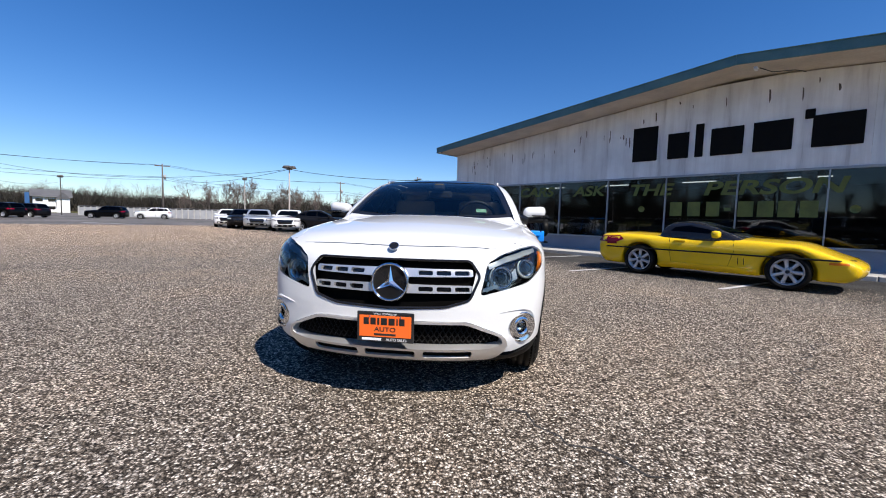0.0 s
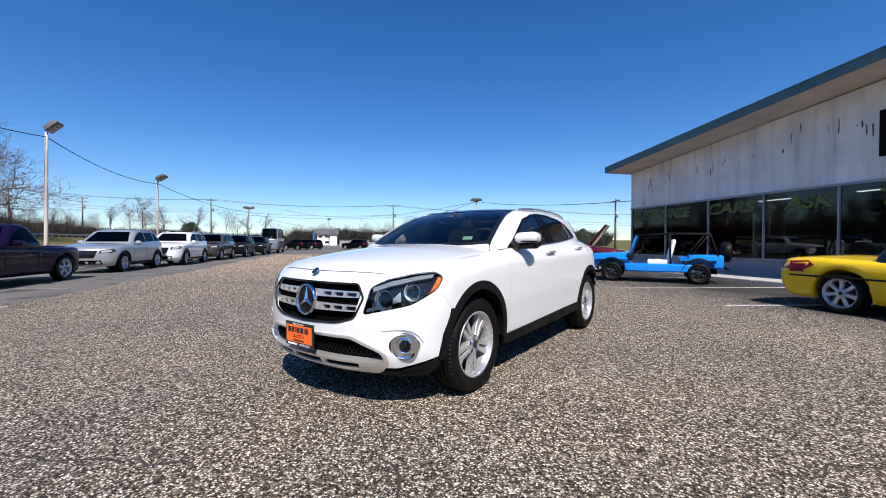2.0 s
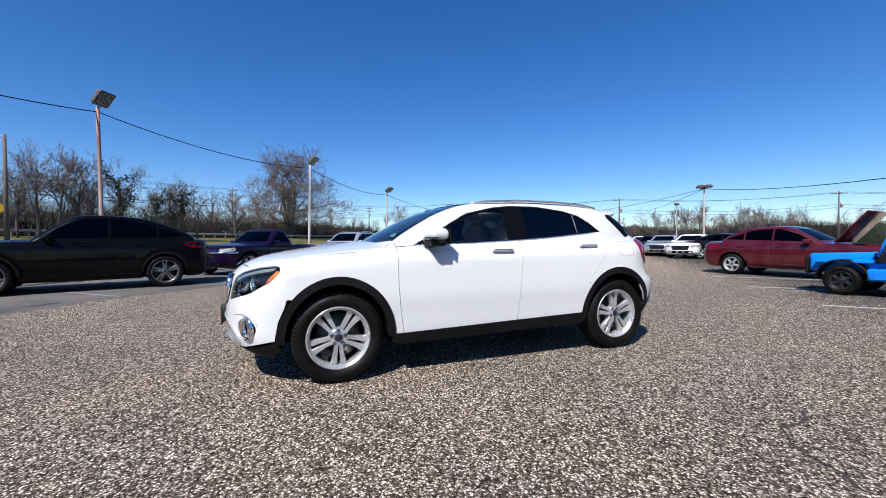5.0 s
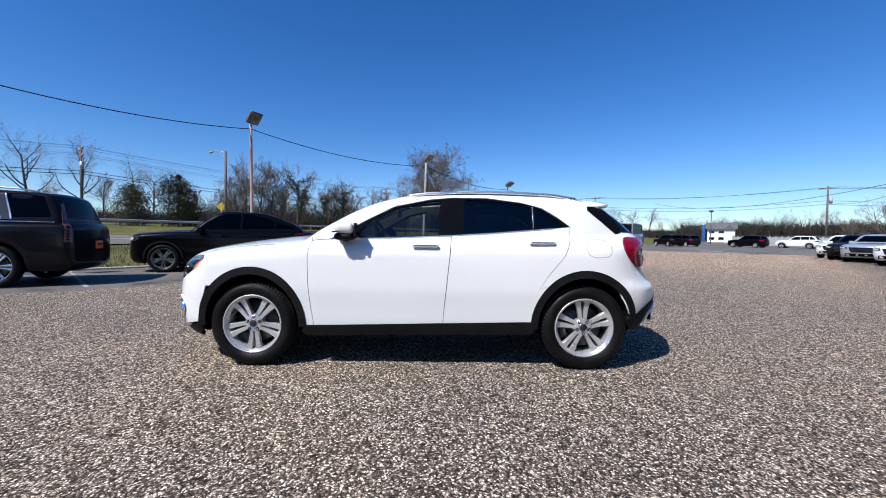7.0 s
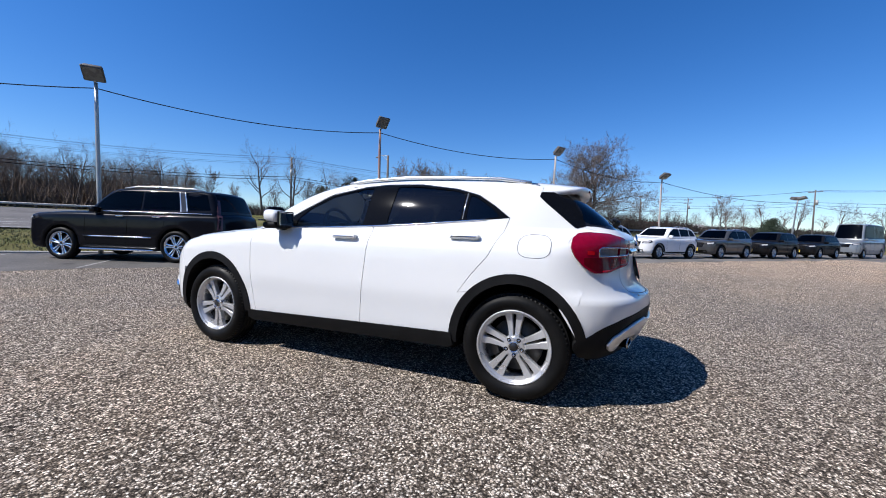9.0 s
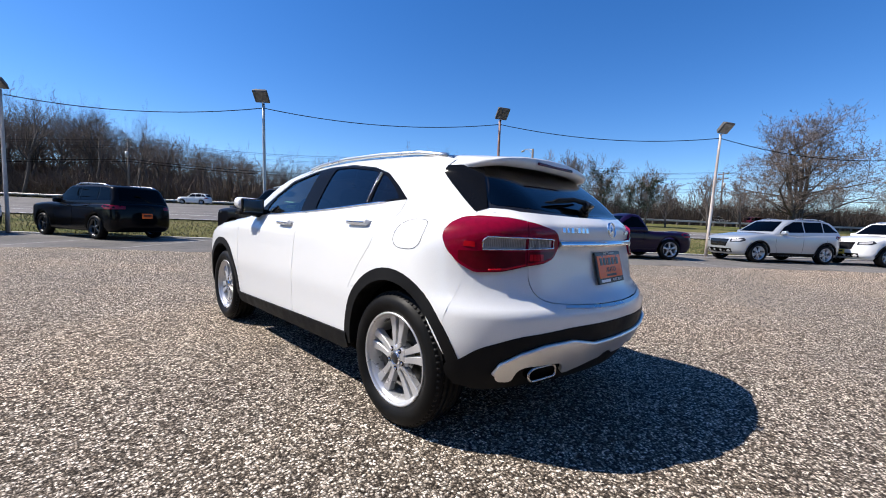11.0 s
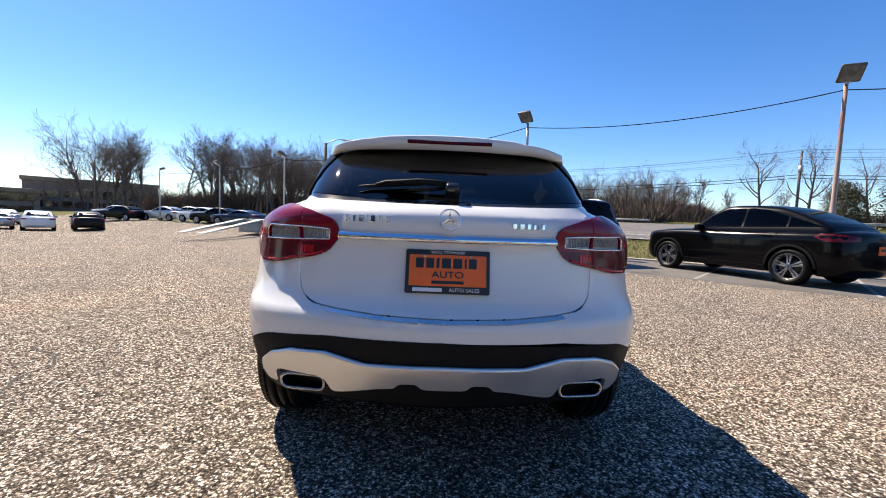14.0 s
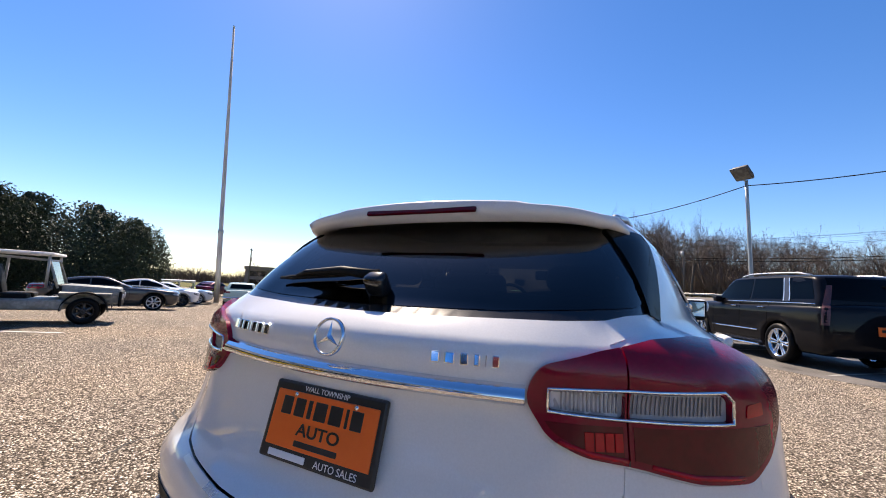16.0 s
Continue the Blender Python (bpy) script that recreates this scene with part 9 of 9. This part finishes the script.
for k in range(54):  # woods across the road
    a = 12 + k * 2.13 + rt.uniform(-1, 1)
    put_tree(rt.choice(proto), a, -66 - rt.uniform(0, 16) - max(0, 40 - a) * 0.1, rt.uniform(0.85, 1.12) * float(stature(a)))
for k in range(255):  # deeper rows of the woods
    a = 8 + k * 0.51 + rt.uniform(-1, 1)
    put_deep(a, -74 - rt.uniform(0, 24) - max(0, 40 - a) * 0.1, rt.uniform(0.85, 1.12) * float(stature(a)), k % 3 > 0)
for k in range(110):  # woods past the lot's end
    an, d = radians(-76 + 27 * k / 109), rt.uniform(82, 128)
    a, b = to_site(math.cos(an) * d, 3 + math.sin(an) * d)
    if -20 < b < -13 or -51 < b < -36 or b < -64:
        put_deep(a, b, rt.uniform(0.85, 1.15) * d * 0.14 / 15)
for k in range(34):  # thinner trees farther along
    a = -100 + k * 3.5 + rt.uniform(-1.5, 1.5)
    put_tree(rt.choice(small + proto[3:4]), a, -74 - rt.uniform(0, 22), rt.uniform(0.65, 1.0))
put_tree(wide_tree, *to_site(-80.3, -2.7), 0.97).scale = (1.35, 1.35, 0.95)
put_tree(wide_tree, *to_site(-81.5, -1.9), 0.9).scale = (1.2, 1.2, 0.86)
put_tree(wide_tree, *to_site(-72, 18), 0.4)
for x, y, h in ((-44.5, -27.2, 4.5), (-45.3, -26.0, 6.6), (-46.1, -24.8, 7.8), (-46.7, -23.8, 7.9), (-47.3, -22.7, 7.6), (-48.6, -21.5, 6.2), (-51.5, -15.8, 6.6), (-54, -13.0, 5.6), (-57, -9, 6.5), (-60, -6, 6)):
    put_tree(rt.choice(small), *to_site(x, y), h / 8.0)
for x, y, s in ((-48.9, -19.5, 0.86), (-50.2, -16.6, 0.62), (-51.2, -14.6, 0.72)):
    put_tree(ivy_tree, *to_site(x, y), s)
for x, y, h in ((-54.3, 60.7, 3.8), (-51.5, 62.9, 5.4), (-49.4, 64.5, 6.0), (-47.6, 65.6, 6.2), (-46.2, 66.7, 6.3), (-43.7, 68.3, 5), (-41.1, 69.8, 5.8), (-39.6, 70.5, 5.4), (-38.3, 71.3, 5.3), (-35.4, 72.8, 4.9)):
    put_tree(rt.choice(small), *to_site(x, y), h / 7.6)
for k in range(44):  # tree line beyond the far end
    an = radians(110 + k * 1.6)
    d = rt.uniform(118, 150)
    put_deep(*to_site(math.cos(an) * d, math.sin(an) * d), rt.uniform(0.35, 0.6))
for k in range(16):
    an = radians(-35 - k * 2.2)
    d = rt.uniform(85, 120)
    put_deep(*to_site(math.cos(an) * d, math.sin(an) * d), rt.uniform(0.28, 0.45))
for dx, dy, rot, k in ((0.3, 0.2, 40, 0.92), (-0.4, 0.5, 165, 0.86)):
    plant(wide_tree, *to_site(-80.5 + dx, -2.4 + dy), k, rot, False).scale = (1.25 * k, 1.25 * k, 0.97 * k)
tri = np.concatenate(deep)
me = bpy.data.meshes.new("distant_woods")
me.vertices.add(len(tri))
me.vertices.foreach_set("co", tri.ravel())
me.loops.add(len(tri))
me.loops.foreach_set("vertex_index", np.arange(len(tri), dtype=np.int32))
me.polygons.add(len(tri) // 3)
me.polygons.foreach_set("loop_start", np.arange(0, len(tri), 3, dtype=np.int32))
me.polygons.foreach_set("loop_total", np.full(len(tri) // 3, 3, dtype=np.int32))
me.update()
me.validate()
tagged(link_mesh("distant_woods", me, TWIG, smooth=False), "deep rows of bare grey-brown trees in the woods", "woods", kind="stuff")
# evergreens
ev1 = evergreen(31, 6.6, 5.4, "rounded dark cedar beside the road", NEEDLE2, 7, 0.1)
ev1.matrix_world = Matrix.Translation(on_land(*to_site(-46, -33.5)))
put = copy_thing(ev1, Matrix.Translation(on_land(*to_site(-43, -37))) @ pose(0, 0, 0, 0, 0, 70))
put.scale = (0.72, 0.72, 0.75)
ev2 = evergreen(32, 6.4, 5.6, "broad dark pine at the lot's end", NEEDLE, 10, 0.06)
for k, (x, y, s) in enumerate(((37.5, -12.2, 1.12), (34.2, -13.5, 0.95), (39.5, -7.0, 1.2), (44, -3.5, 1.2), (41.7, -9.4, 1.22))):
    m = Matrix.Translation(on_land(*to_site(x, y), -0.1)) @ pose(0, 0, 0, 0, 0, 50 * k)
    if k == 0:
        ev2.matrix_world = m
        ev2.scale = (s, s, s)
    else:
        copy_thing(ev2, m).scale = (s, s, s)
for x, y in ((-58, -40), (-20, 70), (-24, 68), (-70, 24)):
    q = copy_thing(ev2, Matrix.Translation(on_land(*to_site(x, y))))
    q.scale = (0.6, 0.6, 0.6)


# undergrowth along the woods and far hedges
def scrub(name, pts_fn, count, seed, size, mt, label):
    rng = np.random.default_rng(seed)
    vs, fs = [], []
    for _ in range(count):
        base, h = pts_fn(rng)
        an = rng.uniform(0, 6.28)
        d = Vector((math.cos(an), math.sin(an), 0)) * size
        lean = Vector((rng.normal(0, 0.42), rng.normal(0, 0.42), 1)) * h
        o = len(vs)
        vs += [base - d, base + d, base + lean]
        fs.append((o, o + 1, o + 2))
    return tagged(raw(name, vs, fs, mt, smooth=False), label, "undergrowth", kind="stuff")


def band(a0, a1, b0, b1, h0, h1):
    def fn(rng):
        a, b = rng.uniform(a0, a1), rng.uniform(b0, b1)
        lump = 0.6 + 0.4 * noise.noise((a * 0.12, b * 0.12, 0))
        return on_land(a, b), rng.uniform(h0, h1) * lump
    return fn


def ring(az0, az1, d0, d1, h0, h1):
    def fn(rng):
        an, d = radians(rng.uniform(az0, az1)), rng.uniform(d0, d1)
        x, y = math.cos(an) * d, math.sin(an) * d
        return on_land(*to_site(x, y)), rng.uniform(h0, h1) * (0.65 + 0.35 * noise.noise((x * 0.06, y * 0.06, 0)))
    return fn


scrub("woodland_undergrowth", band(10, 150, -100, -68, 2.0, 8.0), 60000, 41, 0.11, SCRUB, "brown leafless thicket under the woods")


def rising(a0, a1, b0, b1, h0, h1):
    def fn(rng):
        a, b = rng.uniform(a0, a1), rng.uniform(b0, b1)
        return on_land(a, b), rng.uniform(h0, h1) * float(stature(a)) * (0.7 + 0.3 * noise.noise((a * 0.1, b * 0.1, 0)))
    return fn


scrub("wooded_slope", rising(6, 150, -118, -100, 6.0, 13.5), 60000, 49, 0.13, SCRUB, "dense brown brush on the slope within the woods")
scrub("end_thicket", ring(-76, -53, 100, 135, 3.0, 9.0), 16000, 47, 0.12, SCRUB, "brown leafless thicket past the lot's end")
scrub("roadside_thicket", band(-130, 12, -105, -72, 1.2, 4.2), 38000, 42, 0.045, DARK_SCRUB, "brown leafless thicket beyond the far road")
scrub("field_scrub", ring(146, 178, 125, 175, 1.8, 4.4), 26000, 48, 0.15, FAR_SCRUB, "low brown scrub across the open field")
scrub("far_thicket", ring(103, 148, 115, 170, 3.0, 8.0), 34000, 43, 0.14, FAR_SCRUB, "distant brown tree line beyond the lot")
scrub("bank_thicket", band(-105, -22, -76, -55, 2.0, 8.0), 36000, 45, 0.042, DARK_SCRUB, "brown scrub on the bank beside the road")
scrub("side_thicket", ring(-62, -10, 138, 170, 2.0, 7.0), 16000, 44, 0.12, SCRUB, "distant brown tree line past the offices")


# ---------------------------------------------------------------- far buildings
def house(name, label, m, w, d, h, wall, roof, rows, cols):
    """A plain gabled house with windows in frames."""
    r = tagged(empty(name), label, "house")
    r.matrix_world = m
    boxed("house_wall", (-w / 2, 0, 0), (w / 2, d, h), wall, r)
    rv = [(-w / 2 - 0.4, -0.5, h), (w / 2 + 0.4, -0.5, h), (w / 2 + 0.4, d + 0.5, h), (-w / 2 - 0.4, d + 0.5, h), (-w / 2 - 0.4, d / 2, h + d * 0.32), (w / 2 + 0.4, d / 2, h + d * 0.32)]
    raw("roof", rv, [(0, 1, 5, 4), (2, 3, 4, 5), (0, 4, 3), (1, 2, 5), (3, 2, 1, 0)], roof, r, smooth=False)
    for i in range(rows):
        for j in range(cols):
            x = -w / 2 + w * (j + 0.5) / cols
            z = h * (i + 0.35) / rows
            boxed("window_frame", (x - 0.55, -0.06, z), (x + 0.55, 0.0, z + h / rows * 0.5), WHITE_PRINT, r)
            boxed("window_pane", (x - 0.48, -0.07, z + 0.07), (x + 0.48, -0.062, z + h / rows * 0.5 - 0.07), BLACK_GLOSS, r)
    return r


def facing(x, y, z):
    """A pose at a far place whose front looks back at the lot."""
    return Matrix.Translation((x, y, z)) @ pose(0, 0, 0, 0, 0, math.degrees(math.atan2(-y, -x)) + 90)


ROOF_GREY = surface("grey_shingles", (0.06, 0.06, 0.065), (0.13, 0.13, 0.135), 0.9, 1, 20)
WH_WALL = surface("white_siding", (0.7, 0.7, 0.69), (0.8, 0.8, 0.78), 0.7, 1, 20)
hx, hy = -82.0, 60.5
hs = house("far_house", "white gabled house with grey roof beyond the lot", facing(hx, hy, 0.4), 5.0, 4.6, 2.9, WH_WALL, ROOF_GREY, 2, 3)
boxed("porch_gable", (0.6, -1.6, 0), (2.4, 0, 2.6), WH_WALL, hs)
raw("gable_roof", [(0.4, -1.8, 2.6), (2.6, -1.8, 2.6), (1.5, -1.8, 3.8), (0.4, 0.5, 2.6), (2.6, 0.5, 2.6), (1.5, 0.5, 3.8)], [(0, 1, 2), (0, 2, 5, 3), (1, 4, 5, 2), (3, 5, 4)], ROOF_GREY, hs, smooth=False)
boxed("blue_annex", (-3.5, -0.6, 0), (-2.9, 0.6, 3.6), paint("faded_blue_cladding", (0.02, 0.09, 0.25)), hs)
# long white panelled fence
FENCE_PALE = surface("grey_white_fence_panel", (0.26, 0.27, 0.28), (0.4, 0.4, 0.4), 0.8, 0.8, 20)
fe = tagged(empty("panel_fence"), "long white panelled fence with posts beyond the lot", "fence")
f0, f1 = Vector((-62, 48.5, 0)), Vector((-41, 52.5, 0))
nf = 24
for k in range(nf):
    p, q = f0.lerp(f1, k / nf), f0.lerp(f1, (k + 1) / nf)
    ang = math.degrees(math.atan2(q.y - p.y, q.x - p.x))
    L = (q - p).length
    boxed("fence_panel", (0.06, -0.03, 0.15), (L - 0.06, 0.03, 1.5), FENCE_PALE, fe, m=Matrix.Translation(p) @ pose(0, 0, 0, 0, 0, ang))
    boxed("fence_post", (-0.08, -0.12, 0), (0.06, 0.08, 1.62), CONCRETE, fe, m=Matrix.Translation(p) @ pose(0, 0, 0, 0, 0, ang))
boxed("fence_cap", (0, -0.12, 1.62), ((f1 - f0).length, 0.14, 1.72), ROOF_GREY, fe, m=Matrix.Translation(f0) @ pose(0, 0, 0, 0, 0, math.degrees(math.atan2(f1.y - f0.y, f1.x - f0.x))))
# distant strip shops with a red fascia
st = tagged(empty("far_shops"), "low white shop row with a red fascia in the distance", "building")
st.matrix_world = facing(-150, 10, 2.2)
boxed("shop_wall", (-20, 0, 0), (20, 12, 3.6), WH_WALL, st)
boxed("red_fascia", (-20.2, -0.6, 3.2), (8, 0, 4.2), surface("red_fascia_paint", (0.5, 0.03, 0.03), (0.6, 0.06, 0.05), 0.6, 1, 10), st)
for k in range(9):
    boxed("shop_window", (-18.5 + k * 4.2, -0.08, 0.5), (-15.5 + k * 4.2, 0.0, 2.7), BLACK_GLOSS, st)
# brown office building with arched bays
OFF = surface("brown_office_brick", (0.2, 0.15, 0.125), (0.3, 0.23, 0.195), 0.85, 1, 20)
OFF_ROOF = surface("tan_fascia", (0.2, 0.16, 0.12), (0.3, 0.25, 0.19), 0.8, 1, 20)
for k, (x, y, w, h) in enumerate(((87.7, -73.8, 18, 5.7), (80, -92, 24, 7.4))):
    of = tagged(empty("office_building"), "long brown brick office building with arched windows", "building", "offices")
    of.matrix_world = facing(x, y, height(*to_site(x, y)) - 0.4)
    boxed("office_wall", (-w / 2, 0, 0), (w / 2, 12, h - 0.9), OFF, of)
    boxed("roof_fascia", (-w / 2 - 0.3, -0.5, h - 0.9), (w / 2 + 0.3, 12.3, h), OFF_ROOF, of, 0.05)
    for r in range(2):
        for j in range(9):
            x0 = -w / 2 + 1.2 + j * (w - 2.4) / 9
            if r == 1 and j in (4, 5):
                pts = [(x0, 3.0)] + [(x0 + 1.0 + math.cos(a) * 1.0, 4.2 + 0.8 * math.sin(a)) for a in [math.pi - math.pi * t / 8 for t in range(9)]] + [(x0 + 2.0, 3.0)]
                raw("arched_window", [(u, -0.06, z) for u, z in pts] + [(u, 0.0, z) for u, z in pts], [tuple(range(len(pts)))[::-1]], BLACK_GLOSS, of, smooth=False)
            else:
                boxed("office_window", (x0, -0.06, 0.8 + r * 2.3), (x0 + 1.9, 0, 2.2 + r * 2.3), BLACK_GLOSS, of)
